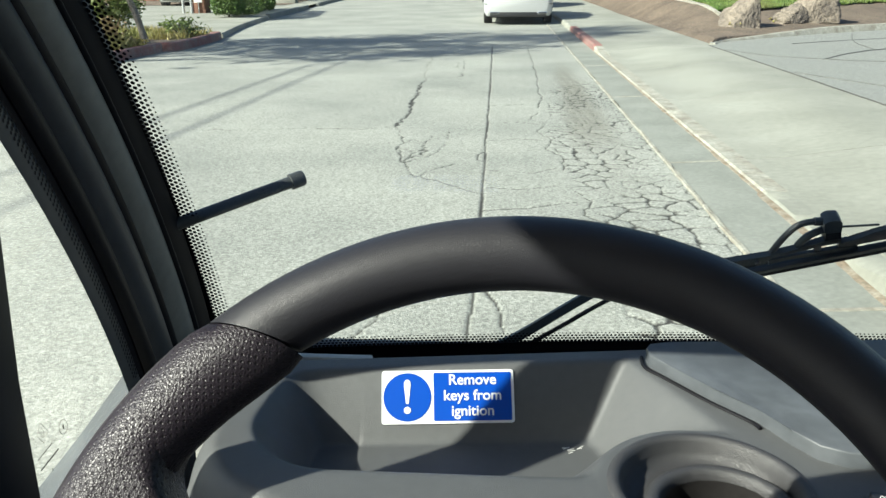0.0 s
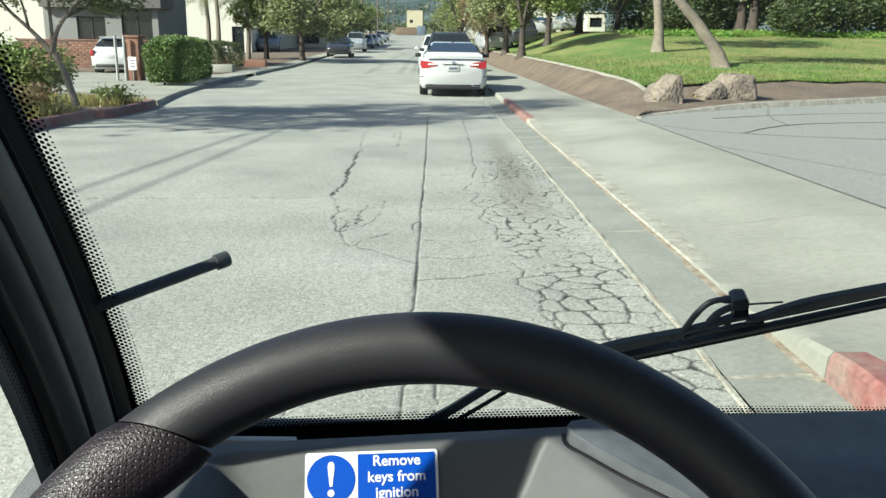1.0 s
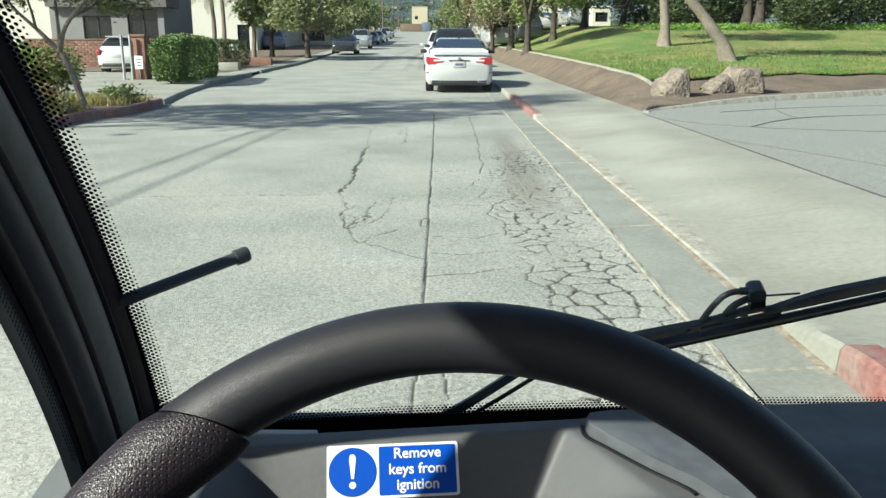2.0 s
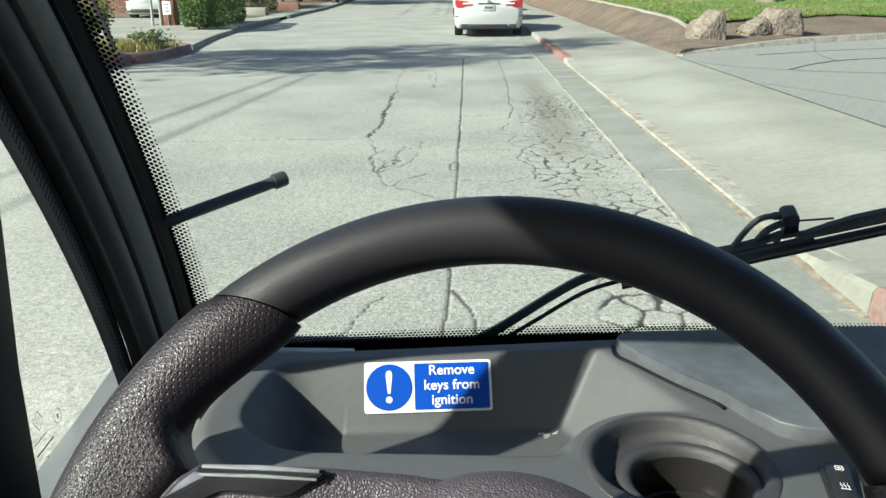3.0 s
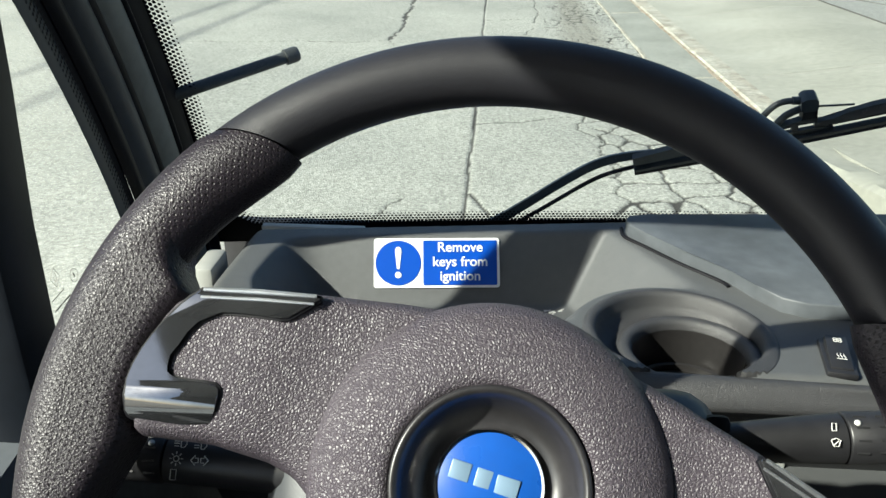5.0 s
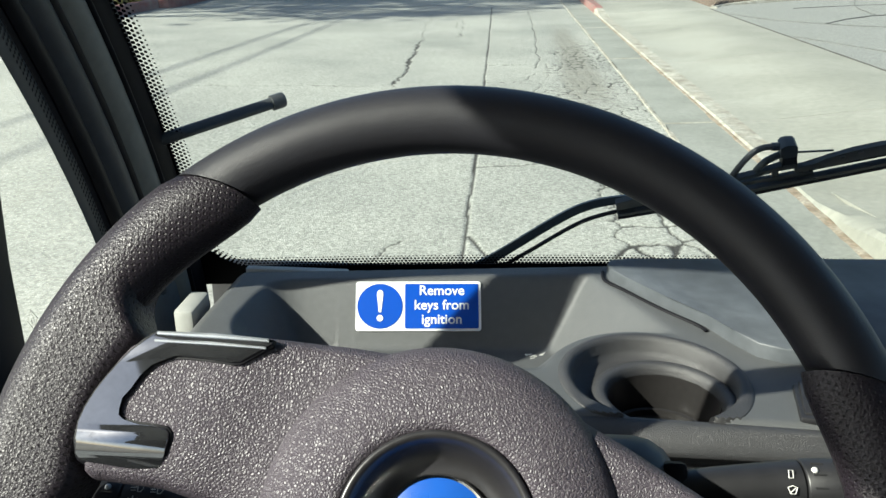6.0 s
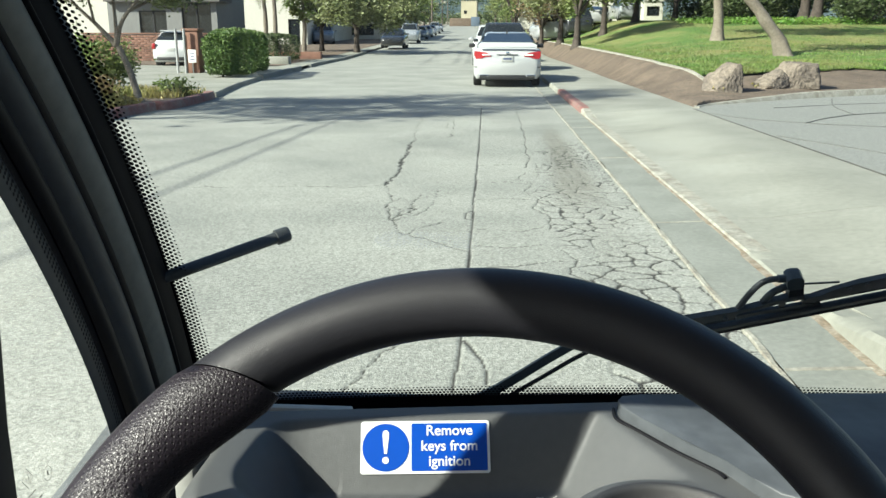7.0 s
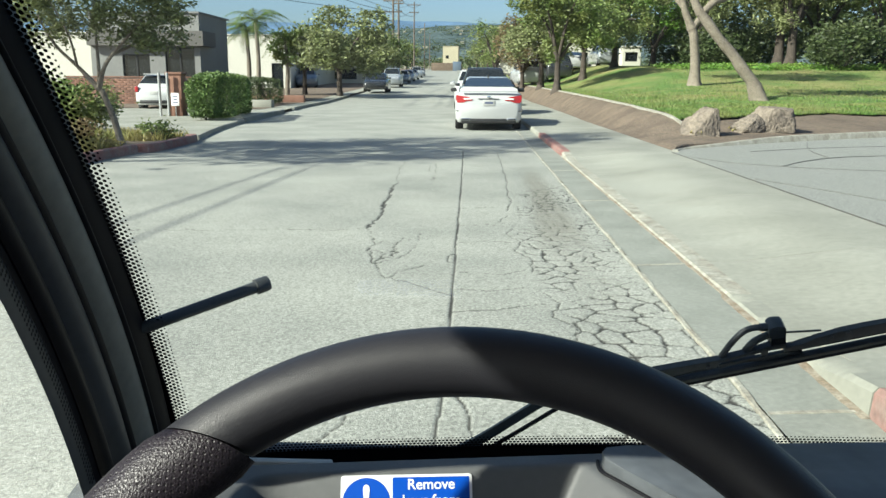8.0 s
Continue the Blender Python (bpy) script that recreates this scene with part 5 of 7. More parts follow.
def pad(x0, y0, x1, y1, bulge):
    """A padded strip from one line to another, bulging into the cab."""
    n = 7
    front = [(x0 + (x1 - x0) * k / n + bulge * math.sin(math.pi * k / n) ** 0.7, y0 + (y1 - y0) * k / n) for k in range(n + 1)]
    return front + [(x1 * 1.07, y1 * 1.07), (x0 * 1.07, y0 * 1.07)]


pillar_strip("outer_edge", pad(-0.359, 0.607, -0.3585, 0.631, 0.001), "pillar_mid", "charcoal outer band")
pillar_strip("glass_border", pad(-0.3600, 0.631, -0.358, 0.640, 0.0), "frit")
pillar_strip("seal", pad(-0.357, 0.640, -0.354, 0.661, 0.005), "rubber", "black rubber seal")
pillar_strip("trim_pad", pad(-0.354, 0.661, -0.350, 0.694, 0.006), "pillar_mid", "charcoal trim")
pillar_strip("seal", pad(-0.351, 0.694, -0.348, 0.703, 0.001), "rubber", "black rubber seal")
pillar_strip("trim_pad", pad(-0.348, 0.703, -0.3420, 0.7345, 0.004), "pillar_grey", "smooth grey trim")
pillar_strip("seal", pad(-0.3425, 0.7345, -0.340, 0.7400, 0.003), "pillar_dark", "dark rubber bead")
pillar_strip("inner_border", pad(-0.341, 0.7400, -0.3395, 0.772, 0.002), "frit")

# side: quarter light, door post, belt panel
zq = np.linspace(0.77, 1.45, 24)
fq = np.maximum(0.617 + pil(zq), 0.455)
qg = new("quarter_light", grid_mesh("quarter_light", np.full((24, 2), -0.3625), np.stack([np.full(24, 0.45), fq], -1), np.stack([zq, zq], -1), ["side_glass"]))
qg.visible_shadow = False
tagged(qg, "narrow fixed side glass behind the pillar", "window", kind="structure")
bm = bmesh.new()
E = lambda y, z: (-0.3605, 0.5365 + 1.15 * y, 0.8520 + 1.15 * z - 0.25 * y)
tube(bm, [E(*p) for p in ((0, 0.017), (0.006, 0.0245), (0, 0.032), (-0.006, 0.0245), (0, 0.017))], 0.00022, 5)
tube(bm, [E(0.0015 * math.sin(k), 0.0245 + 0.0035 * math.cos(k)) for k in np.linspace(0, 5, 8)], 0.0002, 5)
tube(bm, [E(0.024 + 0.0052 * math.cos(k), 0.020 + 0.0055 * math.sin(k)) for k in np.linspace(0, 2 * math.pi, 15)], 0.00022, 5)
for y, z, w, h in ((0.024, 0.020, 0.0016, 0.004), (-0.001, 0.0105, 0.020, 0.0007), (0.003, 0.003, 0.026, 0.0013), (0.004, -0.0055, 0.001, 0.002)):
    box(bm, E(y, z), (0.0003, w, h), rot=Matrix.Rotation(radians(6), 3, "X"))
part("etched_mark", bm, "pillar_grey", qg, "small etched marks")
v, f = [], []
for j in range(4):
    for i in range(120):
        z = 0.85 + 0.0048 * (i + 0.5 * (j % 2))
        y = 0.6260 - 0.0036 * (j - 1.5) + pil(z)
        b = len(v)
        for k in range(6):
            a = math.pi * k / 3
            v.append((-0.3575, y + 0.0013 * math.cos(a), z + 0.0017 * math.sin(a)))
        f.append(tuple(range(b, b + 6)))
me = bpy.data.meshes.new("dot_columns"); me.from_pydata(v, [], f); me.materials.append(M["frit"])
ob = new("dot_columns", me); ob.parent = qg; tagged(ob, "rows of small black dots", kind="stuff")

shell = thing("vehicle_cab", "small utility vehicle cab with dark grey lining", "vehicle", kind="structure")


def panel(name, c, s, mat="shell", bevel=0.006, label="", rot=None):
    bm = bmesh.new(); box(bm, c, s, rot, bevel)
    return part(name, bm, mat, shell, label)


bm = bmesh.new()
loft(bm, [[(-0.393, a, z), (-0.393, b, z), (-0.336, b, z), (-0.336, a, z)] for z, a, b in ((0.76, 0.441, 0.487), (0.95, 0.438, 0.490), (1.05, 0.446, 0.496), (1.10, 0.459, 0.499), (1.185, 0.482, 0.504), (1.25, 0.490, 0.508), (1.46, 0.498, 0.515))])
bmesh.ops.bevel(bm, geom=[e for e in bm.edges if abs(e.verts[0].co.z - e.verts[1].co.z) > 0.05], offset=0.005, segments=2, affect="EDGES", profile=0.5)
part("door_post", bm, "pillar_dark", shell, "dark door post")
bm = bmesh.new()
loft(bm, [[(-0.345, y, 0.30), (-0.345, y, z - 0.02), (-0.352, y, z), (-0.40, y, z), (-0.40, y, 0.30)] for y, z in ((0.30, 0.77), (0.45, 0.790), (0.53, 0.797), (0.60, 0.803), (0.66, 0.809), (0.80, 0.830))])
part("belt_panel", bm, "dash_lid", shell, "dark panel under the side glass")
panel("door_panel", (-0.39, -0.25, 0.52), (0.05, 1.30, 0.56))
panel("roof", (CX, -0.36, 1.525), (1.50, 1.55, 0.05), "headliner", 0.015, "pale grey roof lining")
panel("roof_rail", (-0.385, -0.41, 1.462), (0.06, 1.42, 0.08), bevel=0.012)
panel("roof_rail", (2 * CX + 0.385, -0.41, 1.462), (0.06, 1.42, 0.08), bevel=0.012)
panel("header", (CX, 0.40, 1.485), (1.36, 0.06, 0.04), bevel=0.012)
panel("rear_wall", (CX, -1.10, 0.89), (1.44, 0.05, 1.22))
panel("rear_pillar", (-0.385, -1.05, 1.16), (0.06, 0.12, 0.60))
panel("rear_pillar", (2 * CX + 0.385, -1.05, 1.16), (0.06, 0.12, 0.60))
panel("floor_pan", (CX, -0.15, 0.27), (1.50, 1.95, 0.06))
panel("door_panel", (2 * CX + 0.39, -0.10, 0.56), (0.05, 1.85, 0.56))
panel("right_pillar", (2 * CX + 0.365, 0.55, 1.13), (0.05, 0.14, 0.80), "pillar_dark", 0.012, "dark pillar", Matrix.Rotation(radians(30), 3, "X"))
panel("front_panel", (CX, 0.955, 0.50), (1.40, 0.05, 0.53), "plastic", 0.02)
panel("skirt", (CX, -0.10, 0.135), (1.30, 1.90, 0.27), "plastic", 0.03)

# black rod on the pillar outside
rod = thing("marker_rod", "black rod with a rounded cap on the windscreen pillar", "rod")
a, b = Vector((-0.352, 0.772, 0.970)), Vector((-0.236, 0.860, 1.0005))
d = (b - a).normalized()
bm = bmesh.new(); tube(bm, [a, a.lerp(b, 0.5), b - d * 0.006], [0.0066, 0.0066, 0.0066], 16)
part("rod", bm, "rod", rod, smooth=50)
bm = bmesh.new(); tube(bm, [b - d * 0.0075, b - d * 0.007, b + d * 0.006, b + d * 0.0085, b + d * 0.0095], [0.0072, 0.0088, 0.0088, 0.0078, 0.005], 18)
part("cap", bm, "rod", rod, "worn greyish end cap", smooth=50)

# windscreen wiper
wiper = thing("windscreen_wiper", "black windscreen wiper with washer hose", "wiper")
bm = bmesh.new()
armp = curve_pts([(-0.034, 0.928, 0.765), (0.012, 0.922, 0.793), (0.083, 0.913, 0.846), (0.122, 0.911, 0.869), (0.164, 0.910, 0.880), (0.24, 0.906, 0.890), (0.33, 0.902, 0.912)], 6)
rr = []
for i, p in enumerate(armp):
    w = 0.0058 - 0.0018 * i / len(armp)
    rr.append([p + Vector(q) for q in ((0.3 * w, 0, -w), (0.3 * w, 0.006, -w), (-0.3 * w, 0.006, w), (-0.3 * w, 0, w))])
loft(bm, rr)
part("arm", bm, "wiper", wiper, "tapered pressed steel arm")
bm = bmesh.new()
armp2 = curve_pts([(0.000, 0.930, 0.764), (0.060, 0.920, 0.808), (0.105, 0.914, 0.841), (0.135, 0.912, 0.857), (0.185, 0.912, 0.872)], 6)
tube(bm, armp2, 0.0028, 8)
part("hose", bm, "rubber", wiper, "thin washer hose along the arm")
bm = bmesh.new(); box(bm, (-0.035, 0.93, 0.750), (0.035, 0.02, 0.03), bevel=0.006)
part("pivot", bm, "wiper", wiper, "pivot cap")
ba, bb = Vector((0.160, 0.899, 0.866)), Vector((0.72, 0.845, 0.998))
d = (bb - ba).normalized()
up = Vector((0, -0.5, 1)); up = (up - d * up.dot(d)).normalized()
out = d.cross(up).normalized()
if out.y < 0:
    out = -out
BLADE = Matrix((d, up, out)).transposed().to_4x4()      # along the blade, up from it, out towards the street
BLADE.translation = ba


def on_blade(a, b):
    top = 0.001 + 0.062 * a
    return (a, top + 0.84 * (b - top)) if b > top else (a, b)



def pressed(name, outline, o0, o1, mat="wiper", label="", bevel=0.0):
    """A flat pressed part of the wiper, given by its outline along and above the blade."""
    bm = bmesh.new()
    prism(bm, [on_blade(*p) for p in outline], o0, o1, BLADE, bevel)
    bmesh.ops.recalc_face_normals(bm, faces=bm.faces)
    return part(name, bm, mat, wiper, label)


pressed("blade_rubber", [(0, -0.007), (0.096, -0.0045), (0.293, 0.0084), (0.50, 0.022), (0.50, 0.026), (0.293, 0.0128), (0.096, -0.0001), (0, -0.003)], -0.003, 0.003, "rubber", "rubber blade")
pressed("blade_spine", [(0, -0.0015), (0.096, 0.0014), (0.293, 0.0143), (0.50, 0.0275), (0.50, 0.0310), (0.293, 0.0178), (0.096, 0.0052), (0, 0.0020)], -0.004, 0.005, "wiper", "steel spine")
pressed("spine_edge", [(0.02, 0.0030), (0.096, 0.0058), (0.293, 0.0184), (0.50, 0.0316), (0.50, 0.0322), (0.293, 0.0190), (0.096, 0.0064), (0.02, 0.0036)], -0.004, 0.001, "rod", "thin lighter grey edge of the spine")
yoke = pressed("yoke", [(0, 0.008), (0.03, 0.010), (0.0784, 0.0143), (0.1078, 0.0183), (0.1244, 0.0165), (0.131, 0.0253), (0.1575, 0.0282), (0.1817, 0.0324), (0.2016, 0.0327), (0.2016, 0.0408), (0.1857, 0.0410), (0.1577, 0.0342), (0.1292, 0.0304), (0.09, 0.0306), (0.0586, 0.0302), (0, 0.0220)], -0.001, 0.007, "wiper", "bowed pressed yoke")
pressed("yoke_web", [(0.002, 0.004), (0.075, 0.0075), (0.106, 0.0135), (0.0784, 0.0150), (0.03, 0.0108), (0.002, 0.0085)], 0.002, 0.006, "rubber")
pressed("inner_yoke", [(0.1283, 0.0119), (0.149, 0.0163), (0.1814, 0.0131), (0.2196, 0.0147), (0.2195, 0.0192), (0.2016, 0.0221), (0.1775, 0.0212), (0.1654, 0.0216), (0.1286, 0.0197)], 0.0, 0.005, "wiper", "small inner yoke")
pressed("claw", [(0.1756, 0.0150), (0.1825, 0.0150), (0.1827, 0.0342), (0.1757, 0.0329)], 0.001, 0.006)
pressed("claw", [(0.2000, 0.0150), (0.2156, 0.0150), (0.2134, 0.0335), (0.1996, 0.0340)], 0.001, 0.006)
pressed("arm_head", [(0.2016, 0.0327), (0.2175, 0.0268), (0.2409, 0.0286), (0.2603, 0.0317), (0.2917, 0.0330), (0.42, 0.0380), (0.42, 0.0470), (0.35, 0.0505), (0.2823, 0.0501), (0.2576, 0.0484), (0.2327, 0.0443), (0.2193, 0.0373), (0.2054, 0.0361)], -0.003, 0.004, "wiper", "flat arm head over the blade", 0.0015)
pressed("head_side", [(0.2150, 0.0200), (0.30, 0.0245), (0.42, 0.0300), (0.42, 0.0375), (0.2917, 0.0325), (0.2409, 0.0280), (0.2175, 0.0262)], 0.002, 0.006, "rubber", "dark hollow side of the arm head")
for s_, u_ in ((0.1163, 0.0225), (0.2660, 0.0445), (0.2480, 0.0415)):
    pressed("rivet", [(s_ + 0.0026 * math.cos(k * math.pi / 6), u_ + 0.0026 * math.sin(k * math.pi / 6)) for k in range(12)], -0.0048, -0.002, "rod")
pressed("hinge_cap", [(0.1836, 0.0600), (0.1831, 0.0740), (0.1860, 0.0775), (0.1905, 0.0785), (0.1985, 0.0765), (0.2008, 0.0720), (0.2008, 0.0590), (0.1985, 0.0565), (0.1870, 0.0570)], -0.004, 0.014, "wiper", "hinge block with a rounded cap", 0.002)
pressed("hinge_block", [(0.1850, 0.0380), (0.2016, 0.0370), (0.2012, 0.0560), (0.1865, 0.0572)], -0.001, 0.012, "rubber", "hinge under the cap", 0.001)
for name, mat, label, rad, line in (("washer_hose", "rod", "bent washer hose", 0.0036, ((0.1322, 0.0290), (0.1441, 0.0511), (0.1567, 0.0680), (0.1686, 0.0728), (0.1840, 0.0700))), ("hook", "wiper", "hooked arm end", 0.0042, ((0.1590, 0.0330), (0.1700, 0.0480), (0.1870, 0.0567))), ("link", "wiper", "thin link bar", 0.0012, ((0.1990, 0.0555), (0.2210, 0.0507), (0.2400, 0.0470)))):
    bm = bmesh.new(); tube(bm, curve_pts([BLADE @ Vector((*on_blade(a, b), 0.005)) for a, b in line], 6), rad, 10)
    part(name, bm, mat, wiper, label)
bm = bmesh.new(); tube(bm, [BLADE @ Vector((*on_blade(a, b), 0.005)) for a, b in ((0.1755, 0.0722), (0.1835, 0.0700))], 0.0046, 10)
part("hose_cuff", bm, "wiper", wiper, "cuff at the hose end")

# ---- vehicles in the street ----
def car_ring(w, zb, zm, zt, sill=0.90, deck=0.80):
    """Half of a body section mirrored: sill, side, shoulder, deck."""
    h = [(w * sill, zb), (w * 0.985, zb + 0.10), (w, zm), (w * 0.985, zt - 0.10), (w * 0.93, zt - 0.03), (w * deck, zt), (w * 0.4, zt + 0.012)]
    return h + [(-x, z) for x, z in reversed(h)]


def car(name, label, at, yaw, paint, L=4.88, W=1.86, H=1.45, deck=1.02, hood=0.95, tail=0.55, rear_glass=1.05, roof0=1.75, roof1=3.0, front_glass=3.85, hatch=False, detail=True, rails=False, lamps="tail"):
    """A parked car: its rear at y = 0, its nose at y = L."""
    root = thing(name, label, "car", "parked cars", Matrix.Translation(at) @ Matrix.Rotation(radians(yaw), 4, "Z"))
    hw = W / 2
    st = [(0.0, 0.80, 0.34, 0.55, deck - 0.26), (0.05, 0.90, 0.26, 0.60, deck - 0.10), (0.16, 0.955, 0.22, 0.62, deck - 0.015), (tail, 0.985, 0.20, 0.64, deck + 0.0),
          (1.2, 1.0, 0.19, 0.66, deck + 0.0), (L * 0.5, 1.0, 0.18, 0.66, deck - 0.01), (L - 1.35, 0.99, 0.19, 0.64, hood + 0.03), (L - 0.5, 0.955, 0.22, 0.60, hood - 0.08), (L - 0.12, 0.88, 0.26, 0.55, hood - 0.22), (L, 0.76, 0.34, 0.52, hood - 0.32)]
    bm = bmesh.new()
    loft(bm, [[(x, y, z) for x, z in car_ring(hw * k, zb, zm, zt)] for y, k, zb, zm, zt in st])
    part("body", bm, paint, root, smooth=45)
    # cabin: roof and pillars in paint, glass laid on it
    g0, g1 = (0.10, 0.62) if hatch else (rear_glass - 0.62, roof0)
    cab = [(g0, 0.84, deck - 0.03, 0.80), (g0 + 0.10, 0.85, None, 0.79), (g1, 0.86, H - 0.035, 0.66), (g1 + 0.25, 0.86, H - 0.005, 0.655), ((g1 + roof1) / 2, 0.86, H, 0.65), (roof1, 0.86, H - 0.03, 0.65), (front_glass, 0.86, hood + 0.02, 0.80)]
    rr = []
    for y, wb, zt, wt in cab:
        zt = deck + 0.12 if zt is None else zt
        rr.append([(hw * wb, y, deck - 0.06), (hw * (wb + wt) / 2 + 0.02, y, (deck + zt) / 2), (hw * wt, y, zt - 0.03), (hw * (wt - 0.09), y, zt), (-hw * (wt - 0.09), y, zt), (-hw * wt, y, zt - 0.03), (-hw * (wb + wt) / 2 - 0.02, y, (deck + zt) / 2), (-hw * wb, y, deck - 0.06)])
    bm = bmesh.new(); loft(bm, rr)
    part("roof", bm, paint, root, smooth=40)
    # rear window
    def slope(y):
        return np.interp(y, [g0 + 0.10, g1], [deck + 0.12, H - 0.035])
    bm = bmesh.new()
    ya, yb = g0 + 0.13 + (0.0 if hatch else 0.02), g1 - 0.05
    q = []
    for y, w in ((ya, 0.73), (ya + (yb - ya) * 0.15, 0.745), (yb - 0.08 * (yb - ya), 0.60), (yb, 0.57)):
        z = float(slope(y)) + 0.006
        q.append([(-hw * w, y - 0.008, z), (hw * w, y - 0.008, z), (hw * w, y + 0.01, z - 0.03), (-hw * w, y + 0.01, z - 0.03)])
    loft(bm, q)
    part("rear_window", bm, "dark_glass", root, "dark rear window", smooth=0)
    bm = bmesh.new()
    q = []
    for y, w in ((roof1 + 0.07, 0.58), (roof1 + 0.15, 0.62), (front_glass - 0.20, 0.74), (front_glass - 0.08, 0.74)):
        z = float(np.interp(y, [roof1, front_glass], [H - 0.03, hood + 0.02])) + 0.008
        q.append([(-hw * w, y, z), (hw * w, y, z), (hw * w, y - 0.01, z - 0.03), (-hw * w, y - 0.01, z - 0.03)])
    loft(bm, q)
    part("front_window", bm, "dark_glass", root, "dark windscreen", smooth=0)
    for s in (1, -1):
        bm = bmesh.new()
        ym = (g1 + roof1) / 2 + 0.1
        for y0, y1, c0, c1 in ((g0 + 0.42, ym - 0.04, 0.25, 0.0), (ym + 0.04, front_glass - 0.35, 0.0, 0.55)):
            zlo, zhi = deck + 0.03, H - 0.09
            lo = hw * 0.862
            up_ = hw * 0.70
            v = [bm.verts.new(p) for p in ((s * lo, y0, zlo), (s * lo, y1, zlo), (s * up_, y1 - c1, zhi), (s * up_, y0 + c0, zhi))]
            bm.faces.new(v)
            bmesh.ops.solidify(bm, geom=list(bm.faces)[-1:], thickness=0.02 * s)
        part("side_window", bm, "dark_glass", root, "dark side windows", smooth=0)
        bm = bmesh.new(); box(bm, (s * (hw + 0.09), front_glass - 0.75, deck + 0.03), (0.19, 0.10, 0.12), bevel=0.03)
        part("door_mirror", bm, paint if not detail else "trim_black", root, "door mirror")
    wr = 0.335 if H < 1.6 else 0.37
    for s in (1, -1):
        for y in (1.08 if not hatch else 0.72, L - 0.93):
            bm = bmesh.new()
            lathe(bm, [(wr * 0.62, -0.10), (wr * 0.95, -0.11), (wr, -0.085), (wr, 0.085), (wr * 0.95, 0.11), (wr * 0.62, 0.10)], 28, Matrix.Translation((s * (hw - 0.13), y, wr)) @ Matrix.Rotation(radians(90), 4, "Y"))
            wh = part("wheel", bm, "tyre", root, "black tyre")
            bm = bmesh.new()
            lathe(bm, [(wr * 0.63, -0.085), (wr * 0.63, 0.085), (wr * 0.5, 0.092), (wr * 0.15, 0.075), (0.001, 0.08)], 24, Matrix.Translation((s * (hw - 0.13), y, wr)) @ Matrix.Rotation(radians(90 * s), 4, "Y"))
            part("rim", bm, "alloy", wh, "alloy rim")
    if rails:
        for s in (1, -1):
            bm = bmesh.new(); tube(bm, [(s * hw * 0.58, g1 + 0.2, H - 0.01), (s * hw * 0.58, g1 + 0.3, H + 0.05), (s * hw * 0.58, roof1 - 0.3, H + 0.05), (s * hw * 0.58, roof1 - 0.2, H)], 0.018, 8)
            part("roof_rail", bm, "trim_black", root)
    return root, hw


sedan, hw = car("sedan", "white saloon car parked at the kerb", (0.335, 21.78, 0), 0, "car_white", deck=1.035, hood=0.95)
for s in (1, -1):
    bm = bmesh.new()
    P = [(0.93, 0.945), (0.60, 0.90), (0.47, 0.835), (0.47, 0.80), (0.62, 0.79), (0.74, 0.745), (0.90, 0.74), (0.945, 0.83)]
    lo = [bm.verts.new((s * x * hw * 1.0, -0.012 + 0.16 * max(0, x - 0.72) ** 1.3 * 2.2, z)) for x, z in P]
    bm.faces.new(lo if s > 0 else list(reversed(lo)))
    ex = bmesh.ops.extrude_face_region(bm, geom=list(bm.faces))
    bmesh.ops.translate(bm, vec=(0, 0.16, 0), verts=[g for g in ex["geom"] if isinstance(g, bmesh.types.BMVert)])
    tl = part("tail_lamp", bm, "tail", sedan, "red tail lamp")
    bm = bmesh.new(); box(bm, (s * hw * 0.60, -0.014, 0.845), (0.22, 0.012, 0.035), bevel=0.004)
    part("reversing_lens", bm, "sign_white", tl, "pale reversing lens")
    bm = bmesh.new(); box(bm, (s * 0.62, 0.01, 0.305), (0.26, 0.07, 0.07), bevel=0.025)
    ex = part("exhaust_tip", bm, "chrome", sedan, "chrome exhaust tip")
    bm = bmesh.new(); box(bm, (s * 0.62, -0.028, 0.305), (0.20, 0.004, 0.042), bevel=0.001)
    part("opening", bm, "trim_black", ex)
    bm = bmesh.new(); box(bm, (s * 0.78, 0.035, 0.53), (0.20, 0.02, 0.02), bevel=0.004)
    part("reflector", bm, "trim_black", sedan, "dark bumper slot")
bm = bmesh.new(); box(bm, (0, 0.04, 0.265), (1.46, 0.10, 0.13), bevel=0.03)
part("diffuser", bm, "trim_black", sedan, "black lower bumper insert")
bm = bmesh.new(); box(bm, (0, 0.012, 0.355), (1.30, 0.02, 0.018), bevel=0.004)
part("bumper_strip", bm, "chrome", sedan, "bright bumper strip")
bm = bmesh.new(); box(bm, (0, 0.02, 1.045), (1.50, 0.10, 0.025), bevel=0.008)
part("boot_spoiler", bm, "car_white", sedan, "low boot lip")
bm = bmesh.new(); box(bm, (0, -0.006, 0.845), (0.56, 0.012, 0.022), bevel=0.004)
part("boot_handle", bm, "trim_black", sedan, "dark boot handle recess")
bm = bmesh.new(); box(bm, (0, -0.010, 0.895), (0.09, 0.012, 0.06), bevel=0.01)
part("emblem", bm, "chrome", sedan, "plain chrome emblem")
bm = bmesh.new(); box(bm, (0, -0.012, 0.745), (0.31, 0.012, 0.15), bevel=0.004)
pl = part("number_plate", bm, "plate", sedan, "pale number plate")
bm = bmesh.new(); box(bm, (0, -0.020, 0.745), (0.22, 0.006, 0.055))
part("plate_bar", bm, "plate_bar", pl)
bm = bmesh.new(); tube(bm, [(0, 1.95, 1.44), (0, 1.80, 1.50)], [0.03, 0.012], 8)
part("roof_aerial", bm, "trim_black", sedan, "black fin aerial")

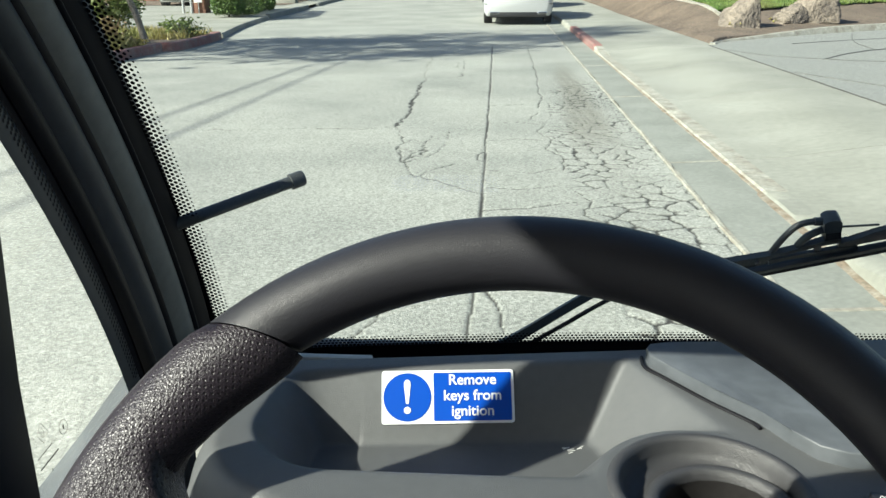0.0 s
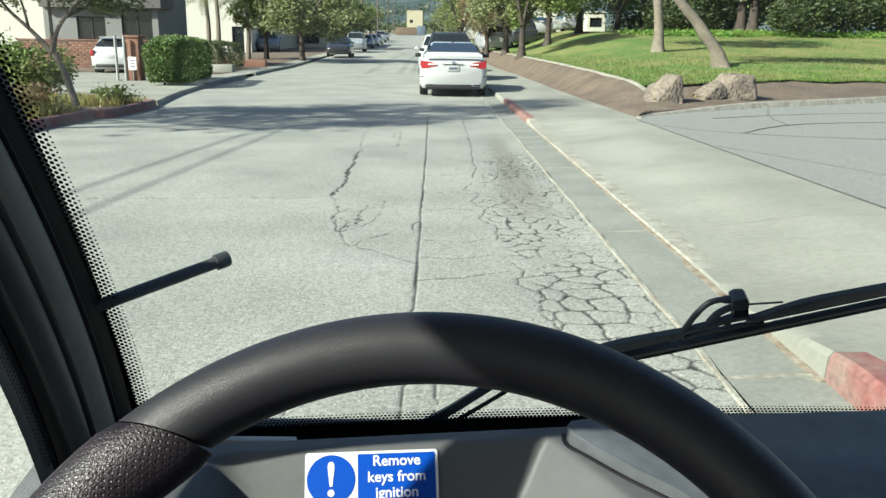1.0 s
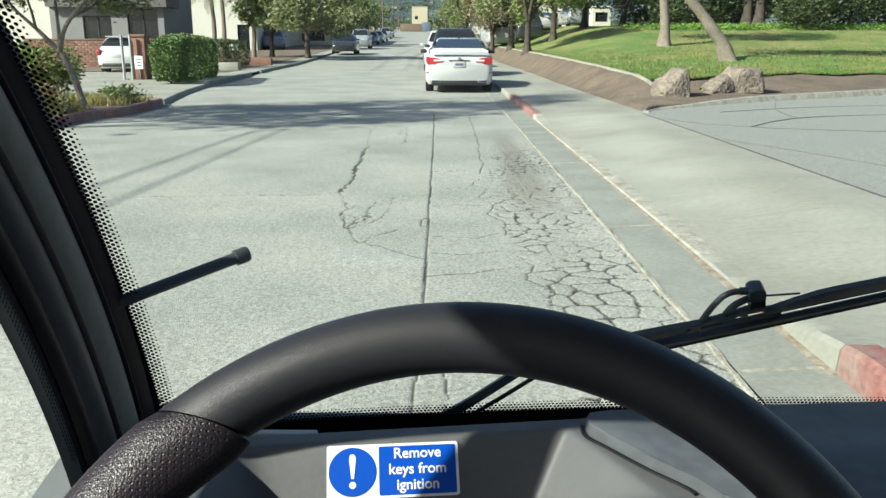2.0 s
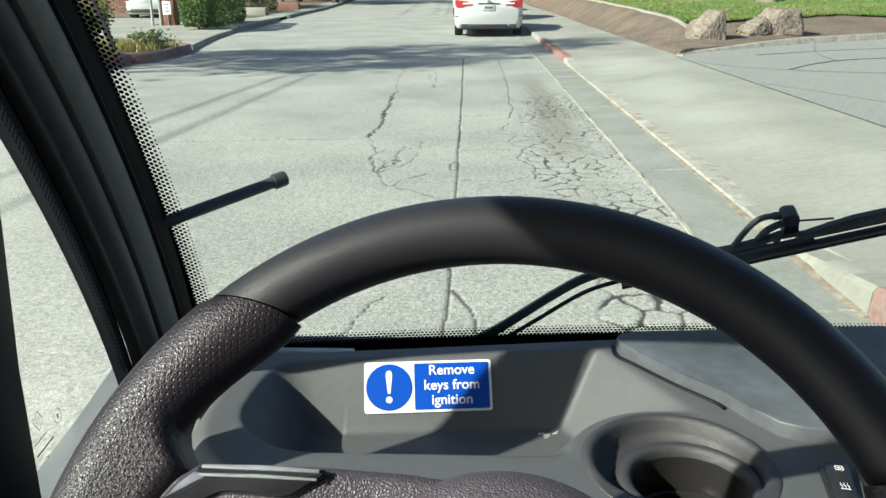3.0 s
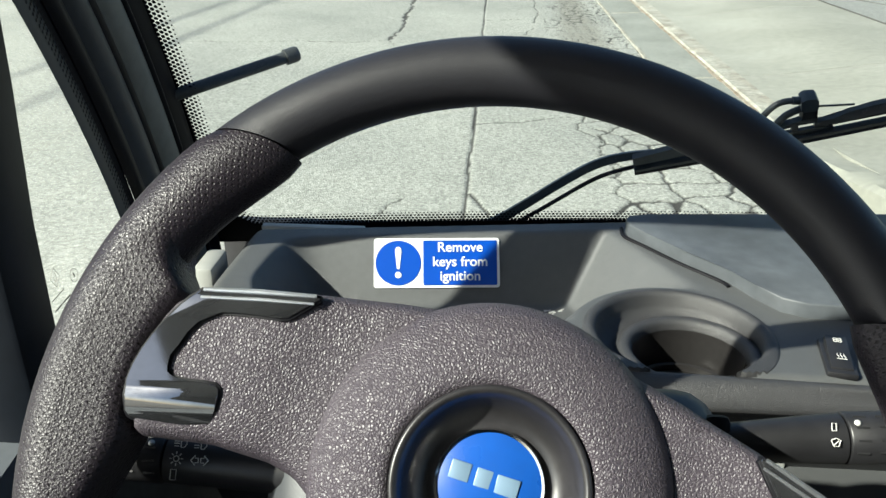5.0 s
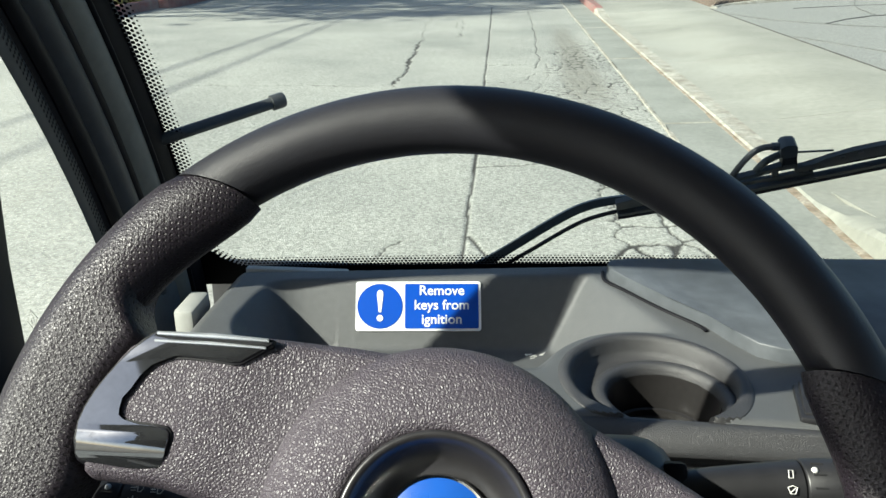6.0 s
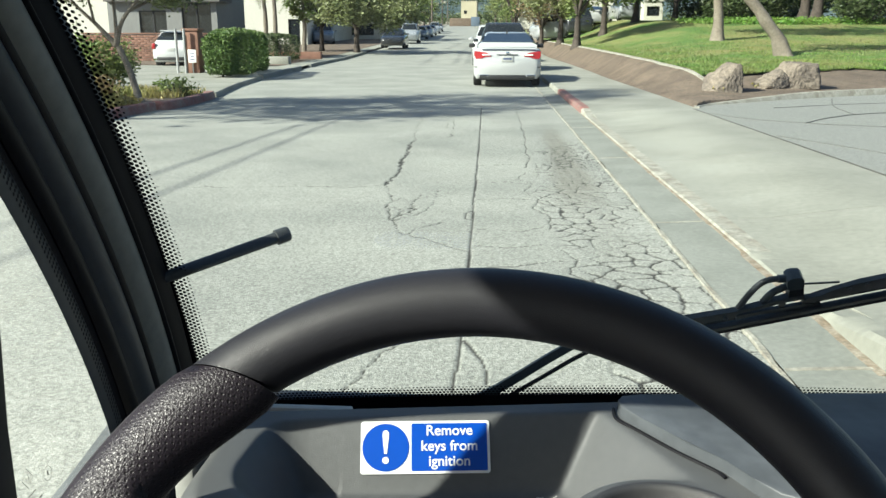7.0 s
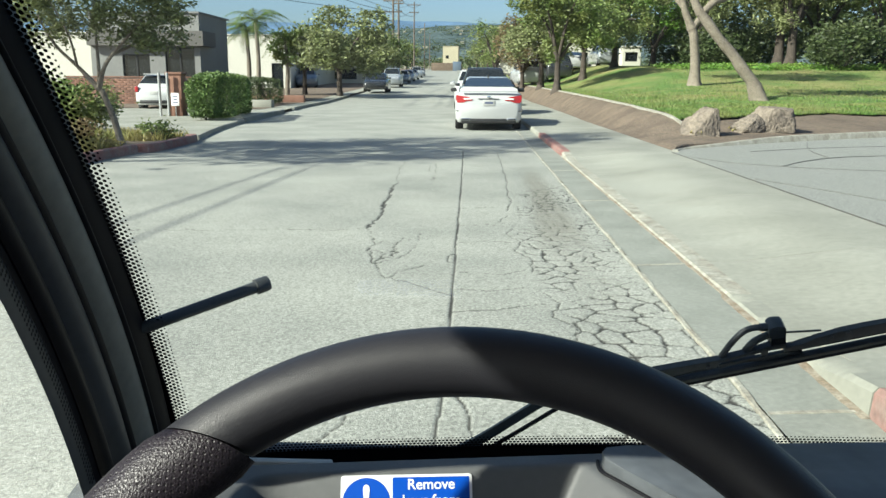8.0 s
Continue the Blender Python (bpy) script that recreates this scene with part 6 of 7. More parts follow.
hatch, hw = car("hatchback", "white hatchback parked in the driveway across the street", (-13.2, 33.0, 0.075), 3, "car_white", L=4.0, W=1.68, H=1.47, deck=0.95, hood=0.98, hatch=True, roof1=2.4, front_glass=3.2)
for s in (1, -1):
    bm = bmesh.new(); box(bm, (s * hw * 0.84, 0.06, 0.86), (0.14, 0.13, 0.24), bevel=0.03)
    part("tail_lamp", bm, "tail", hatch, "red tail lamp")
bm = bmesh.new(); box(bm, (0, 0.02, 0.36), (1.2, 0.08, 0.14), bevel=0.03)
part("bumper_insert", bm, "trim_black", hatch)
bm = bmesh.new(); box(bm, (0, -0.004, 0.72), (0.31, 0.012, 0.13), bevel=0.003)
part("number_plate", bm, "plate", hatch)
bm = bmesh.new(); box(bm, (0, 0.50, 1.475), (1.05, 0.24, 0.03), bevel=0.01)
part("roof_spoiler", bm, "car_white", hatch)


def on_road(u, y):
    return (u + lane(y), y, float(rise(y)))


def by_left(off, y):
    return (float(left_edge(y)) + off, y, float(rise(y)))


SUV = dict(L=4.75, W=1.90, H=1.80, deck=1.15, hood=1.12, hatch=True, roof1=2.9, front_glass=3.7)
car("suv", "dark sport utility vehicle with roof rails parked at the kerb", on_road(0.30, 29.2), 0, "car_dark", rails=True, detail=False, **SUV)
car("suv", "white sport utility vehicle parked at the kerb", on_road(0.05, 37.5), 1.5, "car_white", detail=False, **SUV)
car("suv", "silver sport utility vehicle parked at the kerb", on_road(0.1, 46), 1.5, "car_grey", detail=False, **SUV)
SED = dict(detail=False)
for u, y, yaw, paint, kw, lab in (
        (-6.6, 76, 190, "car_blue", SUV, "dark blue sport utility vehicle parked off the street"),
        (1.0, 66, 182, "car_dark", SED, "dark saloon car parked at the far kerb"), (1.05, 82, 182, "car_grey", SUV, "grey pickup-sized vehicle facing up the street"),
        (1.05, 99, 182, "car_blue", SED, "blue-grey saloon car parked at the far kerb"), (1.1, 112, 182, "car_grey", SED, "silver saloon car parked at the far kerb"),
        (1.1, 126, 182, "car_white", SED, "white saloon car parked at the far kerb"), (1.1, 142, 182, "car_grey", SUV, "silver sport utility vehicle at the far kerb"), (1.1, 160, 182, "car_white", SED, "white saloon car far down the street")):
    car("suv" if kw is SUV else "sedan", lab, by_left(u, y), yaw, paint, **{**kw, "detail": False})


def lot(x, y):
    return (x, y, float(mound(np.array(x), np.array(y))) + 0.02)


for x, y, yaw, paint, kw, lab in ((4.0, 58.5, 8, "car_white", SUV, "white vehicle in the car park beyond the lawn"), (5.7, 56.5, 2, "car_dark", SUV, "black vehicle in the car park beyond the lawn"),
                                  (7.3, 61, 5, "car_white", SED, "white saloon car in the car park beyond the lawn"), (10.0, 62, 4, "car_grey", SUV, "pale van in the car park beyond the lawn"), (1.6, 60, 6, "car_grey", SED, "silver car in the car park beyond the lawn")):
    car("suv" if kw is SUV else "sedan", lab, lot(x, y), yaw, paint, **{**kw, "detail": False})

# ---- trees, hedges, rocks ----
rg = np.random.RandomState(11)


def leaves(name, clumps, size, mat, parent=None, label="", flat=0.5):
    """Leaf quads scattered in small tufts; clumps: centre, radii and number of leaves."""
    P, S = [], []
    for (cx, cy, cz), (rx, ry, rz), n in clumps:
        k = max(5, n // 26)
        d = rg.normal(size=(k, 3)); d /= np.linalg.norm(d, axis=1, keepdims=True)
        c = d * rg.uniform(0.45, 1.0, (k, 1)) ** 0.6
        tuft = rg.randint(0, k, n)
        spread = 0.9 / max(2.2, k ** 0.38)
        p = c[tuft] + rg.normal(size=(n, 3)) * spread * rg.uniform(0.5, 1.1, (k, 1))[tuft]
        P.append(p * (rx, ry, rz) + (cx, cy, cz))
        S.append(size * rg.uniform(0.55, 1.35, n))
    P, S = np.concatenate(P), np.concatenate(S)
    n = len(P)
    a = rg.normal(size=(n, 3)); a[:, 2] *= flat; a /= np.linalg.norm(a, axis=1, keepdims=True)
    b = rg.normal(size=(n, 3)); b -= a * np.sum(a * b, 1, keepdims=True); b /= np.linalg.norm(b, axis=1, keepdims=True)
    a, b = a * S[:, None], b * S[:, None] * 0.45
    v = np.stack([P - a, P - b * 0.9 + a * 0.1, P + a, P + b * 0.9 + a * 0.1], 1).reshape(-1, 3)
    ob = new(name, array_mesh(name, v, np.arange(4 * n).reshape(-1, 4), [mat]))
    if parent is not None:
        ob.parent = parent
    return tagged(ob, label)


def limb(bm, pts, r0, r1, n=9):
    p = curve_pts(pts, 5)
    m = len(p) - 1
    tube(bm, [q + Vector((noise.noise(q * 1.7), noise.noise(q * 1.7 + Vector((5, 0, 0))), 0)) * 0.25 * r0 for q in p], [(r0 + (r1 - r0) * (i / m)) * (1 + 0.16 * noise.noise(p[i] * 2.3) + 0.08 * noise.noise(p[i] * 6)) for i in range(m + 1)], n)


def tree(name, label, base, trunk, limbs, clumps, size, leaf, bark="bark", group=""):
    """trunk and limbs: (points, thick, thin), all from the base."""
    root = thing(name, label, "tree", group, base)
    for i, (pts, r0, r1) in enumerate([trunk] + limbs):
        bm = bmesh.new()
        limb(bm, pts, r0, r1, 12 if i == 0 else 8)
        if i == 0:      # root flare
            for v in bm.verts:
                f = max(0, 1 - v.co.z / (r0 * 4))
                ang = math.atan2(v.co.y - pts[0][1], v.co.x - pts[0][0])
                k = 1 + 0.55 * f * f * (1 + 0.5 * math.sin(3 * ang))
                v.co.x, v.co.y = pts[0][0] + (v.co.x - pts[0][0]) * k, pts[0][1] + (v.co.y - pts[0][1]) * k
        part("trunk" if i == 0 else "limb", bm, bark, root, smooth=60)
    leaves("crown", clumps, size, leaf, root)
    return root


def stock_tree(name, label, base, h, spread, leaf, n=2600, size=0.13, low=0.35, bark="dark_bark", lean=0.0, r0=None, seed=0, group="street trees"):
    """A tree of ordinary habit: a trunk that forks into four or five limbs under an uneven crown."""
    rr = random.Random(seed)
    fork = h * low
    r0 = r0 or 0.028 * h + 0.03
    top = Vector((lean, 0, fork))
    limbs, clumps = [], []
    for k in range(5):
        a = k * 1.257 + rr.uniform(-0.4, 0.4)
        d = spread * rr.uniform(0.45, 0.8)
        e = Vector((top.x + d * math.cos(a), d * math.sin(a), h * rr.uniform(0.45 if low < 0.3 else 0.58, 0.85)))
        limbs.append(([tuple(top - Vector((0, 0, 0.1))), tuple(top.lerp(e, 0.5) + Vector((0, 0, 0.08 * h))), tuple(e)], r0 * 0.55, r0 * 0.15))
        clumps.append((tuple(e), (spread * rr.uniform(0.36, 0.55), spread * rr.uniform(0.36, 0.55), h * rr.uniform(0.13, 0.20)), n // 8))
    for k in range(5):
        a, d = rr.uniform(0, 6.28), spread * rr.uniform(0.1, 0.75)
        clumps.append(((top.x + d * math.cos(a), d * math.sin(a), h * rr.uniform(max(0.3, low), 0.92)), (spread * rr.uniform(0.25, 0.45),) * 2 + (h * rr.uniform(0.08, 0.15),), n // 10))
    return tree(name, label, base, ([(0, 0, -0.1), (lean * 0.4, 0, fork * 0.5), tuple(top)], r0, r0 * 0.7), limbs, clumps, size, leaf, bark, group)


# small tree in the planting strip across the street
tree("small_tree", "small grey-barked tree with thin olive foliage in the planting strip", (-6.42, 14.5, 0.1),
     ([(0, 0, -0.1), (-0.16, 0, 0.5), (-0.34, 0, 0.98)], 0.062, 0.05),
     [([(-0.38, 0, 1.0), (-0.75, 0.1, 1.35), (-1.15, 0.1, 1.75), (-1.5, 0.2, 2.3)], 0.05, 0.015), ([(-0.38, 0, 1.0), (-0.2, -0.1, 1.4), (0.15, -0.2, 1.75), (0.7, -0.2, 2.3)], 0.05, 0.015),
      ([(-0.36, 0, 1.05), (-0.45, 0.2, 1.7), (-0.4, 0.1, 2.6)], 0.045, 0.012), ([(-0.8, 0.1, 1.4), (-0.7, -0.3, 1.9), (-0.9, -0.5, 2.5)], 0.03, 0.01), ([(0.0, -0.15, 1.6), (0.3, 0.3, 1.9), (0.5, 0.5, 2.5)], 0.03, 0.01)],
     [((-1.35, 0.1, 2.2), (0.65, 0.7, 0.5), 2300), ((-0.6, -0.4, 2.45), (0.85, 0.8, 0.6), 2600), ((0.25, 0.0, 2.35), (0.85, 0.8, 0.6), 2600), ((0.8, -0.1, 2.15), (0.6, 0.6, 0.5), 2200), ((-0.4, 0.2, 3.1), (1.2, 1.0, 0.55), 2600),
      ((0.9, 0.3, 2.7), (0.5, 0.5, 0.4), 900), ((-1.7, 0.2, 2.8), (0.6, 0.6, 0.5), 900)], 0.047, "leaf_olive")
# tall tree whose shade falls across the street
tree("tall_tree", "tall broad street tree shading the road", (-13.2, 8.4, 0.05),
     ([(0, 0, -0.1), (0.1, 0, 2.2), (0, 0.1, 4.4)], 0.24, 0.17),
     [([(0, 0.1, 4.3), (1.2, 0.4, 6.2), (2.2, 0.6, 8.2)], 0.12, 0.03), ([(0, 0.1, 4.3), (-1.2, 0.2, 6.2), (-1.9, 0.1, 8)], 0.12, 0.03), ([(0, 0.1, 4.3), (0.2, -1.0, 6.5), (0.3, -1.4, 9)], 0.12, 0.03), ([(0, 0.1, 4.3), (0.1, 1.2, 6.8), (0.3, 1.6, 10)], 0.12, 0.03)],
     [((1.9, 0.4, 7.6), (1.5, 1.5, 1.3), 614), ((-1.7, 0.1, 7.4), (1.5, 1.5, 1.3), 545), ((0.3, -1.2, 8.3), (1.5, 1.4, 1.4), 545), ((0.3, 1.4, 9.3), (1.5, 1.4, 1.4), 545), ((0.4, 0, 10.8), (1.6, 1.5, 1.3), 545), ((1.6, 0.5, 6.2), (1.2, 1.0, 0.8), 305), ((0.6, 0.2, 12.0), (1.0, 0.9, 0.8), 236)], 0.17, "leaf_mid")


def bush(name, label, at, radii, n, size, leaf, category="shrub"):
    root = thing(name, label, category, "shrubs", at)
    rx, ry, rz = radii
    bm = bmesh.new()
    for k in range(5):
        a = k * 1.26
        limb(bm, [(0, 0, -0.05), (rx * 0.3 * math.cos(a), ry * 0.3 * math.sin(a), rz * 0.7), (rx * 0.6 * math.cos(a), ry * 0.6 * math.sin(a), rz * 1.3)], 0.03, 0.01, 6)
    part("stems", bm, "dark_bark", root)
    cl = [((0, 0, rz * 0.95), (rx, ry, rz * 0.9), n // 2)] + [((rx * 0.6 * math.cos(k * 1.05), ry * 0.6 * math.sin(k * 1.05), rz * rg.uniform(0.7, 1.35)), (rx * 0.5, ry * 0.5, rz * 0.55), n // 12) for k in range(6)]
    leaves("foliage", cl, size, leaf, root)
    return root


bush("shrub", "green shrub behind the small tree", (-8.9, 18.0, 0.1), (0.85, 0.8, 0.62), 3600, 0.06, "leaf_mid")
bush("shrub", "green shrub behind the small tree", (-10.3, 18.3, 0.1), (1.0, 0.9, 0.72), 3200, 0.06, "leaf_hedge")
bush("shrub", "low brownish rounded shrub", (-7.85, 15.3, 0.08), (0.5, 0.45, 0.22), 1500, 0.035, "leaf_rust")
bush("shrub", "low yellow tuft by the red kerb", (-6.55, 13.4, 0.05), (0.42, 0.4, 0.12), 900, 0.05, "dry_grass")
bush("shrub", "weedy green tuft by the kerb", (-6.35, 15.9, 0.08), (0.32, 0.3, 0.22), 500, 0.05, "leaf_mid")


def hedge(label, a, b, depth, h, n, leaf, size=0.045):
    """A clipped hedge: leaves thick on the faces of a block with soft, bulging edges."""
    root = thing("hedge", label, "hedge", "hedges", a)
    d = Vector(b) - Vector(a)
    m = max(3, int(d.length / 0.9))
    bm = bmesh.new()
    for k in range(m):
        p = d * ((k + 0.5) / m)
        limb(bm, [tuple(p - Vector((0, 0, 0.1))), tuple(p + Vector((0.05, 0, h * 0.5))), tuple(p + Vector((-0.05, 0.05, h * 0.9)))], 0.04, 0.015, 6)
    part("stems", bm, "dark_bark", root)
    u = rg.uniform(-1, 1, (n, 3))
    ax = rg.randint(0, 3, n)
    u[np.arange(n), ax] = np.sign(u[np.arange(n), ax]) * rg.uniform(0.72, 1.0, n) ** 0.5
    q = u / np.maximum(1e-6, (np.abs(u) ** 7).sum(1, keepdims=True) ** (1 / 7)) * np.abs(u).max(1, keepdims=True)
    bulge = 1 + 0.13 * wob(q[:, 1] * 2.6, q[:, 2] * 2.2 + q[:, 0], 2.0, 12)[:, None]
    q = q * bulge + rg.normal(size=(n, 3)) * (0.05, 0.012, 0.03)
    ln = d.length / 2
    e = d.normalized(); sd_ = Vector((e.y, -e.x, 0))
    P = np.array(d)[None, :] / 2 + q[:, 1:2] * ln * np.array(e) + q[:, 0:1] * depth / 2 * np.array(sd_) + np.stack([0 * q[:, 2], 0 * q[:, 2], h * 0.52 + q[:, 2] * h * 0.48], 1)
    S = size * rg.uniform(0.6, 1.3, n)
    aa = rg.normal(size=(n, 3)); aa /= np.linalg.norm(aa, axis=1, keepdims=True)
    bb = rg.normal(size=(n, 3)); bb -= aa * np.sum(aa * bb, 1, keepdims=True); bb /= np.linalg.norm(bb, axis=1, keepdims=True)
    aa, bb = aa * S[:, None], bb * S[:, None] * 0.5
    v = np.stack([P - aa, P - bb, P + aa, P + bb], 1).reshape(-1, 3)
    ob = new("foliage", array_mesh("foliage", v, np.arange(4 * n).reshape(-1, 4), [leaf])); ob.parent = root
    return root


hedge("clipped bright green hedge along the driveway", (-8.2, 24.0, 0.1), (-8.65, 29.6, 0.1), 0.98, 1.38, 24000, "leaf_hedge")
hedge("darker hedge beside the pavement", (-10.4, 36.5, 0.2), (-10.2, 40.5, 0.2), 1.3, 1.25, 9000, "leaf_dark")

# street trees on the left, further off
stock_tree("street_tree", "broad green street tree beyond the hedge", (-8.9, 53, 0.2), 6.1, 3.1, "leaf_olive", 8200, 0.14, low=0.28, seed=1)
stock_tree("street_tree", "green street tree beyond the hedge", (-11.6, 55, 0.2), 5.2, 2.2, "leaf_mid", 3600, 0.15, seed=2)
stock_tree("street_tree", "dark green street tree beside parked cars", (-10.6, 96, 1.2), 6.0, 2.6, "leaf_mid", 3200, 0.15, seed=3)
stock_tree("street_tree", "low street tree beside parked cars", (-10.0, 88, 1.0), 4.9, 2.1, "leaf_olive", 3800, 0.16, low=0.25, seed=4)
for k, (y, u, s) in enumerate(((92, -2.6, 5), (120, -2.8, 6), (150, -3, 6), (185, -3, 7), (225, -3.5, 8))):
    stock_tree("street_tree", "green tree far down the street", by_left(u, y), s, s * 0.42, "leaf_mid" if k % 2 else "leaf_dark", 1400, 0.22, seed=20 + k)


def palm(at, h, seed, big=1.1):
    rr = random.Random(seed)
    root = thing("palm_tree", "slender palm tree before a white building", "palm tree", "palms", at)
    bm = bmesh.new(); limb(bm, [(0, 0, -0.1), (0.1, 0, h * 0.5), (0, 0.05, h)], 0.17, 0.11, 10)
    part("trunk", bm, "bark", root)
    for k in range(24):
        a, el = k * 2.4 + rr.uniform(-0.2, 0.2), rr.uniform(-0.5, 1.0)
        L = rr.uniform(1.5, 2.0) * big
        pts = []
        for i in range(9):
            t = i / 8
            r_ = L * t * math.cos(el * (1 - t * 0.4))
            pts.append(Vector((r_ * math.cos(a), 0.05 + r_ * math.sin(a), h + L * (0.75 * math.sin(el) * t + 0.35 * t - 0.85 * t * t))))
        v, f = [], []
        side = Vector((-math.sin(a), math.cos(a), 0))
        for i in range(1, 9):
            for j in range(3):
                p = pts[i - 1].lerp(pts[i], j / 3)
                d = (pts[i] - pts[i - 1]).normalized()
                for s in (1, -1):
                    ln = 0.42 * math.sin(math.pi * min(1, 0.12 + 0.85 * (i - 1 + j / 3) / 8)) + 0.06
                    tip = p + side * s * ln * 0.8 + d * ln * 0.45 - Vector((0, 0, ln * 0.45))
                    b = len(v)
                    v += [tuple(p - d * 0.025), tuple(p + d * 0.025), tuple(tip)]
                    f.append((b, b + 1, b + 2))
        me = bpy.data.meshes.new("frond"); me.from_pydata(v, [], f); me.materials.append(M["palm"])
        ob = new("frond", me); ob.parent = root


palm((-14.9, 53, 0.2), 4.3, 1)
palm((-14.0, 52, 0.2), 4.9, 2, 1.35)
palm((-12.6, 54, 0.2), 3.9, 3)

# lawn trees
LB = (9.0, 26.0, float(mound(np.array(9.0), np.array(26.0))) + 0.03)
tree("lawn_tree", "leaning grey-barked tree on the lawn", LB,
     ([(0, 0, -0.15), (-0.28, 0, 0.45), (-0.85, 0, 1.15), (-1.65, 0.05, 2.1), (-2.15, 0.05, 2.75)], 0.195, 0.145),
     [([(-2.1, 0.05, 2.65), (-2.5, 0.1, 3.3), (-3.2, 0.2, 4.6), (-3.6, 0.4, 6.0)], 0.15, 0.05), ([(-2.1, 0.05, 2.6), (-1.7, 0.1, 3.0), (-1.2, 0.4, 3.2), (-0.4, 0.8, 4.4)], 0.12, 0.04), ([(-2.5, 0.1, 3.2), (-1.9, -0.5, 4.4), (-1.5, -0.8, 5.8)], 0.11, 0.04)],
     [((-3.4, 0.4, 6.0), (1.6, 1.6, 1.2), 1500), ((-0.6, 0.8, 5.0), (1.5, 1.5, 1.1), 1300), ((-1.5, -0.8, 6.3), (1.6, 1.6, 1.1), 1300), ((0.6, 1.6, 5.4), (1.2, 1.2, 0.8), 700)], 0.11, "leaf_mid", "bark", "lawn trees")
LA = (9.5, 36.0, float(mound(np.array(9.5), np.array(36.0))) + 0.03)
tree("lawn_tree", "upright grey-barked tree on the lawn", LA,
     ([(0, 0, -0.15), (-0.08, 0, 0.8), (-0.2, 0, 2.0), (-0.35, 0, 2.6)], 0.215, 0.17),
     [([(-0.3, 0, 2.4), (-0.75, 0, 3.4), (-1.0, 0.1, 5.0)], 0.20, 0.08), ([(-0.3, 0, 2.4), (0.25, 0.1, 3.2), (1.1, 0.3, 4.6)], 0.16, 0.06), ([(-0.6, 0, 3.1), (-1.5, 0.4, 4.2), (-2.4, 0.6, 5.0)], 0.11, 0.04)],
     [((-1.0, 0.1, 5.6), (1.7, 1.7, 1.0), 1300), ((1.3, 0.3, 5.0), (1.7, 1.6, 1.0), 1300), ((-2.5, 0.6, 5.2), (1.4, 1.4, 0.9), 900), ((0.2, 0.5, 6.6), (2.0, 2.0, 1.0), 1000)], 0.12, "leaf_mid", "bark", "lawn trees")


def lawn_at(x, y):
    return (x, y, float(mound(np.array(x), np.array(y))) - 0.05)


for k, (x, y, h, sp, leaf, n, low) in enumerate(((4.1, 42, 5.4, 2.5, "leaf_mid", 5200, 0.30), (3.9, 50, 5.6, 2.3, "leaf_olive", 4200, 0.28), (6.3, 49, 6.0, 2.6, "leaf_mid", 5200, 0.29), (3.2, 58, 5.2, 2.0, "leaf_rust", 3400, 0.24),
                                                 (8.6, 52, 6.2, 2.7, "leaf_mid", 4800, 0.28), (11.2, 53, 6.0, 2.6, "leaf_bright", 4400, 0.2), (13.2, 50.5, 6.4, 2.9, "leaf_olive", 4800, 0.30), (1.6, 72, 5.6, 2.2, "leaf_mid", 2400, 0.3),
                                                 (17.8, 49.5, 7.0, 3.0, "leaf_olive", 5000, 0.33), (18.0, 48.1, 7.0, 2.9, "leaf_olive", 5000, 0.33), (20.4, 50, 7.0, 3.2, "leaf_mid", 4600, 0.2), (23.5, 49, 7.0, 3.2, "leaf_mid", 4600, 0.2), (27.0, 51, 7.0, 3.2, "leaf_mid", 4000, 0.2))):
    stock_tree("park_tree", "shady green tree at the back of the lawn" if leaf != "leaf_rust" else "brownish tree at the back of the lawn", lawn_at(x, y), h, sp, leaf, int(n * 1.6), 0.105, low=low, seed=40 + k, group="trees behind the lawn", r0=0.30 if 15 < x < 19 else None)
for k, (x, y, u) in enumerate(((0.5, 86, 6), (-0.4, 104, 6), (-1.2, 125, 7), (-2.5, 150, 7), (-3.2, 185, 8), (-4.5, 230, 8))):
    stock_tree("street_tree", "green tree far down the street", (x + 4.5, y, float(rise(y)) + 0.1), u, u * 0.4, "leaf_mid" if k % 2 else "leaf_olive", 1500, 0.2, seed=70 + k)
# shrubs whose dark leaf colour stands in for dense shade behind the lawn
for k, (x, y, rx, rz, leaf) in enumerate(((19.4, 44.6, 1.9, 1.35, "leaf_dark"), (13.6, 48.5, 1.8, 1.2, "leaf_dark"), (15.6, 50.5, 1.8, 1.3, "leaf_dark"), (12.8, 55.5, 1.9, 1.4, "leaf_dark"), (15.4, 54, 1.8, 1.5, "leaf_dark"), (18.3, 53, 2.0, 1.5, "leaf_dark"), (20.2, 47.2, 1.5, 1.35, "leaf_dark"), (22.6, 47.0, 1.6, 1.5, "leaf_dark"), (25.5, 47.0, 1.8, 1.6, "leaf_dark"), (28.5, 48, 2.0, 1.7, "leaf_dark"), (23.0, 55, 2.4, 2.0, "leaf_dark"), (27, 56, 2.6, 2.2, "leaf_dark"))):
    bush("shrub", "dense shrub behind the lawn, leaves darkened for shade", lawn_at(x, y), (rx, 1.3, rz), 2600, 0.12, leaf)
n = 9000
x = rg.uniform(9.9, 27, n)
y = 44.2 + rg.uniform(0, 2.4, n) + 0.02 * (x - 13)
z = mound(x, y)
P = [((float(a), float(b), float(c) + 0.12), (0.5, 0.5, 0.14), 30) for a, b, c in zip(x[:420], y[:420], z[:420])]
tagged(leaves("ground_cover", P, 0.075, "leaf_bright"), "low yellow-green ground cover along the lawn's crest", "ground cover", kind="stuff")


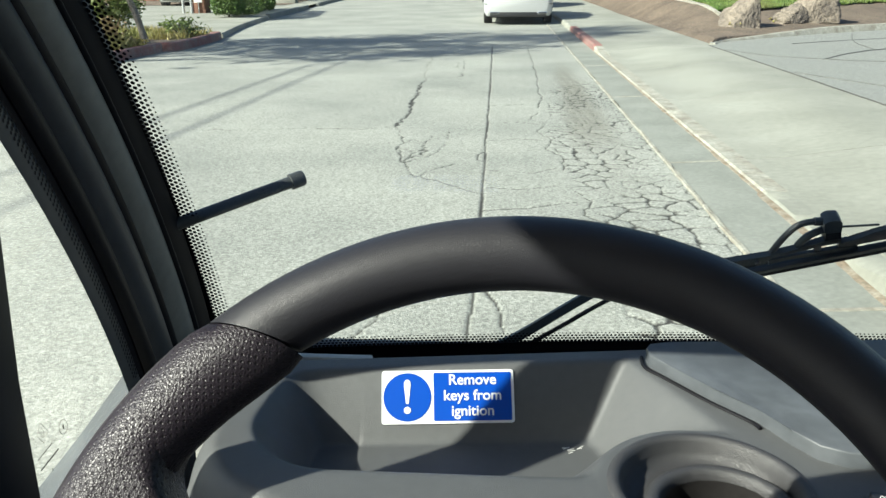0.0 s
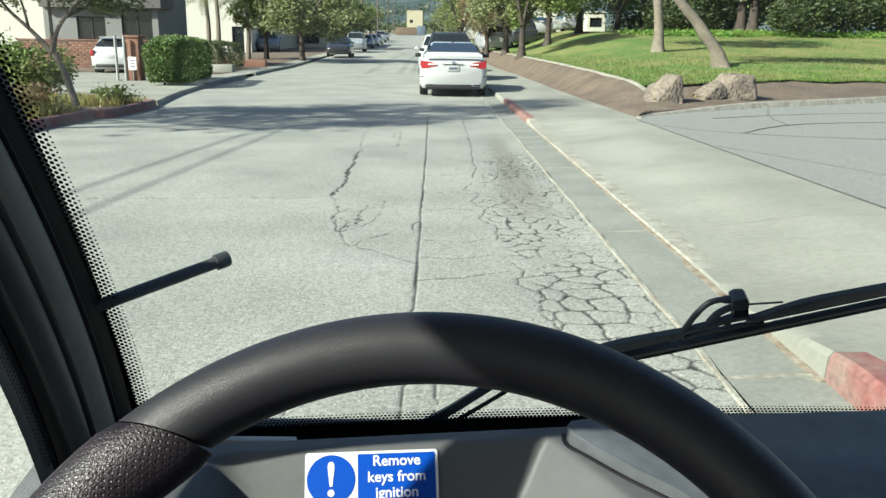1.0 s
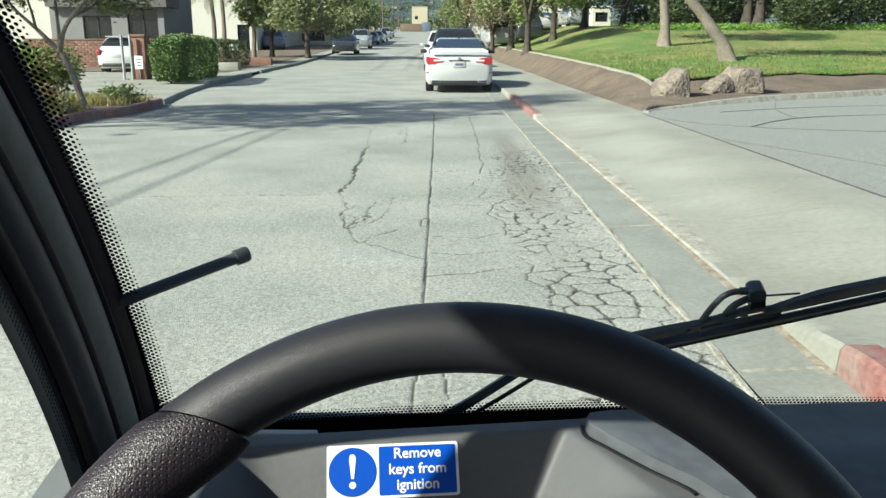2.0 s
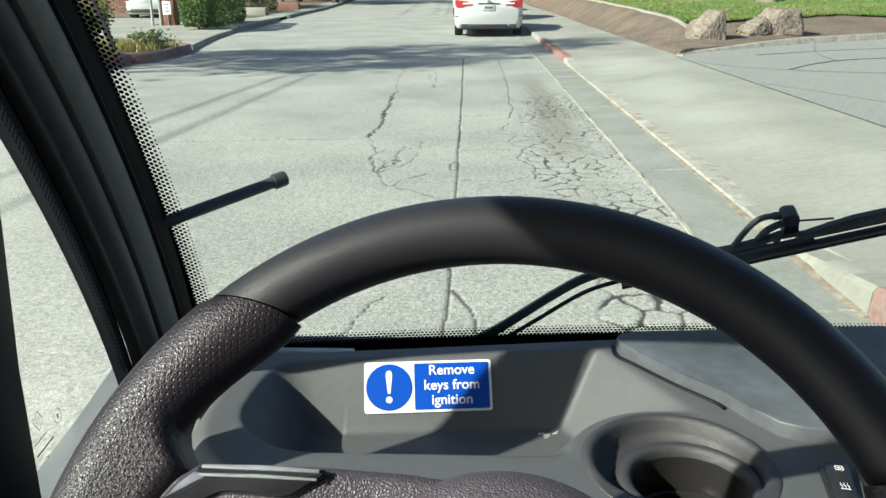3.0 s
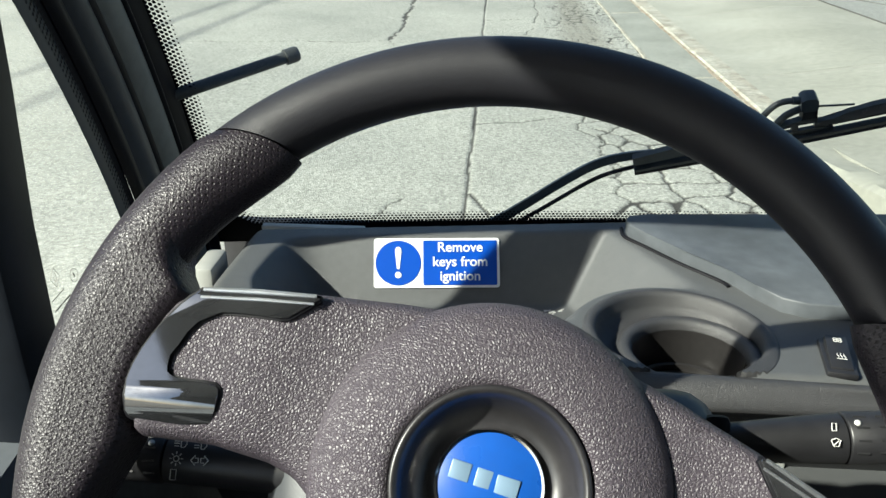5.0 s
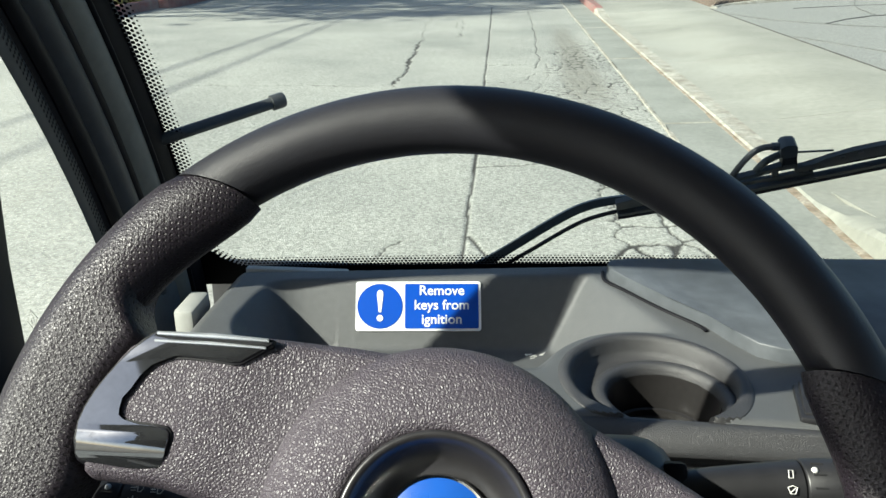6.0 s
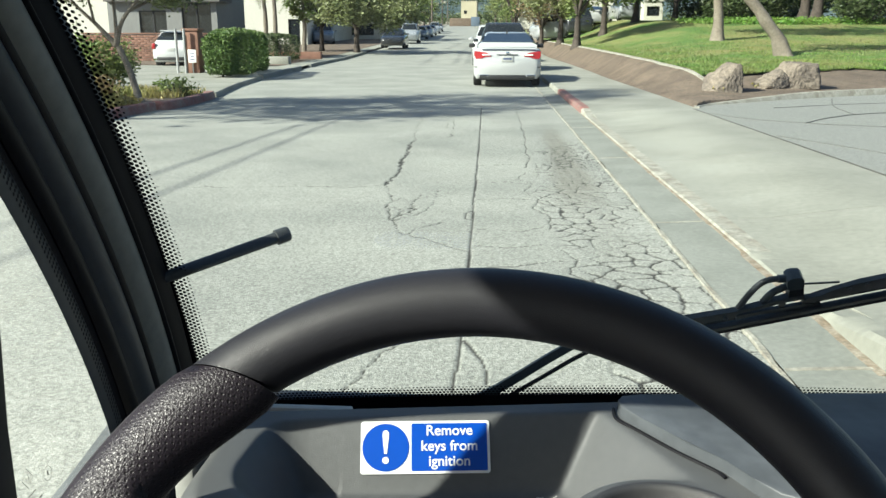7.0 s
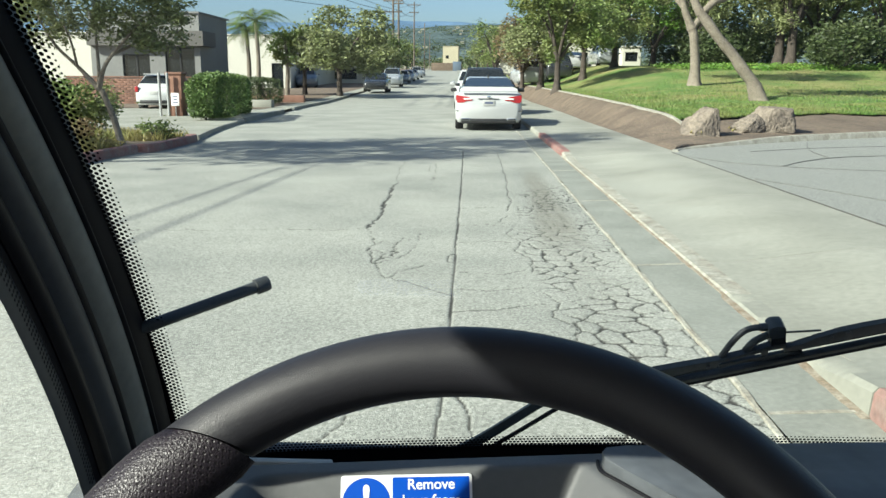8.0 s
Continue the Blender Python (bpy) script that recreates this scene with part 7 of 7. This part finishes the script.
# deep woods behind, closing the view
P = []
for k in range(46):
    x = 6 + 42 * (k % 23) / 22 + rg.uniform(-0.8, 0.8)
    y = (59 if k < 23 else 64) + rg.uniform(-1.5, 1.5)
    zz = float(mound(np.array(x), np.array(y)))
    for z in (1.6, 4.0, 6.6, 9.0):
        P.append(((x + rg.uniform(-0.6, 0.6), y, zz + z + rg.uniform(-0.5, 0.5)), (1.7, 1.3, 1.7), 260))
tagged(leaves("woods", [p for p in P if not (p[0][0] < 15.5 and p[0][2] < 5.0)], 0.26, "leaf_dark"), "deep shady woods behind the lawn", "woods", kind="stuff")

# boulders at the driveway corner
def boulder(label, at, r_, seed, yaw, lumps, cuts):
    """A lump of rock; cuts are flat faces split off it: direction and distance."""
    bm = bmesh.new()
    bmesh.ops.create_icosphere(bm, subdivisions=5, radius=1)
    for v in bm.verts:
        p = v.co.copy()
        d = 1 + 0.20 * noise.noise(p * 1.3 + Vector((seed, 0, 0))) + 0.10 * noise.noise(p * 3.1 + Vector((0, seed, 0)))
        for (lx, ly, lz), k in lumps:
            d += k * max(0, p.dot(Vector((lx, ly, lz)).normalized())) ** 4
        q = p * d
        for (lx, ly, lz), k in cuts:
            n_ = Vector((lx, ly, lz)).normalized()
            over = q.dot(n_) - k
            if over > 0:
                q -= n_ * over * 0.88
        q += p * (0.07 * noise.noise(p * 5 + Vector((0, 0, seed))) + 0.035 * noise.noise(p * 13 + Vector((seed, 0, 0))) - 0.05 * max(0, 0.25 - abs(noise.noise(p * 2.4 + Vector((2, seed, 0))))) * 4 * 0.4)
        v.co = Vector((q.x * r_[0], q.y * r_[1], max(-0.45, q.z) * r_[2]))
    ob = part("boulder", bm, "rock", None, smooth=50)
    ob.matrix_world = Matrix.Translation(at) @ Matrix.Rotation(radians(yaw), 4, "Z")
    return tagged(ob, label, "boulder", "boulders")


def soil_at(x, y, d=0.0):
    return (x, y, float(mound(np.array(x), np.array(y))) + d)


boulder("rough brown boulder, split along its top, on bare soil", soil_at(4.54, 16.35, 0.13), (0.40, 0.36, 0.42), 3, 8, [((0.6, 0, 0.8), 0.30), ((-0.8, 0, -0.2), 0.25)], [((-0.62, -0.3, 0.75), 0.52), ((0.95, -0.35, 0.1), 0.72), ((0.1, -0.95, 0.25), 0.66), ((0.3, 0, 1), 0.98)])
boulder("broad rough pale brown boulder on bare soil", soil_at(6.30, 17.55, 0.17), (0.50, 0.40, 0.40), 9, -8, [((0.6, 0, 0.6), 0.25), ((-0.6, 0, 0.5), 0.12)], [((0.05, -0.1, 1), 0.80), ((-0.75, -0.4, 0.5), 0.72), ((0.15, -0.98, 0.1), 0.70), ((1, -0.2, 0.2), 0.88)])
boulder("low pale brown boulder against a larger one", soil_at(5.74, 17.32, 0.06), (0.36, 0.28, 0.27), 15, 20, [((0.5, 0, 0.6), 0.2)], [((-0.6, -0.2, 0.8), 0.60), ((0.1, -1, 0.3), 0.75)])
for k, (x, y) in enumerate(((4.5, 16.6), (4.3, 16.1), (5.4, 17.3))):
    bush("flower_tuft", "tiny tuft with yellow flowers on bare soil", soil_at(x, y), (0.10, 0.10, 0.05), 60, 0.03, "dry_grass", "plant")

# ---- buildings, walls, poles, hills ----
def building(name, label, corner, size, wall, yaw=0, windows=(), parapet=0.3, band=None, side=()):
    """corner: near right corner on the ground; size: width to the left, depth, height; windows: (along front, sill, width, height)."""
    root = thing(name, label, "building", "buildings", Matrix.Translation(corner) @ Matrix.Rotation(radians(yaw), 4, "Z"))
    w, d, h = size
    # front wall pieced round its openings
    xs = sorted({0.0, -w} | {-a for a, s, ww, hh in windows} | {-(a + ww) for a, s, ww, hh in windows}, reverse=True)
    bm = bmesh.new()
    for x0, x1 in zip(xs, xs[1:]):
        mid = -(x0 + x1) / 2
        hole = [(s, hh) for a, s, ww, hh in windows if a < mid < a + ww]
        spans = [(0, hole[0][0]), (hole[0][0] + hole[0][1], h)] if hole else [(0, h)]
        for z0, z1 in spans:
            box(bm, ((x0 + x1) / 2, 0.1, (z0 + z1) / 2), (x0 - x1, 0.2, z1 - z0))
    box(bm, (-0.1, d / 2 + 0.1, h / 2), (0.2, d - 0.2, h)); box(bm, (-w + 0.1, d / 2 + 0.1, h / 2), (0.2, d - 0.2, h)); box(bm, (-w / 2, d - 0.1, h / 2), (w - 0.4, 0.2, h))
    part("wall", bm, wall, root, smooth=0)
    bm = bmesh.new(); box(bm, (-w / 2, d / 2, h - parapet), (w - 0.42, d - 0.42, 0.15))
    part("flat_roof", bm, "gutter", root)
    bm = bmesh.new()
    box(bm, (-w / 2, 0.07, h + 0.04), (w + 0.1, 0.3, 0.08)); box(bm, (-0.07, d / 2 + 0.2, h + 0.04), (0.3, d, 0.08))
    part("coping", bm, wall, root)
    for a, s, ww, hh in windows:
        bm = bmesh.new(); box(bm, (-a - ww / 2, 0.14, s + hh / 2), (ww, 0.03, hh))
        win = part("window", bm, "dark_glass", root, "dark window")
        bm = bmesh.new()
        for k in range(int(ww / 1.2) + 2):
            box(bm, (-a - ww * k / (int(ww / 1.2) + 1), 0.11, s + hh / 2), (0.07, 0.06, hh))
        box(bm, (-a - ww / 2, 0.11, s + 0.03), (ww, 0.06, 0.06)); box(bm, (-a - ww / 2, 0.11, s + hh - 0.03), (ww, 0.06, 0.06))
        part("window_frame", bm, "trim_black", win)
    for a, s, ww, hh in side:      # deep-set windows on the right-hand wall
        bm = bmesh.new(); box(bm, (0.01, a + ww / 2, s + hh / 2), (0.03, ww, hh))
        win = part("window", bm, "dark_glass", root, "dark window")
        bm = bmesh.new()
        for k in range(3):
            box(bm, (0.04, a + ww * k / 2, s + hh / 2), (0.08, 0.08, hh))
        part("window_frame", bm, "trim_black", win)
    if band:
        bm = bmesh.new(); box(bm, (-w / 2 + 0.15, -0.2, band[0]), (w + 0.3, 0.4, band[1])); box(bm, (0.15, 0.8, band[0]), (0.3, 1.6, band[1]))
        part("fascia", bm, "plaster_dark", root, "dark projecting band")
    return root


building("office_building", "low grey stucco building with dark windows and a flat roof", (-13.9, 41.0, 0.1), (5.6, 4.6, 4.5), "plaster_grey", 0, [(0.3, 0.9, 1.5, 1.95), (2.6, 0.9, 1.4, 1.6)], band=(3.27, 0.72))
building("office_building", "white stucco building with a flat roof", (-19.7, 42.5, 0.1), (14, 12, 3.6), "plaster_white", 0, [(4.5, 0.9, 2.0, 1.2)])
building("warehouse", "white stucco warehouse behind palm trees", (-16.0, 70, 0.6), (16, 24, 4.6), "plaster_white", 0, [(0.6, 0.1, 1.0, 2.2)])
building("warehouse", "pale low warehouse beyond street trees", (-11.5, 92, 0.9), (18, 26, 4.2), "plaster_white", 0, [(2, 0.8, 3, 1.2)])
building("far_building", "cream building at the end of the street", (-5.9, 262, 5.6), (4.9, 16, 7.4), "cream", 0, [(3.0, 3.6, 1.0, 1.0)])
for name, lab, at, size, mat in (("fence", "brown fence across the end of the street", (-9.4, 257, 0), (9.5, 0.3, 2.5), "soil"), ("blue_shed", "small dark blue shed at the end of the street", (-6.1, 255, 0), (2.6, 2.0, 2.9), "car_blue")):
    bm = bmesh.new(); box(bm, (at[0], at[1], float(rise(at[1])) + size[2] / 2 - 0.1), size, bevel=0.05)
    tagged(part(name, bm, mat, None), lab, name.replace("_", " "))
building("shed", "small white shed with a dark window beyond the lawn", lot(11.2, 57), (1.25, 1.3, 1.25), "plaster_white", 0, [(0.2, 0.3, 0.85, 0.62)], parapet=0.1)
building("shed", "long white shed beyond the lawn", (10.6, 72, 2.2), (8.5, 5, 2.6), "plaster_white", 0, [(1.0, 0.7, 2.0, 1.1)])

# brick wall behind the driveway: mortar core and single bricks
bw = thing("brick_wall", "low red brick wall behind the driveway", "wall", at=Matrix.Translation((-13.2, 38.5, 0.06)) @ Matrix.Rotation(radians(180), 4, "Z"))
bm = bmesh.new(); box(bm, (3.2, 0, 0.68), (6.4, 0.16, 1.36))
part("mortar_core", bm, "mortar", bw)
bm = bmesh.new(); box(bm, (3.2, 0, 1.40), (6.5, 0.26, 0.07), bevel=0.01)
part("coping", bm, "brick", bw)
bm = bmesh.new(); box(bm, (0, 0, 0), (0.285, 0.03, 0.095), bevel=0.004)
brick_mesh = mesh_of("brick", bm, "brick")
for row in range(12):
    for k in range(22):
        x = 0.15 + 0.3 * k + (0.15 if row % 2 else 0)
        if x < 6.35:
            ob = new("brick", brick_mesh); ob.parent = bw; ob.location = (x, 0.09, 0.08 + 0.108 * row)
# brick pier with a white sign on it
bm = bmesh.new(); box(bm, (0, 0, 0.72), (0.5, 0.5, 1.44), bevel=0.01)
pier = thing("brick_pier", "brick pier at the end of the wall", "pier", at=(-10.2, 27.5, 0.05))
part("shaft", bm, "brick", pier)
bm = bmesh.new(); box(bm, (0, 0, 1.47), (0.58, 0.58, 0.08), bevel=0.015)
part("cap", bm, "brick", pier)
sg = thing("driveway_sign", "small white sign on two grey posts by the driveway", "sign", at=(-10.62, 27.1, 0.06))
for x in (-0.02, 0.26):
    bm = bmesh.new(); tube(bm, [(x, 0, -0.1), (x, 0, 1.48)], 0.045, 12)
    part("post", bm, "steel", sg, "grey steel post")
bm = bmesh.new(); box(bm, (0.50, -0.02, 0.60), (0.27, 0.02, 0.42), bevel=0.004)
part("sign_plate", bm, "sign_white", sg, "white sign plate")
bm = bmesh.new(); tube(bm, [(0.50, 0.005, -0.1), (0.50, 0.005, 0.75)], 0.015, 10)
part("post", bm, "steel", sg)
for x, z, w in ((0.50, 0.70, 0.17), (0.50, 0.60, 0.12), (0.50, 0.50, 0.16)):
    bm = bmesh.new(); box(bm, (x, -0.032, z), (w, 0.004, 0.04))
    part("sign_bar", bm, "plate_bar", sg)
bm = bmesh.new(); box(bm, (0, 0, 0.2), (0.9, 0.5, 0.4), bevel=0.02)
bx = part("concrete_block", bm, "concrete", None)
bx.location = (-9.3, 35.2, 0.1)
tagged(bx, "pale concrete block beside the pavement", "block")
bm = bmesh.new(); box(bm, (0, 0, 0.25), (3.2, 0.4, 0.5), bevel=0.02)
bx = part("planter_wall", bm, "brick", None)
bx.location = (-10.6, 42.5, 0.1)
tagged(bx, "low brick planter wall by the pavement", "wall")

# poles and wires
def pole(at, h, arms, label="weathered wooden utility pole"):
    root = thing("utility_pole", label, "pole", "utility poles", at)
    bm = bmesh.new(); tube(bm, [(0, 0, -0.2), (0, 0, h * 0.5), (0.02, 0, h)], [0.17, 0.14, 0.10], 10)
    part("shaft", bm, "wood_pole", root)
    for z, w in arms:
        bm = bmesh.new(); box(bm, (0, 0, z), (w, 0.12, 0.14))
        arm = part("crossarm", bm, "wood_pole", root)
        for k in (-0.45, -0.2, 0.2, 0.45):
            bm = bmesh.new(); tube(bm, [(k * w, 0, z + 0.05), (k * w, 0, z + 0.25)], [0.05, 0.03], 6)
            part("insulator", bm, "trim_black", arm)
    return root


for u, y, h, arms in ((-0.9, 110, 13.0, ((10.4, 2.6), (9.0, 2.4))), (-0.3, 112, 12.6, ((10.2, 1.4),)), (-0.2, 160, 13.9, ((13.3, 2.6), (11.9, 1.8))), (-0.2, 230, 13.2, ()), (-0.3, 300, 12.6, ())):
    pole(by_left(u, y), h, arms)


def wire(a, b, sag, label="black overhead wire along the street", rad=0.028):
    a, b = Vector(a), Vector(b)
    bm = bmesh.new()
    tube(bm, [a.lerp(b, k / 16) - Vector((0, 0, sag * 4 * (k / 16) * (1 - k / 16))) for k in range(17)], rad, 5)
    ob = part("overhead_wire", bm, "cable", None)
    tagged(ob, label, "wire", "overhead wires")


p0 = Vector(by_left(-0.9, 110))
for dx, z in ((-1.1, 10.6), (1.1, 10.6), (-0.9, 9.2), (0.9, 9.2)):
    q = Vector(by_left(-0.2, 160))
    wire(p0 + Vector((dx, 0, z)), q + Vector((dx, 0, z + 2.8)), 0.8)
    wire(p0 + Vector((dx, 0, z)), (-14.5 + dx * 1.2, 30, 10.2 + (z - 9.6)), 1.1)
wire(p0 + Vector((0, 0, 9.0)), (-26, 48, 8.5), 0.5)
wire(p0 + Vector((0, 0, 12.6)), (6.0, 60, 13.0), 0.6)
for (xa, ya), (xb, yb) in (((-2.621, 5.794), (-2.441, 11.929)), ((-3.097, 6.709), (-2.887, 11.036))):     # wires whose shadows cross the lane
    a, b = Vector((xa, ya, 0)), Vector((xb, yb, 0))
    over = sd * (4.6 / sd.z)
    wire(a.lerp(b, -3.0) + over, a.lerp(b, 1.2) + over, 0.08, rad=0.017)

# hills and scattered houses far off
def ridge(x, h0, amp, seed):
    return h0 + amp * wob(x / 500, x * 0, 1.6, seed) + amp * 0.3 * wob(x / 90, x * 0, 1.5, seed + 1)


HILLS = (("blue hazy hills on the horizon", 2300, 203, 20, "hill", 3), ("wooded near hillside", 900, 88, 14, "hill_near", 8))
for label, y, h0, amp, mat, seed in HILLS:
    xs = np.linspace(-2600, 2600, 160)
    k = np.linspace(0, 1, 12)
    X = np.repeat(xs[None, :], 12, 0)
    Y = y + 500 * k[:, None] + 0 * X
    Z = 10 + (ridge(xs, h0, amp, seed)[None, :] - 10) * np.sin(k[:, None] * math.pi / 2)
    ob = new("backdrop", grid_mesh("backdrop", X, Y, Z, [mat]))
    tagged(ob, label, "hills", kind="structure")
rr = random.Random(4)
bm = bmesh.new()


def slope(x, y):
    top = float(ridge(np.array([x]), *HILLS[1][2:4], HILLS[1][5])[0])
    return 10 + (top - 10) * math.sin(min(1, (y - 900) / 500) * math.pi / 2) if y > 905 else float(rise(y))


for i in range(230):
    x, y = rr.uniform(-330, 130), rr.uniform(560, 1240)
    box(bm, (x, y, slope(x, y) + 0.6), (rr.uniform(3, 6.5), 5, rr.uniform(2.0, 3.2)))
ob = part("far_houses", bm, "lip", None, smooth=0)
tagged(ob, "scattered pale houses on the far slope", "houses", kind="stuff")
P = [((x, y, slope(x, y) + 3), (14, 8, 5), 90) for x, y in ((rr.uniform(-330, 140), rr.uniform(420, 1210)) for _ in range(620))]
tagged(leaves("far_woods", P, 1.1, "leaf_dark"), "dark woods on the far slope", "woods", kind="stuff")
